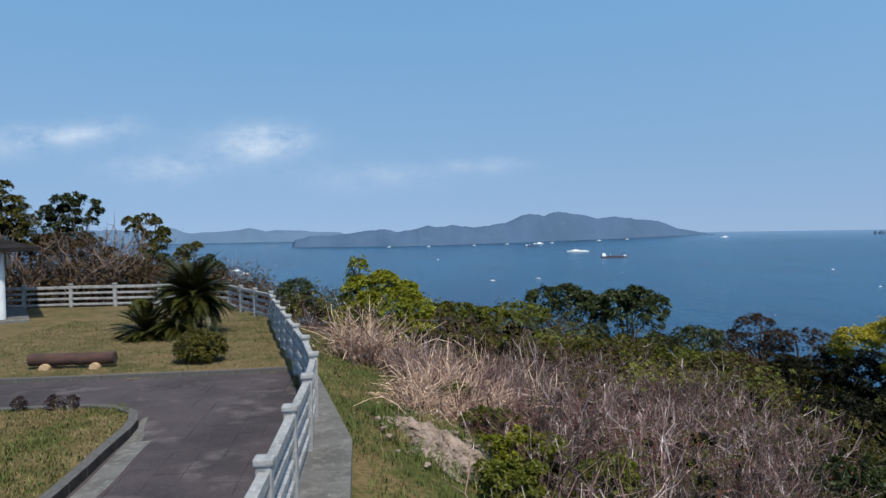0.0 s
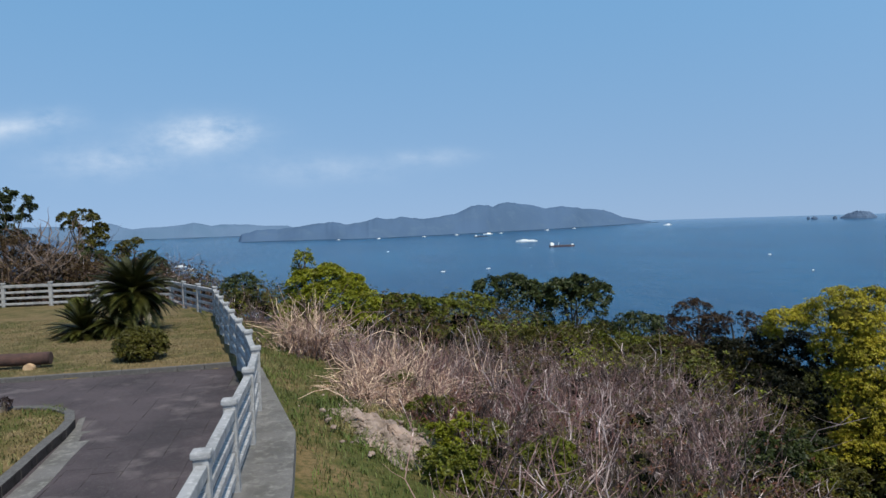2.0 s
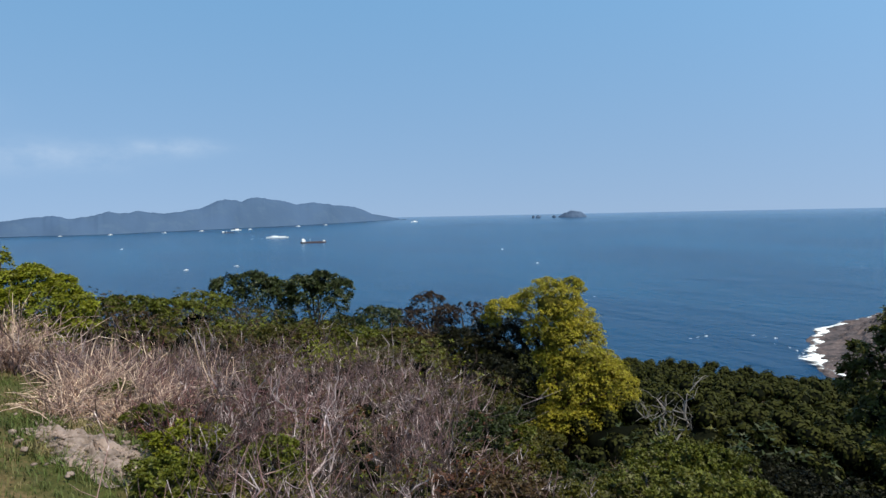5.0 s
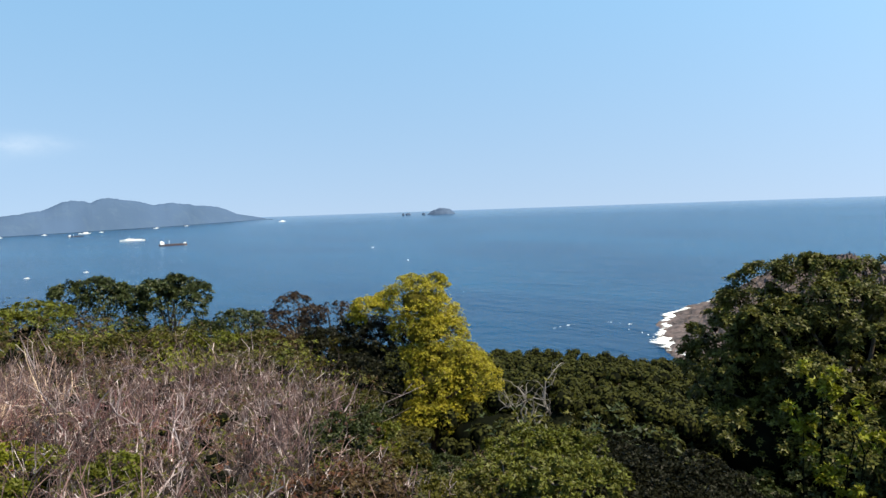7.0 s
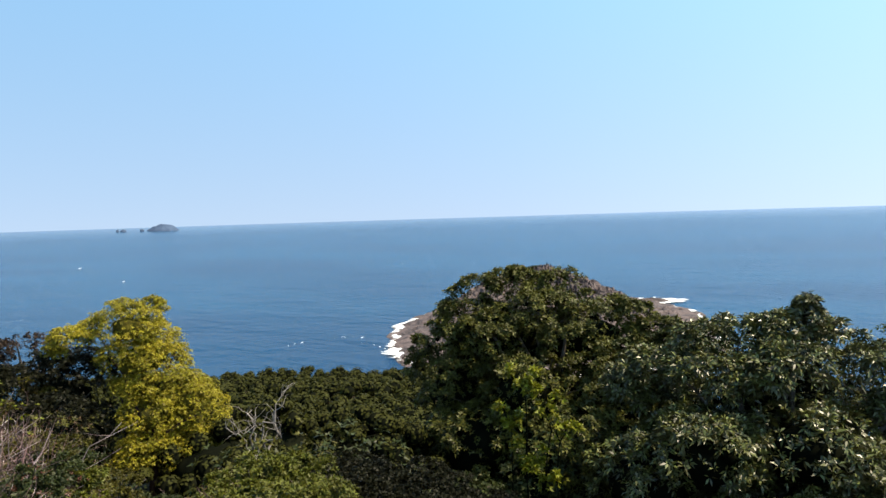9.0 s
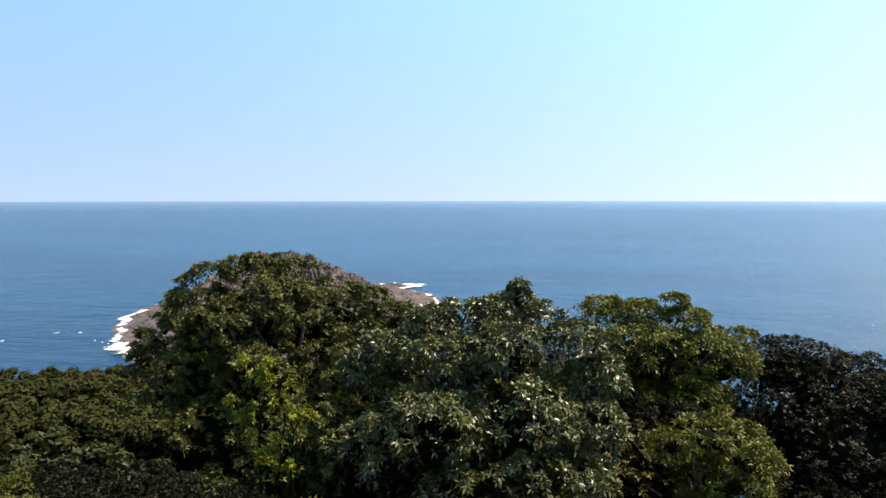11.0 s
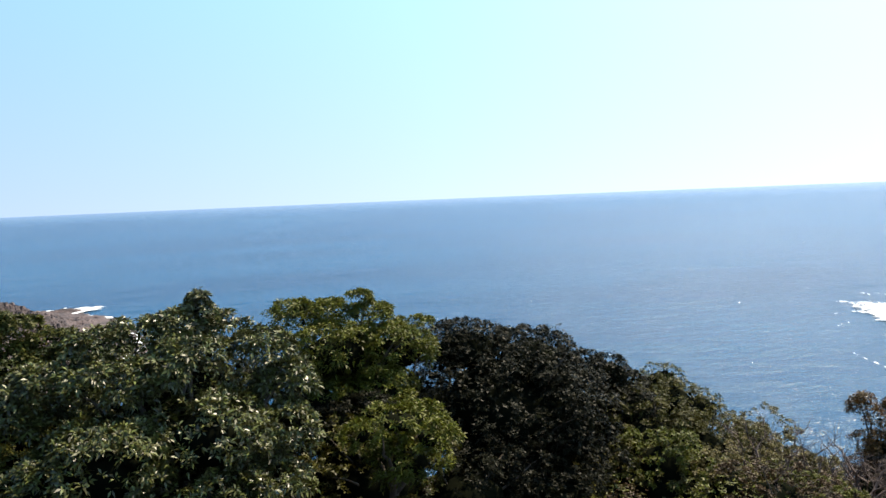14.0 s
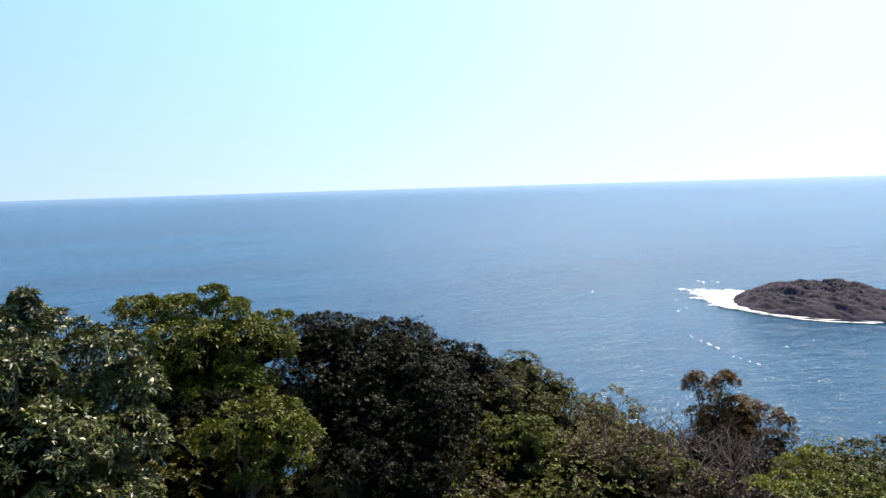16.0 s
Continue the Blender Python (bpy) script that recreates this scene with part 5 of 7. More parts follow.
# at 51 to 64 degrees near-black leaves imitate shade under the big tree
for i, (az, r, w, hh, m) in enumerate(((29.4, 14.5, 1.7, 0.9, L_DARK), (30.6, 17.5, 1.9, 1.0, L_DARK), (29.0, 18, 2.0, 1.1, L_OLIVE), (29.5, 20, 2.4, 1.0, L_OLIVE), (31.5, 14, 1.6, 0.5, L_BROWN), (33, 18.5, 2.4, 0.9, L_OLIVE), (30.5, 12, 1.4, 0.4, L_BROWN), (33.5, 11, 1.6, 0.6, L_BROWN), (35, 19, 2.4, 0.8, L_DARK), (31, 17.5, 2.0, 0.8, L_FRESH), (35, 15.0, 1.6, 0.3, L_BROWN), (38.5, 15.5, 1.6, 0.3, L_BROWN), (41, 13.5, 1.4, 0.3, L_OLIVE), (46.2, 14.4, 1.7, 1.15, L_SPRING), (48.6, 14.6, 1.8, 1.2, L_SPRING), (50.3, 13.6, 1.5, 0.8, L_SPRING), (47.4, 12.9, 1.3, 0.7, L_SPRING),
                                       (49.5, 11.8, 2.2, 0.9, L_SOFT), (44, 10.5, 1.2, 0.3, L_OLIVE), (38.5, 11.5, 1.4, 0.35, L_OLIVE), (45, 12.4, 2.0, 0.7, L_SOFT), (47.5, 10.2, 1.8, 0.6, L_OLIVE),
                                       (53, 15.0, 2.6, 0.7, L_GREY_SHADED), (56, 14.0, 2.6, 0.5, L_GREY_SHADED), (54, 12.0, 2.2, 0.4, L_GREY_SHADED), (58.5, 15.5, 2.8, 0.5, L_GREY_SHADED), (61, 13.5, 2.6, 0.4, L_GREY_SHADED), (57.5, 11.5, 2.2, 0.4, L_GREY_SHADED), (64, 15, 2.8, 0.4, L_GREY_SHADED), (51.5, 18.5, 3.0, 0.9, L_GREY_SHADED), (57, 19, 3.2, 1.0, L_GREY_SHADED), (36, 9.0, 1.3, 0.35, L_BROWN), (30, 9.5, 1.2, 0.35, L_RED))):
    px, py = polar(az, r)
    tree("bush", px, py, h1(px, py) + hh, w, m, int(950 * w), 0.085, 400 + i, "leafy low scrub bush below the thicket", dense=False, low=0.0, category="bush", blobs=DOME, group="slope scrub", limbs=5)
for i, (px, py, w, hh, m) in enumerate(((1.0, 10.6, 1.2, 0.65, L_FRESH), (1.35, 12.2, 1.3, 0.75, L_LIME), (1.9, 9.4, 1.2, 0.6, L_OLIVE), (1.0, 14.3, 1.2, 0.7, L_FRESH), (2.7, 11.2, 1.2, 0.9, L_FRESH), (2.3, 7.8, 1.1, 0.5, L_LIME), (0.2, 16.8, 1.2, 0.7, L_FRESH))):
    tree("bush", px, py, h1(px, py) + hh, w, m, int(1000 * w), 0.075, 440 + i, "green bramble bush at the edge of the verge", dense=False, low=0.0, category="bush", blobs=DOME, group="verge brambles", limbs=5)
for i, (az, zt, w) in enumerate(((66.4, -0.95, 1.3), (68.0, -1.6, 1.4), (65.2, -2.1, 1.2), (69.2, -2.5, 1.3), (66.6, -3.2, 1.3), (68.0, -3.8, 1.5))):
    px, py = polar(az, 20.5)
    tree("bush", px, py, zt, w, L_LIME, 90, 0.15, 420 + i, "bright yellow-green young leaves before the dark tree", low=0.0, category="bush", group="young shoots", limbs=5, ch=1.1, width=0.5, k=5, dense=False, girth=0.15, bark=HEART, blobs=((-0.2, 0, 0.7, 0.2, 0.22), (0.22, 0, 0.5, 0.2, 0.22), (0, 0, 0.25, 0.2, 0.2)), n_clumps=6)
tree("big_tree", 28.3, 12.7, 0.95, 11.6, L_HOLM, 19500, 0.17, 78, "large dark spreading evergreen tree", n_clumps=230, depth=8.0, ch=11.0,
     blobs=((-0.171, 0, 0.898, 0.085, 0.07), (-0.053, 0.05, 0.925, 0.11, 0.065), (0.147, 0.05, 0.922, 0.105, 0.06), (0.04, 0.1, 0.9, 0.1, 0.065), (-0.215, 0, 0.83, 0.1, 0.075), (-0.282, 0, 0.752, 0.105, 0.075), (0.04, -0.05, 0.80, 0.16, 0.11), (0.249, 0, 0.824, 0.135, 0.07),
            (0.349, 0.05, 0.769, 0.13, 0.08), (0.185, -0.15, 0.723, 0.15, 0.095), (-0.133, -0.1, 0.71, 0.16, 0.12), (-0.348, 0, 0.663, 0.11, 0.085), (0.408, 0, 0.69, 0.09, 0.09), (0.245, -0.2, 0.588, 0.15, 0.113), (0.012, -0.2, 0.55, 0.2, 0.14), (-0.245, -0.1, 0.54, 0.15, 0.125),
            (-0.372, 0, 0.572, 0.107, 0.091), (0.136, -0.25, 0.36, 0.258, 0.17), (-0.187, -0.2, 0.32, 0.23, 0.17), (0.05, 0.25, 0.7, 0.3, 0.2), (-0.2, 0.1, 0.7, 0.2, 0.16), (0.25, 0.1, 0.7, 0.2, 0.14), (-0.27, 0.1, 0.5, 0.2, 0.2), (0.3, 0.1, 0.5, 0.19, 0.18), (0, 0.2, 0.4, 0.4, 0.25), (0.0, -0.1, 0.14, 0.4, 0.16), (0.39, 0, 0.80, 0.086, 0.06), (0.478, 0, 0.735, 0.094, 0.075), (0.52, 0, 0.64, 0.094, 0.09), (-0.249, 0.0, 0.861, 0.069, 0.059), (-0.2, 0.0, 0.905, 0.064, 0.05), (-0.289, 0.0, 0.794, 0.064, 0.068)), low=0.1, size=(0.36, 0.6), limbs=14)
tree("laurel_tree", 25.2, 2.7, 0.35, 10.6, L_GLOSS, 13500, 0.21, 80, "large glossy-leaved laurel glinting in the sun", n_clumps=230, depth=8.0, ch=9.5,
     blobs=((0.112, 0, 0.938, 0.05, 0.06), (0.035, 0, 0.874, 0.095, 0.065), (0.183, 0.05, 0.853, 0.09, 0.065), (-0.067, 0.05, 0.861, 0.095, 0.065), (-0.186, 0, 0.83, 0.095, 0.068), (0.294, 0, 0.772, 0.1, 0.08), (0.066, -0.1, 0.75, 0.17, 0.116), (-0.157, -0.1, 0.71, 0.155, 0.11),
            (0.365, 0, 0.638, 0.105, 0.095), (-0.331, 0, 0.723, 0.114, 0.084), (-0.403, 0, 0.631, 0.114, 0.106), (0.113, -0.2, 0.535, 0.208, 0.148), (-0.167, -0.25, 0.50, 0.208, 0.148), (0.359, -0.1, 0.464, 0.1, 0.127), (-0.316, -0.2, 0.38, 0.227, 0.155), (0.045, -0.25, 0.29, 0.265, 0.155),
            (0.314, -0.15, 0.30, 0.12, 0.13), (0.03, 0.2, 0.62, 0.32, 0.22), (0, 0.15, 0.3, 0.42, 0.25), (0.02, -0.1, 0.12, 0.42, 0.14)), low=0.15, size=(0.42, 0.7), width=0.31, k=6, limbs=14)
tree("tree", 34.2, -3.7, -1.0, 9.2, L_FRESH, 7500, 0.21, 82, "yellow-green leafy tree with feathery top", n_clumps=170, ch=9.0, depth=7.5,
     blobs=((0.123, 0, 0.93, 0.07, 0.055), (-0.221, 0, 0.882, 0.137, 0.07), (-0.043, 0.05, 0.86, 0.15, 0.08), (0.179, 0, 0.839, 0.12, 0.07), (0.396, 0.05, 0.744, 0.15, 0.075), (0.278, -0.1, 0.684, 0.18, 0.12), (-0.019, -0.15, 0.69, 0.24, 0.15), (0.212, -0.2, 0.437, 0.18, 0.18), (-0.06, -0.2, 0.378, 0.24, 0.18), (-0.12, 0.1, 0.78, 0.22, 0.13), (0.12, 0.1, 0.78, 0.24, 0.13), (0.3, 0.1, 0.62, 0.25, 0.15),
            (0.05, 0.2, 0.6, 0.36, 0.24), (0.1, 0.1, 0.3, 0.4, 0.25)), low=0.1, width=0.32, limbs=12, size=(0.36, 0.6))
tree("bush", 26.6, -5.1, -4.5, 4.4, L_FRESH, 1700, 0.21, 83, "mid-green leafy shrub among the trees", low=0.0, width=0.3, category="bush", ch=5.0, blobs=((0.05, 0, 0.85, 0.4, 0.13), (0.3, -0.1, 0.74, 0.26, 0.13), (-0.25, 0, 0.74, 0.25, 0.1), (0.1, 0.1, 0.5, 0.4, 0.25)))
tree("tree", 35.6, -12.2, -3.15, 10.5, L_GREY_SHADED, 11000, 0.17, 84, "dense dark grey-green evergreen tree", n_clumps=380, ch=11.0, blobs=((-0.15, 0, 0.84, 0.26, 0.14), (0.15, 0, 0.78, 0.28, 0.16), (0, -0.05, 0.6, 0.5, 0.3), (0.25, 0, 0.5, 0.36, 0.3), (0, -0.1, 0.3, 0.55, 0.28)), low=0.05, size=(0.22, 0.38))
tree("tree", 41.0, -19.5, -6.2, 9.5, L_GREY_SHADED, 6500, 0.18, 85, "dense dark grey-green evergreen tree", n_clumps=260, low=0.0, size=(0.22, 0.40), ch=11, blobs=DOME)
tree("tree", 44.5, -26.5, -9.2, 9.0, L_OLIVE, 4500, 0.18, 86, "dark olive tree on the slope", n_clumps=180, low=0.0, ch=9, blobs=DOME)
tree("bush", 37.0, -24.0, -11.3, 8.0, L_GREY_SHADED, 4200, 0.18, 87, "grey-green shrub on the slope", low=0.0, category="bush", ch=7, blobs=DOME)
tree("bush", 42.5, -33.2, -12.6, 6.5, L_PALE, 2200, 0.16, 88, "pale soft-green scrub bush", low=0.0, category="bush", limbs=16, ch=6, blobs=DOME)
tree("bush", 37.5, -32.0, -14.2, 6.5, L_PALE, 2600, 0.16, 89, "pale soft-green scrub bush", low=0.0, category="bush", limbs=14, ch=6, blobs=DOME)
tree("bush", 33.5, -28.5, -14.0, 7.5, L_OLIVE, 3000, 0.16, 891, "olive-green scrub bush on the slope", low=0.0, category="bush", ch=6, blobs=DOME)
tree("red_tree", 39.4, -41.2, -11.3, 6.0, L_RUST, 8500, 0.14, 90, "tree with rust-brown young leaves", depth=5.0, n_clumps=210, size=(0.4, 0.65),
     blobs=((-0.16, 0, 0.83, 0.2, 0.125), (0.18, 0.1, 0.84, 0.17, 0.125), (0.03, 0, 0.73, 0.24, 0.115), (0.37, 0, 0.65, 0.26, 0.125), (0.66, 0.1, 0.586, 0.24, 0.1), (0.87, 0, 0.536, 0.141, 0.09), (-0.03, -0.1, 0.552, 0.31, 0.135), (0.37, -0.1, 0.42, 0.35, 0.15), (0.76, 0, 0.38, 0.28, 0.13), (0.0, -0.1, 0.36, 0.34, 0.16), (0.35, -0.15, 0.2, 0.4, 0.16), (0.8, 0, 0.2, 0.3, 0.14), (0.3, 0.2, 0.5, 0.4, 0.2)), low=0.1, ch=9.0, limbs=14)
tree("bush", 37.6, -38.6, -15.2, 5.0, L_MAUVE, 2600, 0.14, 902, "dark purple-brown scrub at the foot of the rust-leaved tree", low=0.0, category="bush", ch=4.5, blobs=DOME)
tree("bush", 35.6, -41.2, -15.6, 4.4, L_MAUVE, 2200, 0.14, 903, "dark purple-brown scrub at the foot of the rust-leaved tree", low=0.0, category="bush", ch=4.5, blobs=DOME)
tree("bush", 30.0, -40.6, -14.0, 5.0, L_LIME, 2800, 0.17, 92, "fresh-green bush at the cliff edge", low=0.0, category="bush", ch=6, blobs=DOME)
tree("bush", 26.5, -41.0, -12.6, 7.5, L_OLIVE, 3000, 0.17, 93, "olive-green bush at the cliff edge", low=0.0, category="bush", ch=6, blobs=DOME)
tree("bush", 26.0, -30.5, -13.0, 7.0, L_LIME, 2800, 0.15, 931, "fresh-green scrub bush on the slope", low=0.0, category="bush", ch=5, blobs=DOME)
tree("bush", 20.5, -40.0, -12.0, 8.0, L_OLIVE, 2600, 0.17, 932, "olive-green bush at the cliff edge", low=0.0, category="bush", ch=6, blobs=DOME)

# the near-black shrubs imitate the deep shade between the trees
for i, (az, r, zt, w, m) in enumerate(((88.6, 31, -3.2, 5.5, L_GREY_SHADED), (89.4, 29, -6.4, 5.0, L_GREY_SHADED), (99, 30, -5.6, 7, L_OLIVE), (106, 31, -7.2, 7, L_GREY_SHADED), (113, 34, -8.6, 7, L_GREY_SHADED), (121, 40, -10.8, 8, L_OLIVE), (72, 26, -4.6, 6, L_DARK), (90, 21, -5.2, 6, L_GREY_SHADED), (84, 19.5, -5.0, 5, L_GREY_SHADED), (76.5, 31, -1.6, 7, L_DARK), (73.5, 26, -2.6, 5, L_HOLM), (60, 24, -6.5, 6, L_DARK), (54, 27, -8, 6, L_DARK), (93, 36, -4.2, 8, L_DARK), (101.5, 41, -5.8, 9, L_GREY_SHADED), (97, 32, -5.0, 6, L_GREY_SHADED), (109, 42, -7.2, 8, L_GREY_SHADED))):
    px, py = polar(az, r)
    tree("bush", px, py, zt, w, m, 2400, 0.17, 950 + i, "leafy evergreen shrub filling the slope", low=0.0, category="bush", ch=min(6.0, zt - h1(px, py)), blobs=DOME, group="slope shrubs", limbs=5)

for i, (az, r, zt, w, m) in enumerate(((120.5, 44, -8.7, 6.5, L_OLIVE), (124.5, 44, -9.5, 6.0, L_OLIVE), (128.5, 44, -10.6, 5.0, L_PALE), (131.6, 44, -11.6, 3.8, L_PALE))):
    px, py = polar(az, r)
    tree("bush", px, py, zt, w, m, 2200, 0.15, 970 + i, "pale leafy scrub bush on the shoulder of the slope", low=0.0, category="bush", ch=min(6.0, zt - h1(px, py)), blobs=DOME, group="shoulder scrub", limbs=5, dense=i < 2)

# scrub towards the cliff: its tops follow the shoulder of the hill, with a hollow before the rust-leaved tree
RIM_AZ, RIM_EL = (112, 118, 122, 126, 129, 132, 133.5, 140.5, 142, 147, 156), (-14.2, -15.5, -16.6, -18, -18.2, -18.8, -21.5, -21.5, -19.4, -19, -19.5)


def rim(az, r):
    return 3.2 + r * math.tan(radians(float(np.interp(az, RIM_AZ, RIM_EL))))


sp = np.random.default_rng(55)
for i in range(26):
    az, r = sp.uniform(121, 152), sp.uniform(34, 52)
    px, py = polar(az, r)
    m = (L_SOFT, L_FRESH, L_PALE, L_BROWN, L_PALE)[i % 5] if az < 133 else (L_PLUM, L_MAUVE)[i % 2] if az < 140.5 else (L_LIME, L_SOFT, L_FRESH, L_LIME, L_OLIVE)[i % 5]
    zt, g = rim(az, r) - sp.uniform(0.1, 1.2), h1(px, py)
    if zt - g > 1.0:
        tree("bush", px, py, zt, sp.uniform(3.8, 5.5), m, 1500, 0.15, 990 + i, "leafy scrub bush near the cliff edge", low=0.0, category="bush", blobs=DOME, group="cliff scrub", limbs=4, ch=min(5.0, zt - g))
for i, (az, r, w) in enumerate(((127.5, 46, 4.0), (130.5, 45, 4.5), (129.0, 41, 3.6), (132.0, 41, 3.5), (135.5, 46, 4.5), (138.0, 47, 4.5))):
    px, py = polar(az, r)
    zt = rim(az, r) + (0.5 if az < 133 else 3.0)
    bare_tree("bare_tree", px, py, zt, w, 620 + i, "grey leafless shrub on the slope", forks=9, twigs=14, group="leafless shrubs")

# ---------------------------------------------------------------- thicket, undergrowth, grass


def strew(rng, n, box, keep):
    x, y = rng.uniform(box[0], box[1], n), rng.uniform(box[2], box[3], n)
    k = keep(x, y)
    return x[k], y[k]


def thicket(n, box, keep, hgt, seed, stems, name, label, material, thick=0.012, spread=0.5):
    rng = np.random.default_rng(seed)
    x, y = strew(rng, n, box, keep)
    z = height(x, y)
    m = len(x)
    tot = m * stems
    root = np.repeat(np.stack((x, y, z - 0.1), -1), stems, axis=0) + rng.normal(size=(tot, 3)) * np.array((0.12, 0.12, 0))
    hh = np.repeat(hgt * (0.9 + 0.35 * wobble(x, y, 0.9)) * rng.uniform(0.7, 1.15, m), stems) * rng.uniform(0.55, 1.05, tot)
    lean = unit(np.column_stack((rng.normal(size=(tot, 2)) * spread, np.ones(tot))))
    k = 6
    t = np.linspace(0, 1, k)[None, :, None]
    path = root[:, None] + lean[:, None] * hh[:, None, None] * t
    path += (np.cumsum(rng.normal(size=(tot, k, 3)), axis=1) * 0.085 + np.cumsum(np.cumsum(rng.normal(size=(tot, k, 3)), axis=1), axis=1) * 0.02) * hh[:, None, None] * (t > 0)
    pairs = [tubes(path, np.linspace(thick, thick * 0.35, k)[None] * rng.uniform(0.5, 1.9, (tot, 1)) * (0.6 + 0.4 * hh / hgt)[:, None], 3)]
    for j in (1, 2, 3, 4):
        p = path[:, j]
        d = unit(lean * 1.2 + rng.normal(size=(tot, 3)) * 0.75)
        L = hh * rng.uniform(0.2, 0.5, tot)
        tw = p[:, None] + d[:, None] * L[:, None, None] * np.linspace(0, 1, 3)[None, :, None] + np.cumsum(rng.normal(size=(tot, 3, 3)), axis=1) * (L * 0.08)[:, None, None] * np.array((0, 1, 1))[None, :, None]
        pairs.append(tubes(tw, np.tile(np.linspace(thick * 0.5, thick * 0.2, 3), (tot, 1)), 3))
    v, f = join(pairs)
    return tagged(obj(name, mesh_np(name, v, f), material), label, "thicket", kind="stuff")


def in_thicket(x, y):
    d = edge_distance(x, y)
    az = np.degrees(np.arctan2(x, y))
    r = np.hypot(x, y)
    return (d > 2.7 + 0.5 * wobble(x, y, 1.9) + 1.0 * ((y < 14.4) & (y > 9))) & (az > -8) & (az < 28.6 + 1.8 * wobble(x, y, 1.3)) & (r > 5.5) & ~((x < 0.9) & (y > 14) & (y < 19)) & (r < 24.5 + 2.0 * wobble(x, y, 2.7) - 0.5 * np.maximum(az - 24, 0)) & (d < 21)


thicket(2250, (-3, 22, 2, 26.5), in_thicket, 1.4, 101, 8, "thicket", "dense pinkish-grey leafless thicket on the slope", TWIG, thick=0.0105, spread=0.5)
thicket(380, (-3, 22, 2, 26.5), in_thicket, 1.62, 106, 4, "thicket", "stout sun-bleached stems standing out of the thicket", PALETWIG, thick=0.017, spread=0.75)
thicket(460, (3, 18, 3, 20), lambda x, y: (np.degrees(np.arctan2(x, y)) > 30.5) & (np.degrees(np.arctan2(x, y)) < 46) & (np.hypot(x, y) > 7) & (np.hypot(x, y) < 21), 0.7, 105, 7, "thicket", "sparse bleached twigs among low scrub", TWIG, thick=0.014)
thicket(110, (3, 10, 5, 12), lambda x, y: (np.degrees(np.arctan2(x, y)) > 30) & (np.degrees(np.arctan2(x, y)) < 41) & (np.hypot(x, y) > 7.5) & (np.hypot(x, y) < 13), 0.75, 108, 5, "thicket", "pale bleached stems at the foot of the gully", PALETWIG, thick=0.012, spread=0.75)
REDSTEM = mat("wine red young stems", (0.16, 0.05, 0.06), 0.8, var=(((0.07, 0.022, 0.028), 0.44, 0.6, 1.5), ((0.34, 0.2, 0.2), 0.56, 0.68, 3.0)), island=0.6)
thicket(150, (0.4, 4.2, 13.2, 20.5), lambda x, y: (edge_distance(x, y) > 2.6) & (wobble(x, y, 1.1) > -0.2), 1.05, 107, 6, "thicket", "wine-red young bramble stems beside the straw", REDSTEM, thick=0.008, spread=0.55)
thicket(300, (-12, 12, 18, 36), lambda x, y: (edge_distance(x, y) > 1.0) & (edge_distance(x, y) < 12), 1.5, 102, 6, "thicket", "thin grey brushwood behind the grass verge", TWIG)
thicket(110, (-24, -9, 32.3, 37.5), lambda x, y: edge_distance(x, y) > 0.7, 2.3, 103, 8, "thicket", "brown leafless brushwood behind the far fence", TWIG)
thicket(60, (22, 48, -48, -22), lambda x, y: np.hypot(x, y) > 38, 3.0, 104, 8, "thicket", "thin grey brushwood near the cliff", TWIG, thick=0.02)


def undergrowth(n, box, keep, size, per, leaf, seed, material, name, label, k=5, lift=0.35):
    rng = np.random.default_rng(seed)
    x, y = strew(rng, n, box, keep)
    z = height(x, y)
    m = len(x)
    s = rng.uniform(*size, m)
    d = unit(rng.normal(size=(m, per, 3)) + UP * 0.6)
    c = np.stack((x, y, z + s * lift), -1)
    pos = c[:, None] + d * s[:, None, None] * rng.uniform(0.5, 1.1, (m, per, 1)) * np.array((1, 1, 0.8))
    # a near-black ball in each clump imitates the shade among its leaves
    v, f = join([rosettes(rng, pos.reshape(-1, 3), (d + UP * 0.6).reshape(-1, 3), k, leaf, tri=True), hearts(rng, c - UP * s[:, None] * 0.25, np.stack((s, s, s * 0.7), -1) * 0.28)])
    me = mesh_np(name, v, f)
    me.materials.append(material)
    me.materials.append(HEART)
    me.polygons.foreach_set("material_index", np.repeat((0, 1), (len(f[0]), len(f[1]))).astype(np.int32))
    return tagged(obj(name, me, material), label, "undergrowth", kind="stuff")


slope = lambda x, y: (edge_distance(x, y) > 4.0) & ~((x < 0.8) & (y > 18) & (y < 24.2)) & (np.hypot(x, y) > 7) & (np.degrees(np.arctan2(x, y)) < 33)
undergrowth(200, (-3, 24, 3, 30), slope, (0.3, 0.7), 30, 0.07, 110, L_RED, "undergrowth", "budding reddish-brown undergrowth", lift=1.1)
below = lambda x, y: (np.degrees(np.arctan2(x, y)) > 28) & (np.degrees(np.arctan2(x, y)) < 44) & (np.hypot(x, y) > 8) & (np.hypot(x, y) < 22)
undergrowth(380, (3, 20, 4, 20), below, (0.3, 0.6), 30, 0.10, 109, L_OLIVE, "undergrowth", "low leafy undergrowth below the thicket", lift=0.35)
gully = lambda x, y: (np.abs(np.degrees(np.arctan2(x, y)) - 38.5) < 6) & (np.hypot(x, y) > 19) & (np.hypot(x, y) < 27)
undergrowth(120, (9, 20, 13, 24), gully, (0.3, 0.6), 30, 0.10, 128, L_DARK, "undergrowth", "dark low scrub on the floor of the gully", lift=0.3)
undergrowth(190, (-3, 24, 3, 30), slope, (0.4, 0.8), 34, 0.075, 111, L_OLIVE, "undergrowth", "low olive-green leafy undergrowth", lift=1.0)
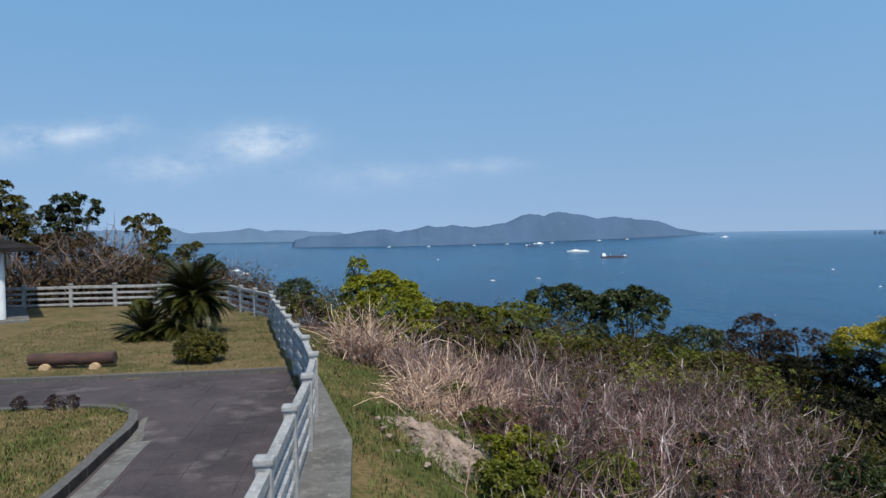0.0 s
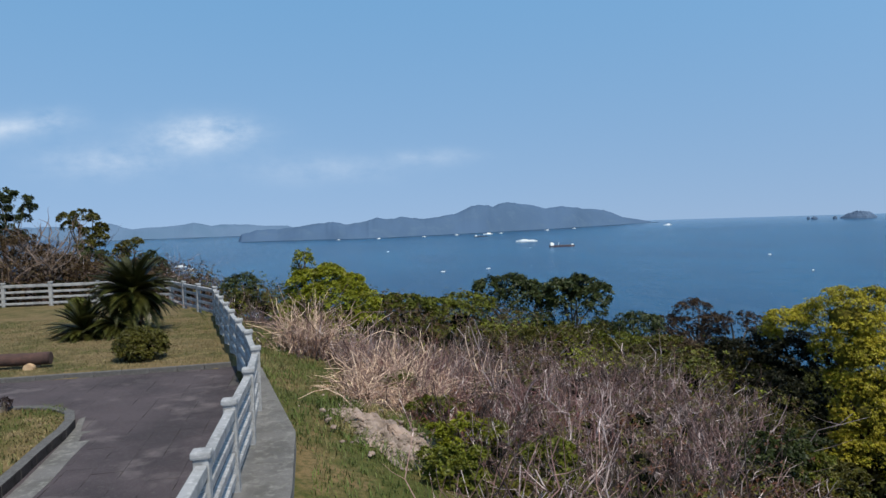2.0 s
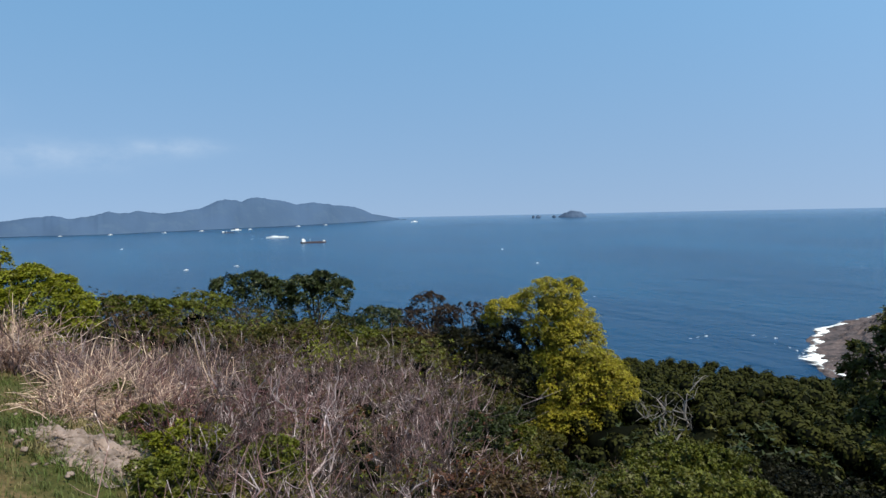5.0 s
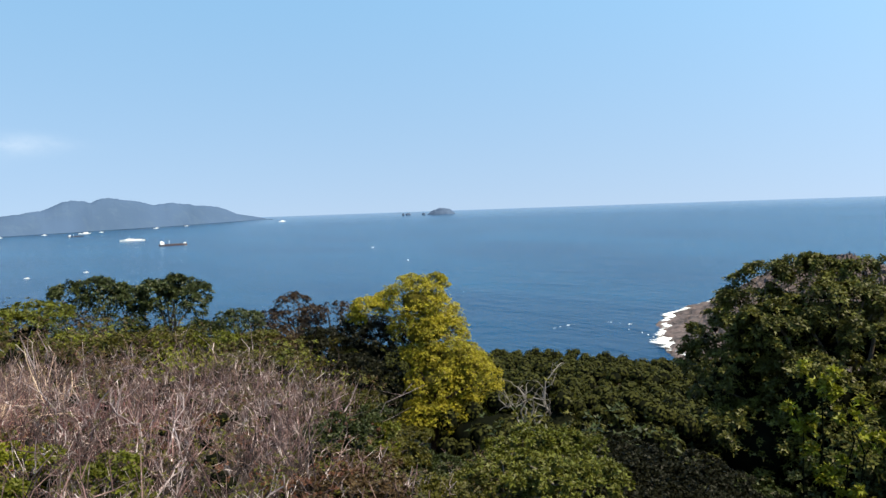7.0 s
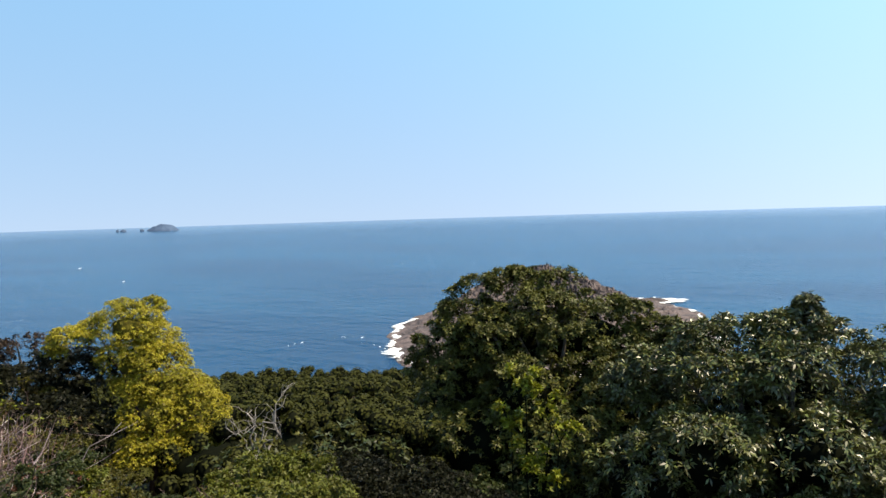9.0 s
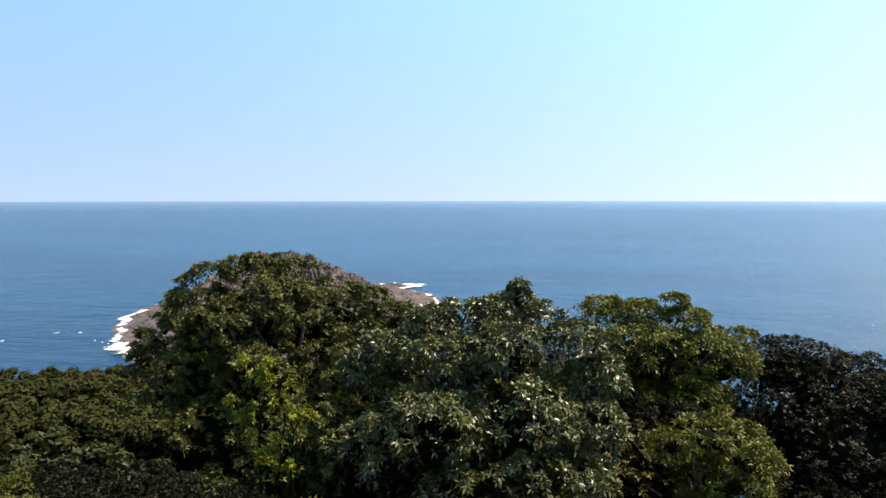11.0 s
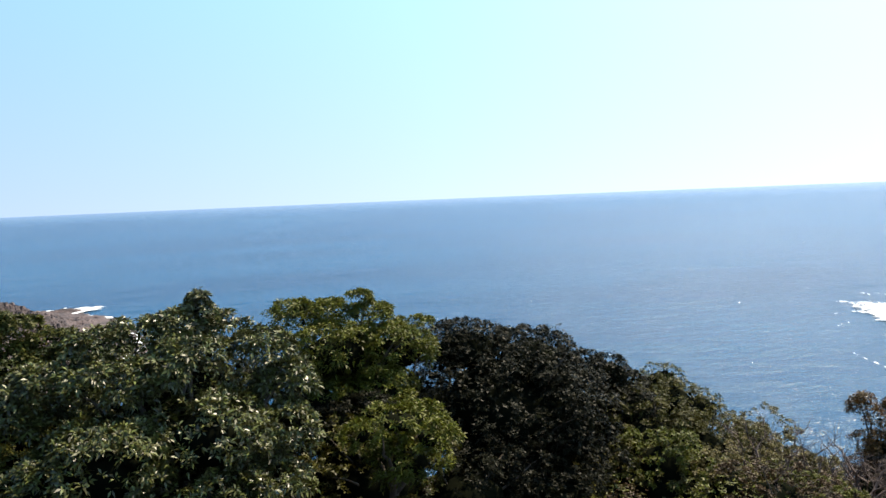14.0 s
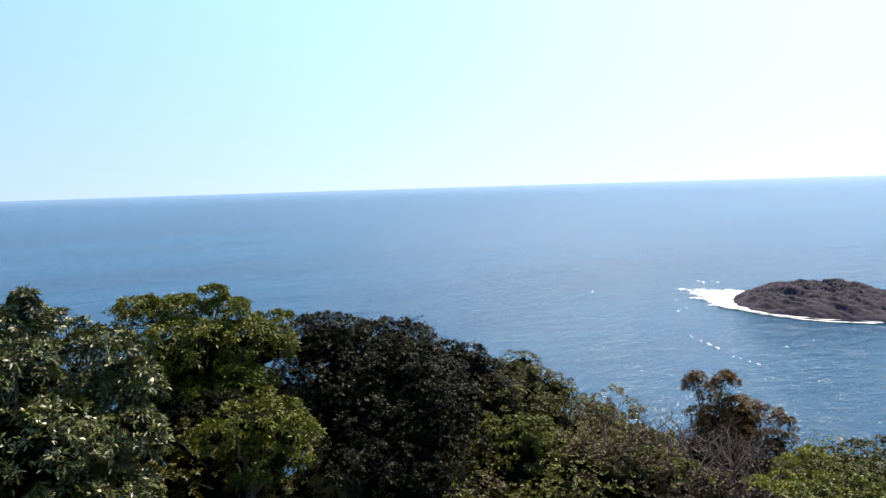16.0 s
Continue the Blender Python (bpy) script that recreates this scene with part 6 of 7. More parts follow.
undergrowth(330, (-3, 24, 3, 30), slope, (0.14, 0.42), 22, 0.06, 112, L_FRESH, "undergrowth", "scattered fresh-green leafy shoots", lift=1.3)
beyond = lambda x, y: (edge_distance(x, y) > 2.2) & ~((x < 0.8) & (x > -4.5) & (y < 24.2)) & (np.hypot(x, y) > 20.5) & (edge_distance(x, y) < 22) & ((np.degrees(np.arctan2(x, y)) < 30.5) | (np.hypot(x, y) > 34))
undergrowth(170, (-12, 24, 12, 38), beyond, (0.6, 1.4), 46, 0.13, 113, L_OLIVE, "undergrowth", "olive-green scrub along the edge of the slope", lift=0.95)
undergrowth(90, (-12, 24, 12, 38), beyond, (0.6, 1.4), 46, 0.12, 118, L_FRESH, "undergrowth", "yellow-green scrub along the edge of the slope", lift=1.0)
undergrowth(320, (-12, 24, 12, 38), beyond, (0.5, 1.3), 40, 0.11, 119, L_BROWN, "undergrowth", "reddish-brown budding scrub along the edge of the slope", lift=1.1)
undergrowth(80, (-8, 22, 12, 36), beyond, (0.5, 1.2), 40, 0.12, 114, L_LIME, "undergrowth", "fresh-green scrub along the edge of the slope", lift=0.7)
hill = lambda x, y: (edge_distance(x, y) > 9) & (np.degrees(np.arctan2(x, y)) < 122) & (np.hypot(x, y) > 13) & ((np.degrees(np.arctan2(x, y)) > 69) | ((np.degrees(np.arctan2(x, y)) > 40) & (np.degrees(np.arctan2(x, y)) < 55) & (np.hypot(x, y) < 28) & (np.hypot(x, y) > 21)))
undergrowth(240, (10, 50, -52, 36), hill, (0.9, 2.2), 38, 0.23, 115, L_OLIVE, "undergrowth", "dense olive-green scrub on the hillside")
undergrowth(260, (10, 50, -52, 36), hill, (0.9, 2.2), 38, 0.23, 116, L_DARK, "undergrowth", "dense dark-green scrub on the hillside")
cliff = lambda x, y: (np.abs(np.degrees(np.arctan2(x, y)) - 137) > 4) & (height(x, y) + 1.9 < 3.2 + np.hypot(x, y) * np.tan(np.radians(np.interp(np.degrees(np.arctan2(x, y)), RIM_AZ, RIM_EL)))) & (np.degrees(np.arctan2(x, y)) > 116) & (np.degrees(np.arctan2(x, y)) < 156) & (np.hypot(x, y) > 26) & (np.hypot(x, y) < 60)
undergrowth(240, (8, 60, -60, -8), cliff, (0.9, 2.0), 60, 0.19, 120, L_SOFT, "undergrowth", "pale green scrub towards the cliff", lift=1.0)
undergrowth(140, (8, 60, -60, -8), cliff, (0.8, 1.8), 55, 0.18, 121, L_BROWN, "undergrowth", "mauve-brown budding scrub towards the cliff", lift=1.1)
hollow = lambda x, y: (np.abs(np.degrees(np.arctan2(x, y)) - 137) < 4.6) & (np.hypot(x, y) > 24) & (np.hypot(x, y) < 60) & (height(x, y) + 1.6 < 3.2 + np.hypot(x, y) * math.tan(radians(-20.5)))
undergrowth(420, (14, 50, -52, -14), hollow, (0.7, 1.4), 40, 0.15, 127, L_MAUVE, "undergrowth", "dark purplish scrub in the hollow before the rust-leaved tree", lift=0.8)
undergrowth(260, (-24, -9, 32.5, 38), lambda x, y: edge_distance(x, y) > 0.8, (0.6, 1.6), 28, 0.13, 117, L_BROWN, "undergrowth", "brownish scrub behind the far fence", lift=0.9)


def blades(n, box, keep, hgt, seed, material, name, label, curve=0.5, w=0.012):
    rng = np.random.default_rng(seed)
    x, y = strew(rng, n, box, keep)
    m = len(x)
    z = height(x, y)
    z = np.where((x < -4.5) & (y < 12.8), 0.11, z)
    p = np.stack((x, y, z), -1)
    h = hgt * rng.uniform(0.5, 1.3, (m, 1))
    a = rng.uniform(0, 6.28, m)
    out = np.stack((np.cos(a), np.sin(a), 0 * a), -1)
    sd = np.stack((-np.sin(a), np.cos(a), 0 * a), -1) * w
    m1 = p + UP * h * 0.6 + out * h * curve * 0.25
    tip = p + UP * h * 0.95 + out * h * curve
    v = np.stack((p - sd, p + sd, m1 + sd * 0.7, m1 - sd * 0.7, tip), 1).reshape(-1, 3)
    i = np.arange(m)[:, None] * 5
    return tagged(obj(name, mesh_np(name, v, [i + np.array((0, 1, 2, 3)), i + np.array((3, 2, 4))]), material), label, "grass", kind="stuff")


verge_zone = lambda x, y: (edge_distance(x, y) > 0.5) & (edge_distance(x, y) < 4.6 + wobble(x, y, 1.5)) & ~((x < -0.9) & (y < 10.5) & (edge_distance(x, y) < 0.9))
blades(46000, (-8, 4, 3, 27), verge_zone, 0.11, 121, GRASS, "grass", "rough green verge grass outside the fence", w=0.008, curve=0.8)
blades(26000, (-8, 4, 3, 27), lambda x, y: verge_zone(x, y) & (wobble(x, y, 0.7) > -0.1), 0.09, 126, TURF, "grass", "dry brown grass among the green of the verge", w=0.008, curve=0.9)
blades(38000, (-14, -4, 15.3, 26), lambda x, y: (edge_distance(x, y) < -0.3) & (y > 16.38 + 0.12 * np.clip(x + 3.7, -9, 0)), 0.034, 122, TURF, "grass", "short patchy lawn grass in the park", w=0.006, curve=1.0)
island_turf = lambda x, y: (x < -5.0 - (y - 9) * 0.13) & (x + y * 0.8 < 4.2) & (y < 12.6 + 0.1 * np.clip(x + 6.8, -4, 0))
blades(20000, (-10, -4.7, 6, 13.2), island_turf, 0.05, 123, TURF, "grass", "short dry grass on the island in the drive", w=0.007, curve=1.0)
blades(12000, (-10, -4.7, 6, 13.2), lambda x, y: island_turf(x, y) & (wobble(x, y, 0.55) > 0.45), 0.09, 125, GRASS, "grass", "longer green tufts on the island in the drive", w=0.007, curve=0.9)


def straw_clump(x, y, n, hgt, spread, seed, kink=0.03):
    """Dry blades that rise, bow over, break and lie across one another."""
    rng = np.random.default_rng(seed)
    k = 6
    a = rng.uniform(0, 6.28, n)
    L = hgt * rng.uniform(0.35, 1.25, n)
    t = np.linspace(0, 1, k)
    bend = rng.uniform(0.15, 2.0, n) * spread
    r = L[:, None] * bend[:, None] * t[None] ** 1.5
    zz = L[:, None] * (t[None] - 0.52 * bend[:, None] * t[None] ** 2.2)
    p = np.stack((np.cos(a)[:, None] * r, np.sin(a)[:, None] * r, zz), -1) + rng.normal(size=(n, 1, 3)) * np.array((0.26, 0.26, 0))
    p += np.cumsum(rng.normal(size=(n, k, 3)), axis=1) * kink * t[None, :, None]
    p[..., 2] = np.maximum(p[..., 2], 0.04)
    v, f = tubes(p, np.linspace(0.013, 0.005, k)[None] * rng.uniform(0.5, 1.6, (n, 1)), 3)
    o = obj("straw_tussock", mesh_np("straw_tussock", v, f), DRYGRASS)
    o.matrix_basis = pose(x, y, h1(x, y) - 0.03)
    tagged(o, "tussock of dry bleached pampas straw", "tussock", kind="stuff")


rs = np.random.default_rng(9)
for i in range(84):
    tall, bow, kink = rs.uniform(0.5, 1.15), 0.8, 0.11
    if i < 12:
        x, y, tall, bow = -2.5 + rs.normal() * 0.55, 22.0 + rs.normal() * 0.4, rs.uniform(1.3, 1.9), 0.5
    elif i < 52:
        x, y = rs.uniform(-0.9, 1.5), rs.uniform(14.6, 19.0)
    else:
        x, y, tall, bow, kink = rs.uniform(-0.6, 3.0), rs.uniform(17.0, 23.5), rs.uniform(0.9, 1.5), 0.35, 0.06
    if edge_distance(np.array([x]), np.array([y]))[0] > 1.4:
        straw_clump(x, y, 50 if i < 52 else 16, tall, bow, 200 + i, kink)

# bare soil where the verge has slipped
n = 44
t = np.linspace(0, 2 * np.pi, n, endpoint=False)
rs = np.random.default_rng(4)
ring = []
for q in (1.0, 0.86, 0.72, 0.58, 0.44, 0.3, 0.15, 0.0):
    e = 1 + 0.2 * np.sin(3 * t + 1) + 0.14 * np.sin(7 * t) + 0.1 * np.sin(11 * t + 2)
    u, w = np.cos(t) * 0.78 * q * e, np.sin(t) * 1.75 * q * e
    c, s = math.cos(radians(24)), math.sin(radians(24))
    x, y = -0.05 + u * c + w * s, 12.7 + u * s - w * c
    ring.append(np.stack((x, y, height(x, y) + 0.02 + 0.12 * (1 - q) + (rs.normal(size=n) * 0.045 + 0.05 * np.sin(5 * t + 9 * q)) * (q < 1)), -1))
i = np.arange(8 * n).reshape(8, n)
j = np.roll(i, -1, axis=1)
tagged(obj("soil_patch", mesh_np("soil_patch", np.array(ring).reshape(-1, 3), np.stack((i[:-1], i[1:], j[1:], j[:-1]), -1).reshape(-1, 4)), SOIL), "bare pale soil where the verge has slipped", "soil", kind="structure")
m = 260
u, w = rs.normal(size=m) * 0.42, rs.normal(size=m) * 0.85
x, y = -0.05 + u * math.cos(radians(24)) + w * math.sin(radians(24)), 12.6 + u * math.sin(radians(24)) - w * math.cos(radians(24))
size = rs.uniform(0.015, 0.07, (m, 1))
v, f = hearts(rs, np.stack((x, y, height(x, y) + 0.1), -1), size * np.array((1.2, 1.0, 0.7)))
tagged(obj("clods", mesh_np("clods", v, f), SOIL), "crumbled clods and pebbles on the bare soil", "clods", kind="stuff")

blades(2600, (-1.6, 1.5, 10.6, 15.0), lambda x, y: (lambda u, w: (u * u + w * w > 0.55) & (u * u + w * w < 2.2))(((x + 0.05) * 0.914 + (y - 12.75) * 0.407) / 0.75, ((x + 0.05) * 0.407 - (y - 12.75) * 0.914) / 1.8), 0.2, 124, GRASS, "grass", "longer grass hanging over the rim of the bare soil", w=0.01, curve=1.1)

# ---------------------------------------------------------------- woodland on the seaward slope


def woodland(seed):
    rng = np.random.default_rng(seed)
    az, r = np.radians(rng.uniform(26, 150, 14000)), np.sqrt(rng.uniform(60 ** 2, 260 ** 2, 14000))
    x, y = r * np.sin(az), r * np.cos(az)
    z = height(x, y)
    deg = np.degrees(az)
    keep = (z > -54) & ~((deg > 70) & (r < 62)) & (deg < 68)
    x, y, z, r, deg = x[keep], y[keep], z[keep], r[keep], deg[keep]
    # thin out by a coarse grid so that crowns sit side by side
    cell = {}
    for i in range(len(x)):
        cell.setdefault((int(x[i] // 4.1), int(y[i] // 4.1)), i)
    pick = np.array(sorted(cell.values()))
    x, y, z, r = x[pick], y[pick], z[pick], r[pick]
    m = len(x)
    rad = rng.uniform(1.5, 2.2, m)
    hgt = 3.6 + 1.3 * wobble(x, y, 9.0) + rng.uniform(-1.2, 1.4, m)
    per = 72
    d = unit(rng.normal(size=(m, per, 3)) + UP * 0.45)
    lump = 1 + 0.12 * np.sin(d[..., 0:1] * 5 + x[:, None, None]) * np.sin(d[..., 1:2] * 5 + y[:, None, None])
    c = np.stack((x, y, z + hgt - rad * 0.6), -1)
    pos = c[:, None] + d * rad[:, None, None] * lump * rng.uniform(0.96, 1.02, (m, per, 1)) * np.array((1, 1, 0.95))
    nrm = unit(d + 0.2 * rng.normal(size=d.shape)).reshape(-1, 3)
    ea = unit(np.cross(nrm, rng.normal(size=nrm.shape)))
    eb = np.cross(nrm, ea)
    sz = np.repeat(np.clip(r * 0.0034, 0.24, 0.46), per)[:, None] * rng.uniform(0.6, 1.3, (len(nrm), 1))
    p0 = pos.reshape(-1, 3)
    v1 = np.stack((p0 + ea * sz, p0 + eb * sz * 0.6, p0 - ea * sz, p0 - eb * sz * 0.6), 1).reshape(-1, 3)
    f1 = np.arange(len(v1)).reshape(-1, 4)
    # near-black hearts that imitate the shade within the crowns
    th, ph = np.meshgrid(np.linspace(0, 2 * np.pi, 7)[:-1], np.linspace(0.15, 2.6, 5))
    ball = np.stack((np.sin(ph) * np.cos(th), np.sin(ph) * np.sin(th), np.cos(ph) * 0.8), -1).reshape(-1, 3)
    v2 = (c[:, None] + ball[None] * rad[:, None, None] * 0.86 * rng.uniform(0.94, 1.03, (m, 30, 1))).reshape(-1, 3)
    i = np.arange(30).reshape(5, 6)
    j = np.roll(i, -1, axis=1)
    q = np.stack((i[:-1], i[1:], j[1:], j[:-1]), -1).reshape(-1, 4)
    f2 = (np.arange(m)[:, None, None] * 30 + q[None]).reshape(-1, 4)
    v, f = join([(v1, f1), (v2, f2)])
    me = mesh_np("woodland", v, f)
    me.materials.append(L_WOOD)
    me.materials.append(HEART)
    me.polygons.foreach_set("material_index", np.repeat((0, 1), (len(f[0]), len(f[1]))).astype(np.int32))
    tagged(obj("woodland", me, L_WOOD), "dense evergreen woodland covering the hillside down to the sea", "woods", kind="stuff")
    return m


woodland(131)


def wood_tree(x, y, ztop, w, seed):
    """A wind-clipped evergreen: a low dome packed with small round leafy heads, each dense at its skin, over near-black
    hearts that imitate the shade between.
    """
    rng = np.random.default_rng(seed)
    zb = h1(x, y) - 0.1
    H = ztop - zb
    t = thing("tree", x, y, zb, "dark rounded evergreen tree of the hillside wood", "tree", "hillside trees")
    m, per = 27, 118
    a, q = np.arange(m) * 2.399 + rng.normal(size=m) * 0.2, np.sqrt((np.arange(m) + 0.5) / m) * 0.5
    r = rng.uniform(0.36, 0.60, m)
    c = np.stack((q * np.cos(a) * w, q * np.sin(a) * w, H * (1.0 - 1.9 * q * q) - r + rng.uniform(-0.5, 0.3, m)), -1)
    d = unit(rng.normal(size=(m, per, 3)) + UP * 0.5)
    p = (c[:, None] + d * r[:, None, None] * rng.uniform(0.93, 1.05, (m, per, 1)) * np.array((1, 1, 0.85))).reshape(-1, 3)
    nrm = unit(d + 0.2 * rng.normal(size=d.shape)).reshape(-1, 3)
    ea = unit(np.cross(nrm, rng.normal(size=nrm.shape)))
    eb = np.cross(nrm, ea)
    s = rng.uniform(0.055, 0.11, (len(p), 1))
    v = np.stack((p + ea * s, p + eb * s * 0.6, p - ea * s, p - eb * s * 0.6), 1).reshape(-1, 3)
    obj("crown", mesh_np("crown", v, np.arange(len(v)).reshape(-1, 4)), L_WOOD, t)
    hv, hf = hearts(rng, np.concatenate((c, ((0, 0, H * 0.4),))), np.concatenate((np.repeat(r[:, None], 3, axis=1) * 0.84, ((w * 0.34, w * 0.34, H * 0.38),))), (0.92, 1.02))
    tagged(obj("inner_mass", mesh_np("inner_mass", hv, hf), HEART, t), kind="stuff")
    tv, tf = tubes([limb_line(rng, (0, 0, -0.3), (0.1, 0, H * 0.5), 6)], [np.linspace(0.14, 0.07, 6)], 7)
    obj("trunk", mesh_np("trunk", tv, tf, True), BARK, t)


rk = np.random.default_rng(132)
for i in range(46):
    r = 27 + 42 * ((i + 0.5) / 46)
    az = (41 if r < 38 else 36) + (19 if r < 38 else 24) * ((i * 0.618) % 1.0)
    px, py = polar(az, r)
    wood_tree(px, py, h1(px, py) + rk.uniform(2.8, 4.4), rk.uniform(4.8, 6.2), 500 + i)
for i, (az, r, zt) in enumerate(((65.2, 386, -26.6), (64.2, 384, -27.4), (62.8, 378, -29.5), (61.4, 370, -32.5))):
    px, py = polar(az, r)
    tree("tree", px, py, zt, 9.0, L_WOOD, 260, 0.9, 300 + i, "dark wind-shaped tree on the headland", k=4, width=0.6, base=zt - 7, low=0.1, limbs=3, group="headland trees")

# ---------------------------------------------------------------- vessels


def hull_bm(L, B, H, sheer=0.25):
    bm = bmesh.new()
    n = 12
    rows = []
    for i in range(n + 1):
        s = i / n
        half = B / 2 * (1 - max(0, (s - 0.6) / 0.4) ** 2.2) * (0.82 + 0.18 * min(1, s / 0.15))
        top = H * (1 + sheer * max(0, (s - 0.5) * 2) ** 2)
        x = (s - 0.5) * L
        rows.append([bm.verts.new(p) for p in ((x, -half * 0.8, -1), (x, -max(half, 0.05), top), (x, max(half, 0.05), top), (x, half * 0.8, -1))])
    for a, b in zip(rows[:-1], rows[1:]):
        for k in range(3):
            bm.faces.new((a[k], a[k + 1], b[k + 1], b[k]))
    bm.faces.new(rows[0])
    bm.faces.new(rows[-1][::-1])
    bmesh.ops.recalc_face_normals(bm, faces=bm.faces[:])
    return bm


def vessel(name, az, r, L, rz, hull_m, label, cabins):
    x, y = polar(az, r)
    z = float(sea_z(r))
    t = thing(name, x, y, z, label, "ship" if L > 25 else "boat", rz=rz)
    part("hull", hull_bm(L, L * 0.17, L * 0.055), hull_m, t)
    for cx, lx, wy, hz, z0, m in cabins:
        part("cabin", box_bm(lx * L, wy * L, hz * L, (cx * L, 0, (z0 + hz / 2) * L), 0.004 * L), m, t)
    bm = bmesh.new()
    bmesh.ops.create_cone(bm, cap_ends=True, segments=8, radius1=0.006 * L, radius2=0.003 * L, depth=0.14 * L)
    bmesh.ops.translate(bm, vec=(0.12 * L, 0, 0.12 * L), verts=bm.verts)
    part("mast", bm, WHITE, t)
    return t


vessel("cargo_ship", 13.95, 1541, 56, 178, HULL_RED, "rust-red coaster with white deckhouse aft", ((0.38, 0.14, 0.13, 0.09, 0.05, WHITE), (0.40, 0.08, 0.1, 0.05, 0.13, WHITE), (-0.08, 0.55, 0.12, 0.025, 0.05, HULL_DARK), (-0.43, 0.08, 0.1, 0.05, 0.05, WHITE)))
vessel("ferry", 11.1, 1960, 60, 170, WHITE, "white ferry under way", ((0.0, 0.75, 0.14, 0.03, 0.05, WHITE), (0.1, 0.3, 0.12, 0.03, 0.08, WHITE)))
vessel("cargo_ship", 7.3, 2750, 52, 175, HULL_DARK, "dark coaster close to the island", ((0.35, 0.14, 0.13, 0.09, 0.05, WHITE), (-0.08, 0.5, 0.12, 0.02, 0.05, HULL_RED)))
CAB = ((-0.1, 0.35, 0.11, 0.1, 0.05, WHITE),)
for az, r, L in ((7.9, 3150, 46), (9.0, 3260, 20), (4.08, 850, 6), (7.87, 882, 6), (-16.9, 1240, 22), (-16.2, 1109, 22), (-0.46, 1538, 7), (22.3, 3900, 45), (2.6, 3060, 18), (-1.2, 2980, 18), (-4.5, 3000, 16), (5.3, 3180, 20),
                 (12.8, 3560, 24), (15.0, 3740, 20), (29.6, 1100, 5), (32.5, 800, 4)):
    vessel("boat", az, r, L, random.uniform(150, 200), WHITE, "small white boat on the strait", CAB)
for i, s in enumerate(((9.2, 1545, 12.9, 1543, 5), (8.5, 1975, 10.3, 1965, 6), (10.4, 1940, 12.2, 1930, 8), (-18, 1250, -16.4, 1235, 3.5), (-17.2, 1120, -15.6, 1105, 3.5))):
    foam_streak(*s, i + 40)

# whitecaps scattered over the nearer water
rw = np.random.default_rng(66)
az, r = np.radians(rw.uniform(-25, 160, 420)), np.sqrt(rw.uniform(230 ** 2, 1500 ** 2, 420))
L = rw.uniform(0.2, 0.7, 420)
cx, cy = r * np.sin(az), r * np.cos(az)
dv = np.stack((np.full(420, 0.87), np.full(420, -0.5)), -1) + rw.normal(size=(420, 2)) * 0.25
pv = []
for q, wd in ((-1, 0.03), (-0.3, 0.13), (0.35, 0.16), (1, 0.03)):
    for sg in (-1, 1):
        pv.append(np.stack((cx + dv[:, 0] * q * L - dv[:, 1] * wd * sg, cy + dv[:, 1] * q * L + dv[:, 0] * wd * sg, np.full(420, SEA + 0.35 - 0.1 * abs(q))), -1))
pv = np.stack(pv, 1).reshape(-1, 3)
b = np.arange(420)[:, None] * 8
caps = mesh_np("whitecaps", pv, [b + np.array((k, k + 1, k + 3, k + 2)) for k in (0, 2, 4)])
caps.attributes.new("edge", "FLOAT", "POINT").data.foreach_set("value", np.full(len(pv), 0.3, np.float32))
tagged(obj("whitecaps", caps, FOAM), "small whitecaps scattered over the sea", "whitecaps", kind="stuff")

# ---------------------------------------------------------------- paving blocks of the drive
PAVER = mat("worn paving block", (0.055, 0.044, 0.051), 0.92, var=(((0.033, 0.027, 0.032), 0.42, 0.6, 0.5), ((0.088, 0.074, 0.080), 0.55, 0.68, 1.4), ((0.085, 0.078, 0.075), 0.56, 0.75, 28.0)), bump=0.7, bump_scale=60, spec=0.25, space="Object")


def paver_random(m):
    """Whole blocks differ a little in value; the noise runs on across them."""
    nt = m.node_tree
    p = nt.nodes["Principled BSDF"]
    src = p.inputs["Base Color"].links[0].from_socket
    info, rng_, hsv = nt.nodes.new("ShaderNodeObjectInfo"), nt.nodes.new("ShaderNodeMapRange"), nt.nodes.new("ShaderNodeHueSaturation")
    rng_.inputs[3].default_value, rng_.inputs[4].default_value = 0.96, 1.04
    nt.links.new(info.outputs["Random"], rng_.inputs[0])
    nt.links.new(rng_.outputs[0], hsv.inputs["Value"])
    nt.links.new(src, hsv.inputs["Color"])
    nt.links.new(hsv.outputs[0], p.inputs["Base Color"])
    geo = nt.nodes.new("ShaderNodeNewGeometry")
    for n in nt.nodes:
        if n.type == "VECT_MATH" or n.type == "TEX_NOISE":
            for l in list(n.inputs[0].links):
                if l.from_node.type == "TEX_COORD":
                    nt.links.new(geo.outputs["Position"], n.inputs[0])


paver_random(PAVER)
BLOCK_L, BLOCK_W = 0.40, 0.46


def block_arrays(jit, gap):
    a, b, e = BLOCK_L / 2 - gap, BLOCK_W / 2 - gap, 0.001 + gap * 0.6
    v = [(sx * a, sy * b, -0.05) for sx, sy in ((-1, -1), (1, -1), (1, 1), (-1, 1))]
    v += [(sx * a, sy * b, -0.008) for sx, sy in ((-1, -1), (1, -1), (1, 1), (-1, 1))]
    v += [(sx * (a - e), sy * (b - e), 0.0) for sx, sy in ((-1, -1), (1, -1), (1, 1), (-1, 1))]
    v = np.array(v) + np.array(jit)
    f = [(0 + i, (i + 1) % 4, 4 + (i + 1) % 4, 4 + i) for i in range(4)] + [(4 + i, 4 + (i + 1) % 4, 8 + (i + 1) % 4, 8 + i) for i in range(4)] + [(8, 9, 10, 11)]
    return v, np.array(f)


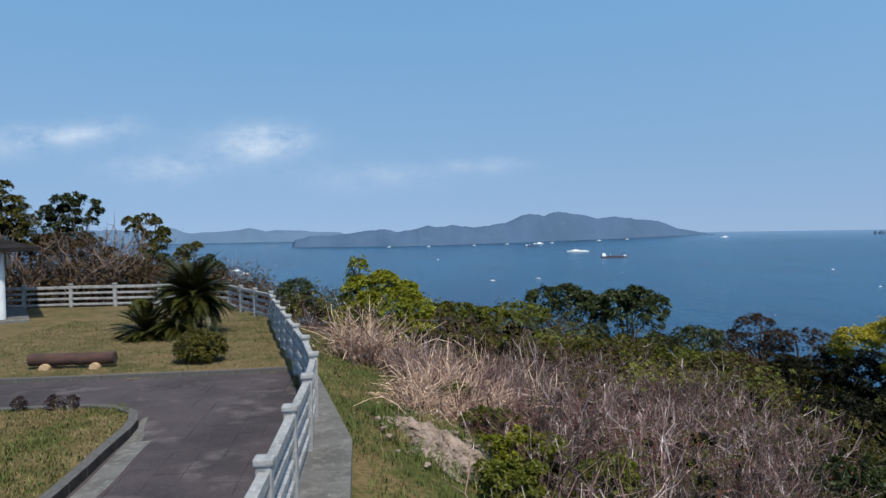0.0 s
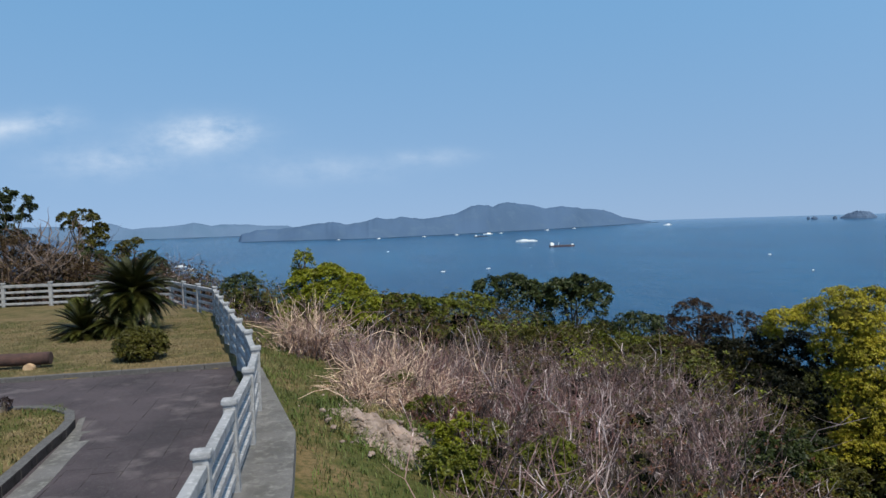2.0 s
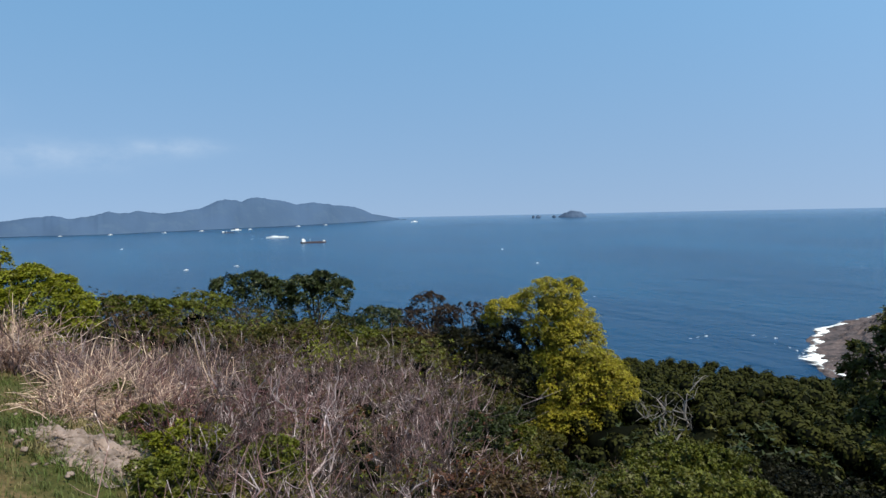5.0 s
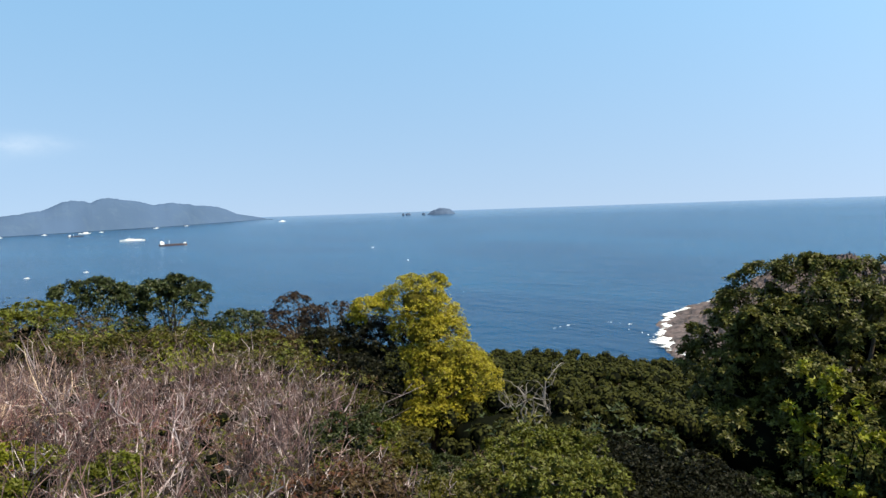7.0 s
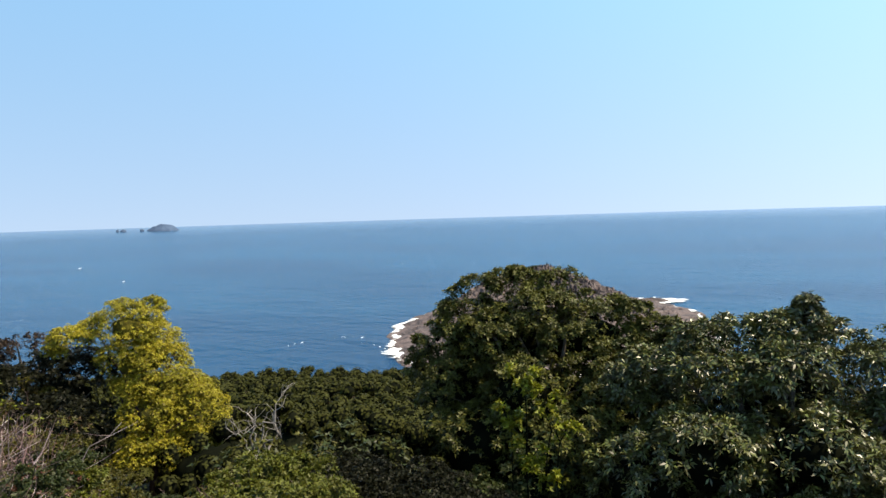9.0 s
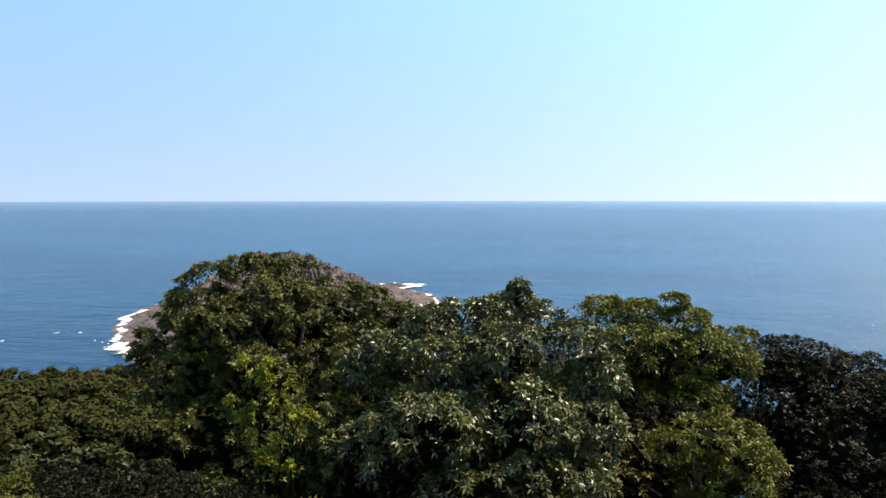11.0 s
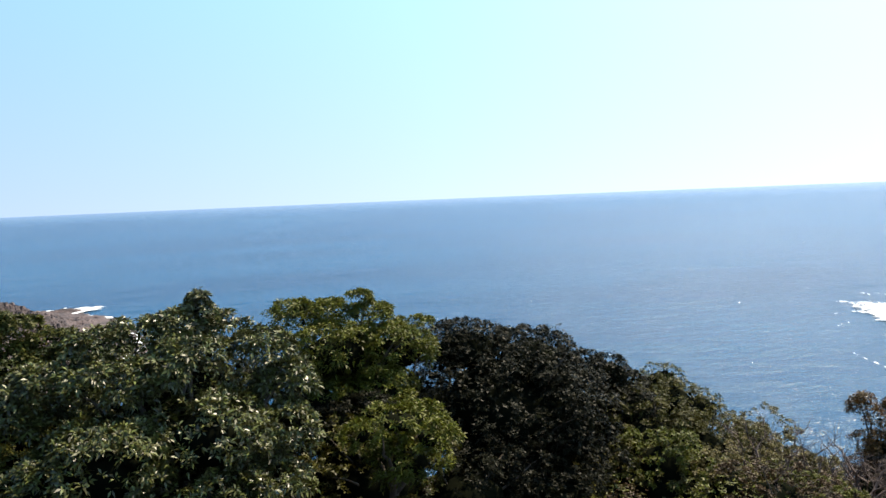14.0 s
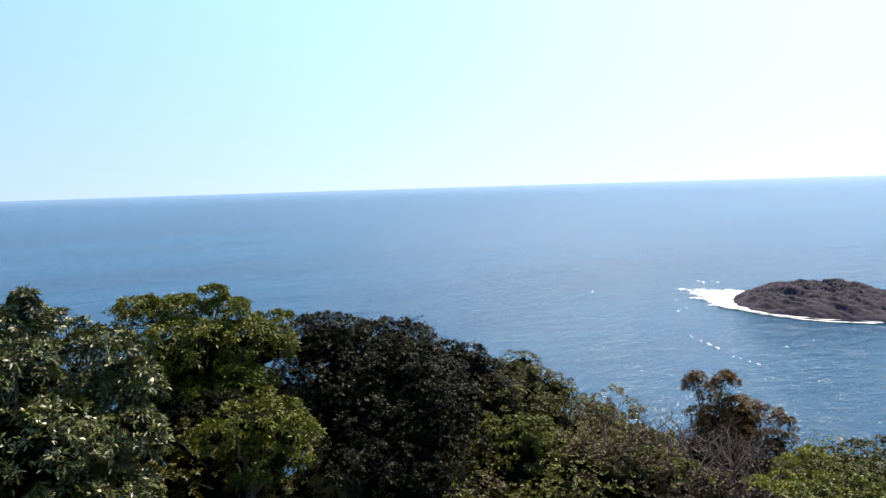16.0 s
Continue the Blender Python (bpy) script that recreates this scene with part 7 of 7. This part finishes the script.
def within(x, y, poly):
    inside = False
    for (ax, ay), (bx, by) in zip(poly, poly[1:] + poly[:1]):
        if (ay > y) != (by > y) and x < (bx - ax) * (y - ay) / (by - ay) + ax:
            inside = not inside
    return inside


rp = np.random.default_rng(41)
kinds = []
for i in range(5):
    v, f = block_arrays(np.tile(np.concatenate((rp.normal(size=(4, 2)) * 0.004, np.zeros((4, 1))), axis=1), (3, 1)), (0.0003, 0.0004, 0.0006, 0.0012, 0.005)[i])
    me = mesh_np("paver", v, f, flat=True)
    me.materials.append(PAVER)
    kinds.append((me, v, f))
turn = radians(6.6)
ct, st_ = math.cos(turn), math.sin(turn)
spots = []
for row in range(-14, 22):
    for col in range(-30, 20):
        u, w = col * BLOCK_L + rp.normal() * 0.003, (row + 0.5 * (col % 2)) * BLOCK_W + rp.normal() * 0.006
        x, y = -3.3 + u * ct - w * st_, 8.9 + u * st_ + w * ct
        if 4.5 < y < 16.2 and x > -12.5 and within(x, y, road_pts) and not within(x + 0.1, y + 0.1, isl) and x < fence_x(y) - 0.25:
            spots.append((x, y))
spots.sort(key=lambda s: math.hypot(s[0] + 3.4, s[1] - 8.5))
far = []
for i, (x, y) in enumerate(spots):
    me, v, f = kinds[int(rp.choice(5, p=(0.3, 0.25, 0.2, 0.15, 0.1)))]
    zz = rp.normal() * 0.0006
    if i < 300:
        o = new("paver", me)
        o.parent = road
        o.matrix_basis = pose(x, y, zz, rp.normal() * 0.1, rp.normal() * 0.1, 6.6)
    else:
        far.append((np.stack((x + v[:, 0] * ct - v[:, 1] * st_, y + v[:, 0] * st_ + v[:, 1] * ct, v[:, 2] + zz), -1), f))
if far:
    v, f = join(far)
    o = obj("paving", mesh_np("paving", v, np.concatenate(f), flat=True), PAVER, road)
    tagged(o, kind="stuff")

# wind-cropped trees on the crown of the headland
tree("bush", 381.0, 177.0, -29.8, 14.0, L_DARK, 700, 0.7, 97, "dark wind-cropped trees on the headland crest", low=0.0, category="bush", base=-36.5, ch=7.0, blobs=DOME)

# glinting wavelets on the water towards the sun
GLINT = mat("glinting water", (0.004, 0.03, 0.06), 0.33, spec=0.5)
rg = np.random.default_rng(71)
n = 24000
az, r = np.radians(rg.uniform(108, 160, n)), 120 + 420 * rg.uniform(0, 1, n) ** 1.4
c = np.stack((r * np.sin(az), r * np.cos(az), np.full(n, SEA + 0.22)), -1)
tilt = rg.normal(size=(n, 2)) * 0.21
a = rg.uniform(0, 6.28, n)
e1 = np.stack((np.cos(a), np.sin(a), tilt[:, 0] * np.cos(a) + tilt[:, 1] * np.sin(a)), -1)
e2 = np.stack((-np.sin(a), np.cos(a), -tilt[:, 0] * np.sin(a) + tilt[:, 1] * np.cos(a)), -1)
s = rg.uniform(0.12, 0.28, (n, 1))
v = np.stack((c + e1 * s, c + e2 * s * 0.5, c - e1 * s, c - e2 * s * 0.5), 1).reshape(-1, 3)
tagged(obj("wavelets", mesh_np("wavelets", v, np.arange(n * 4).reshape(-1, 4)), GLINT), "small steep wavelets glinting in the sun", "waves", kind="stuff")
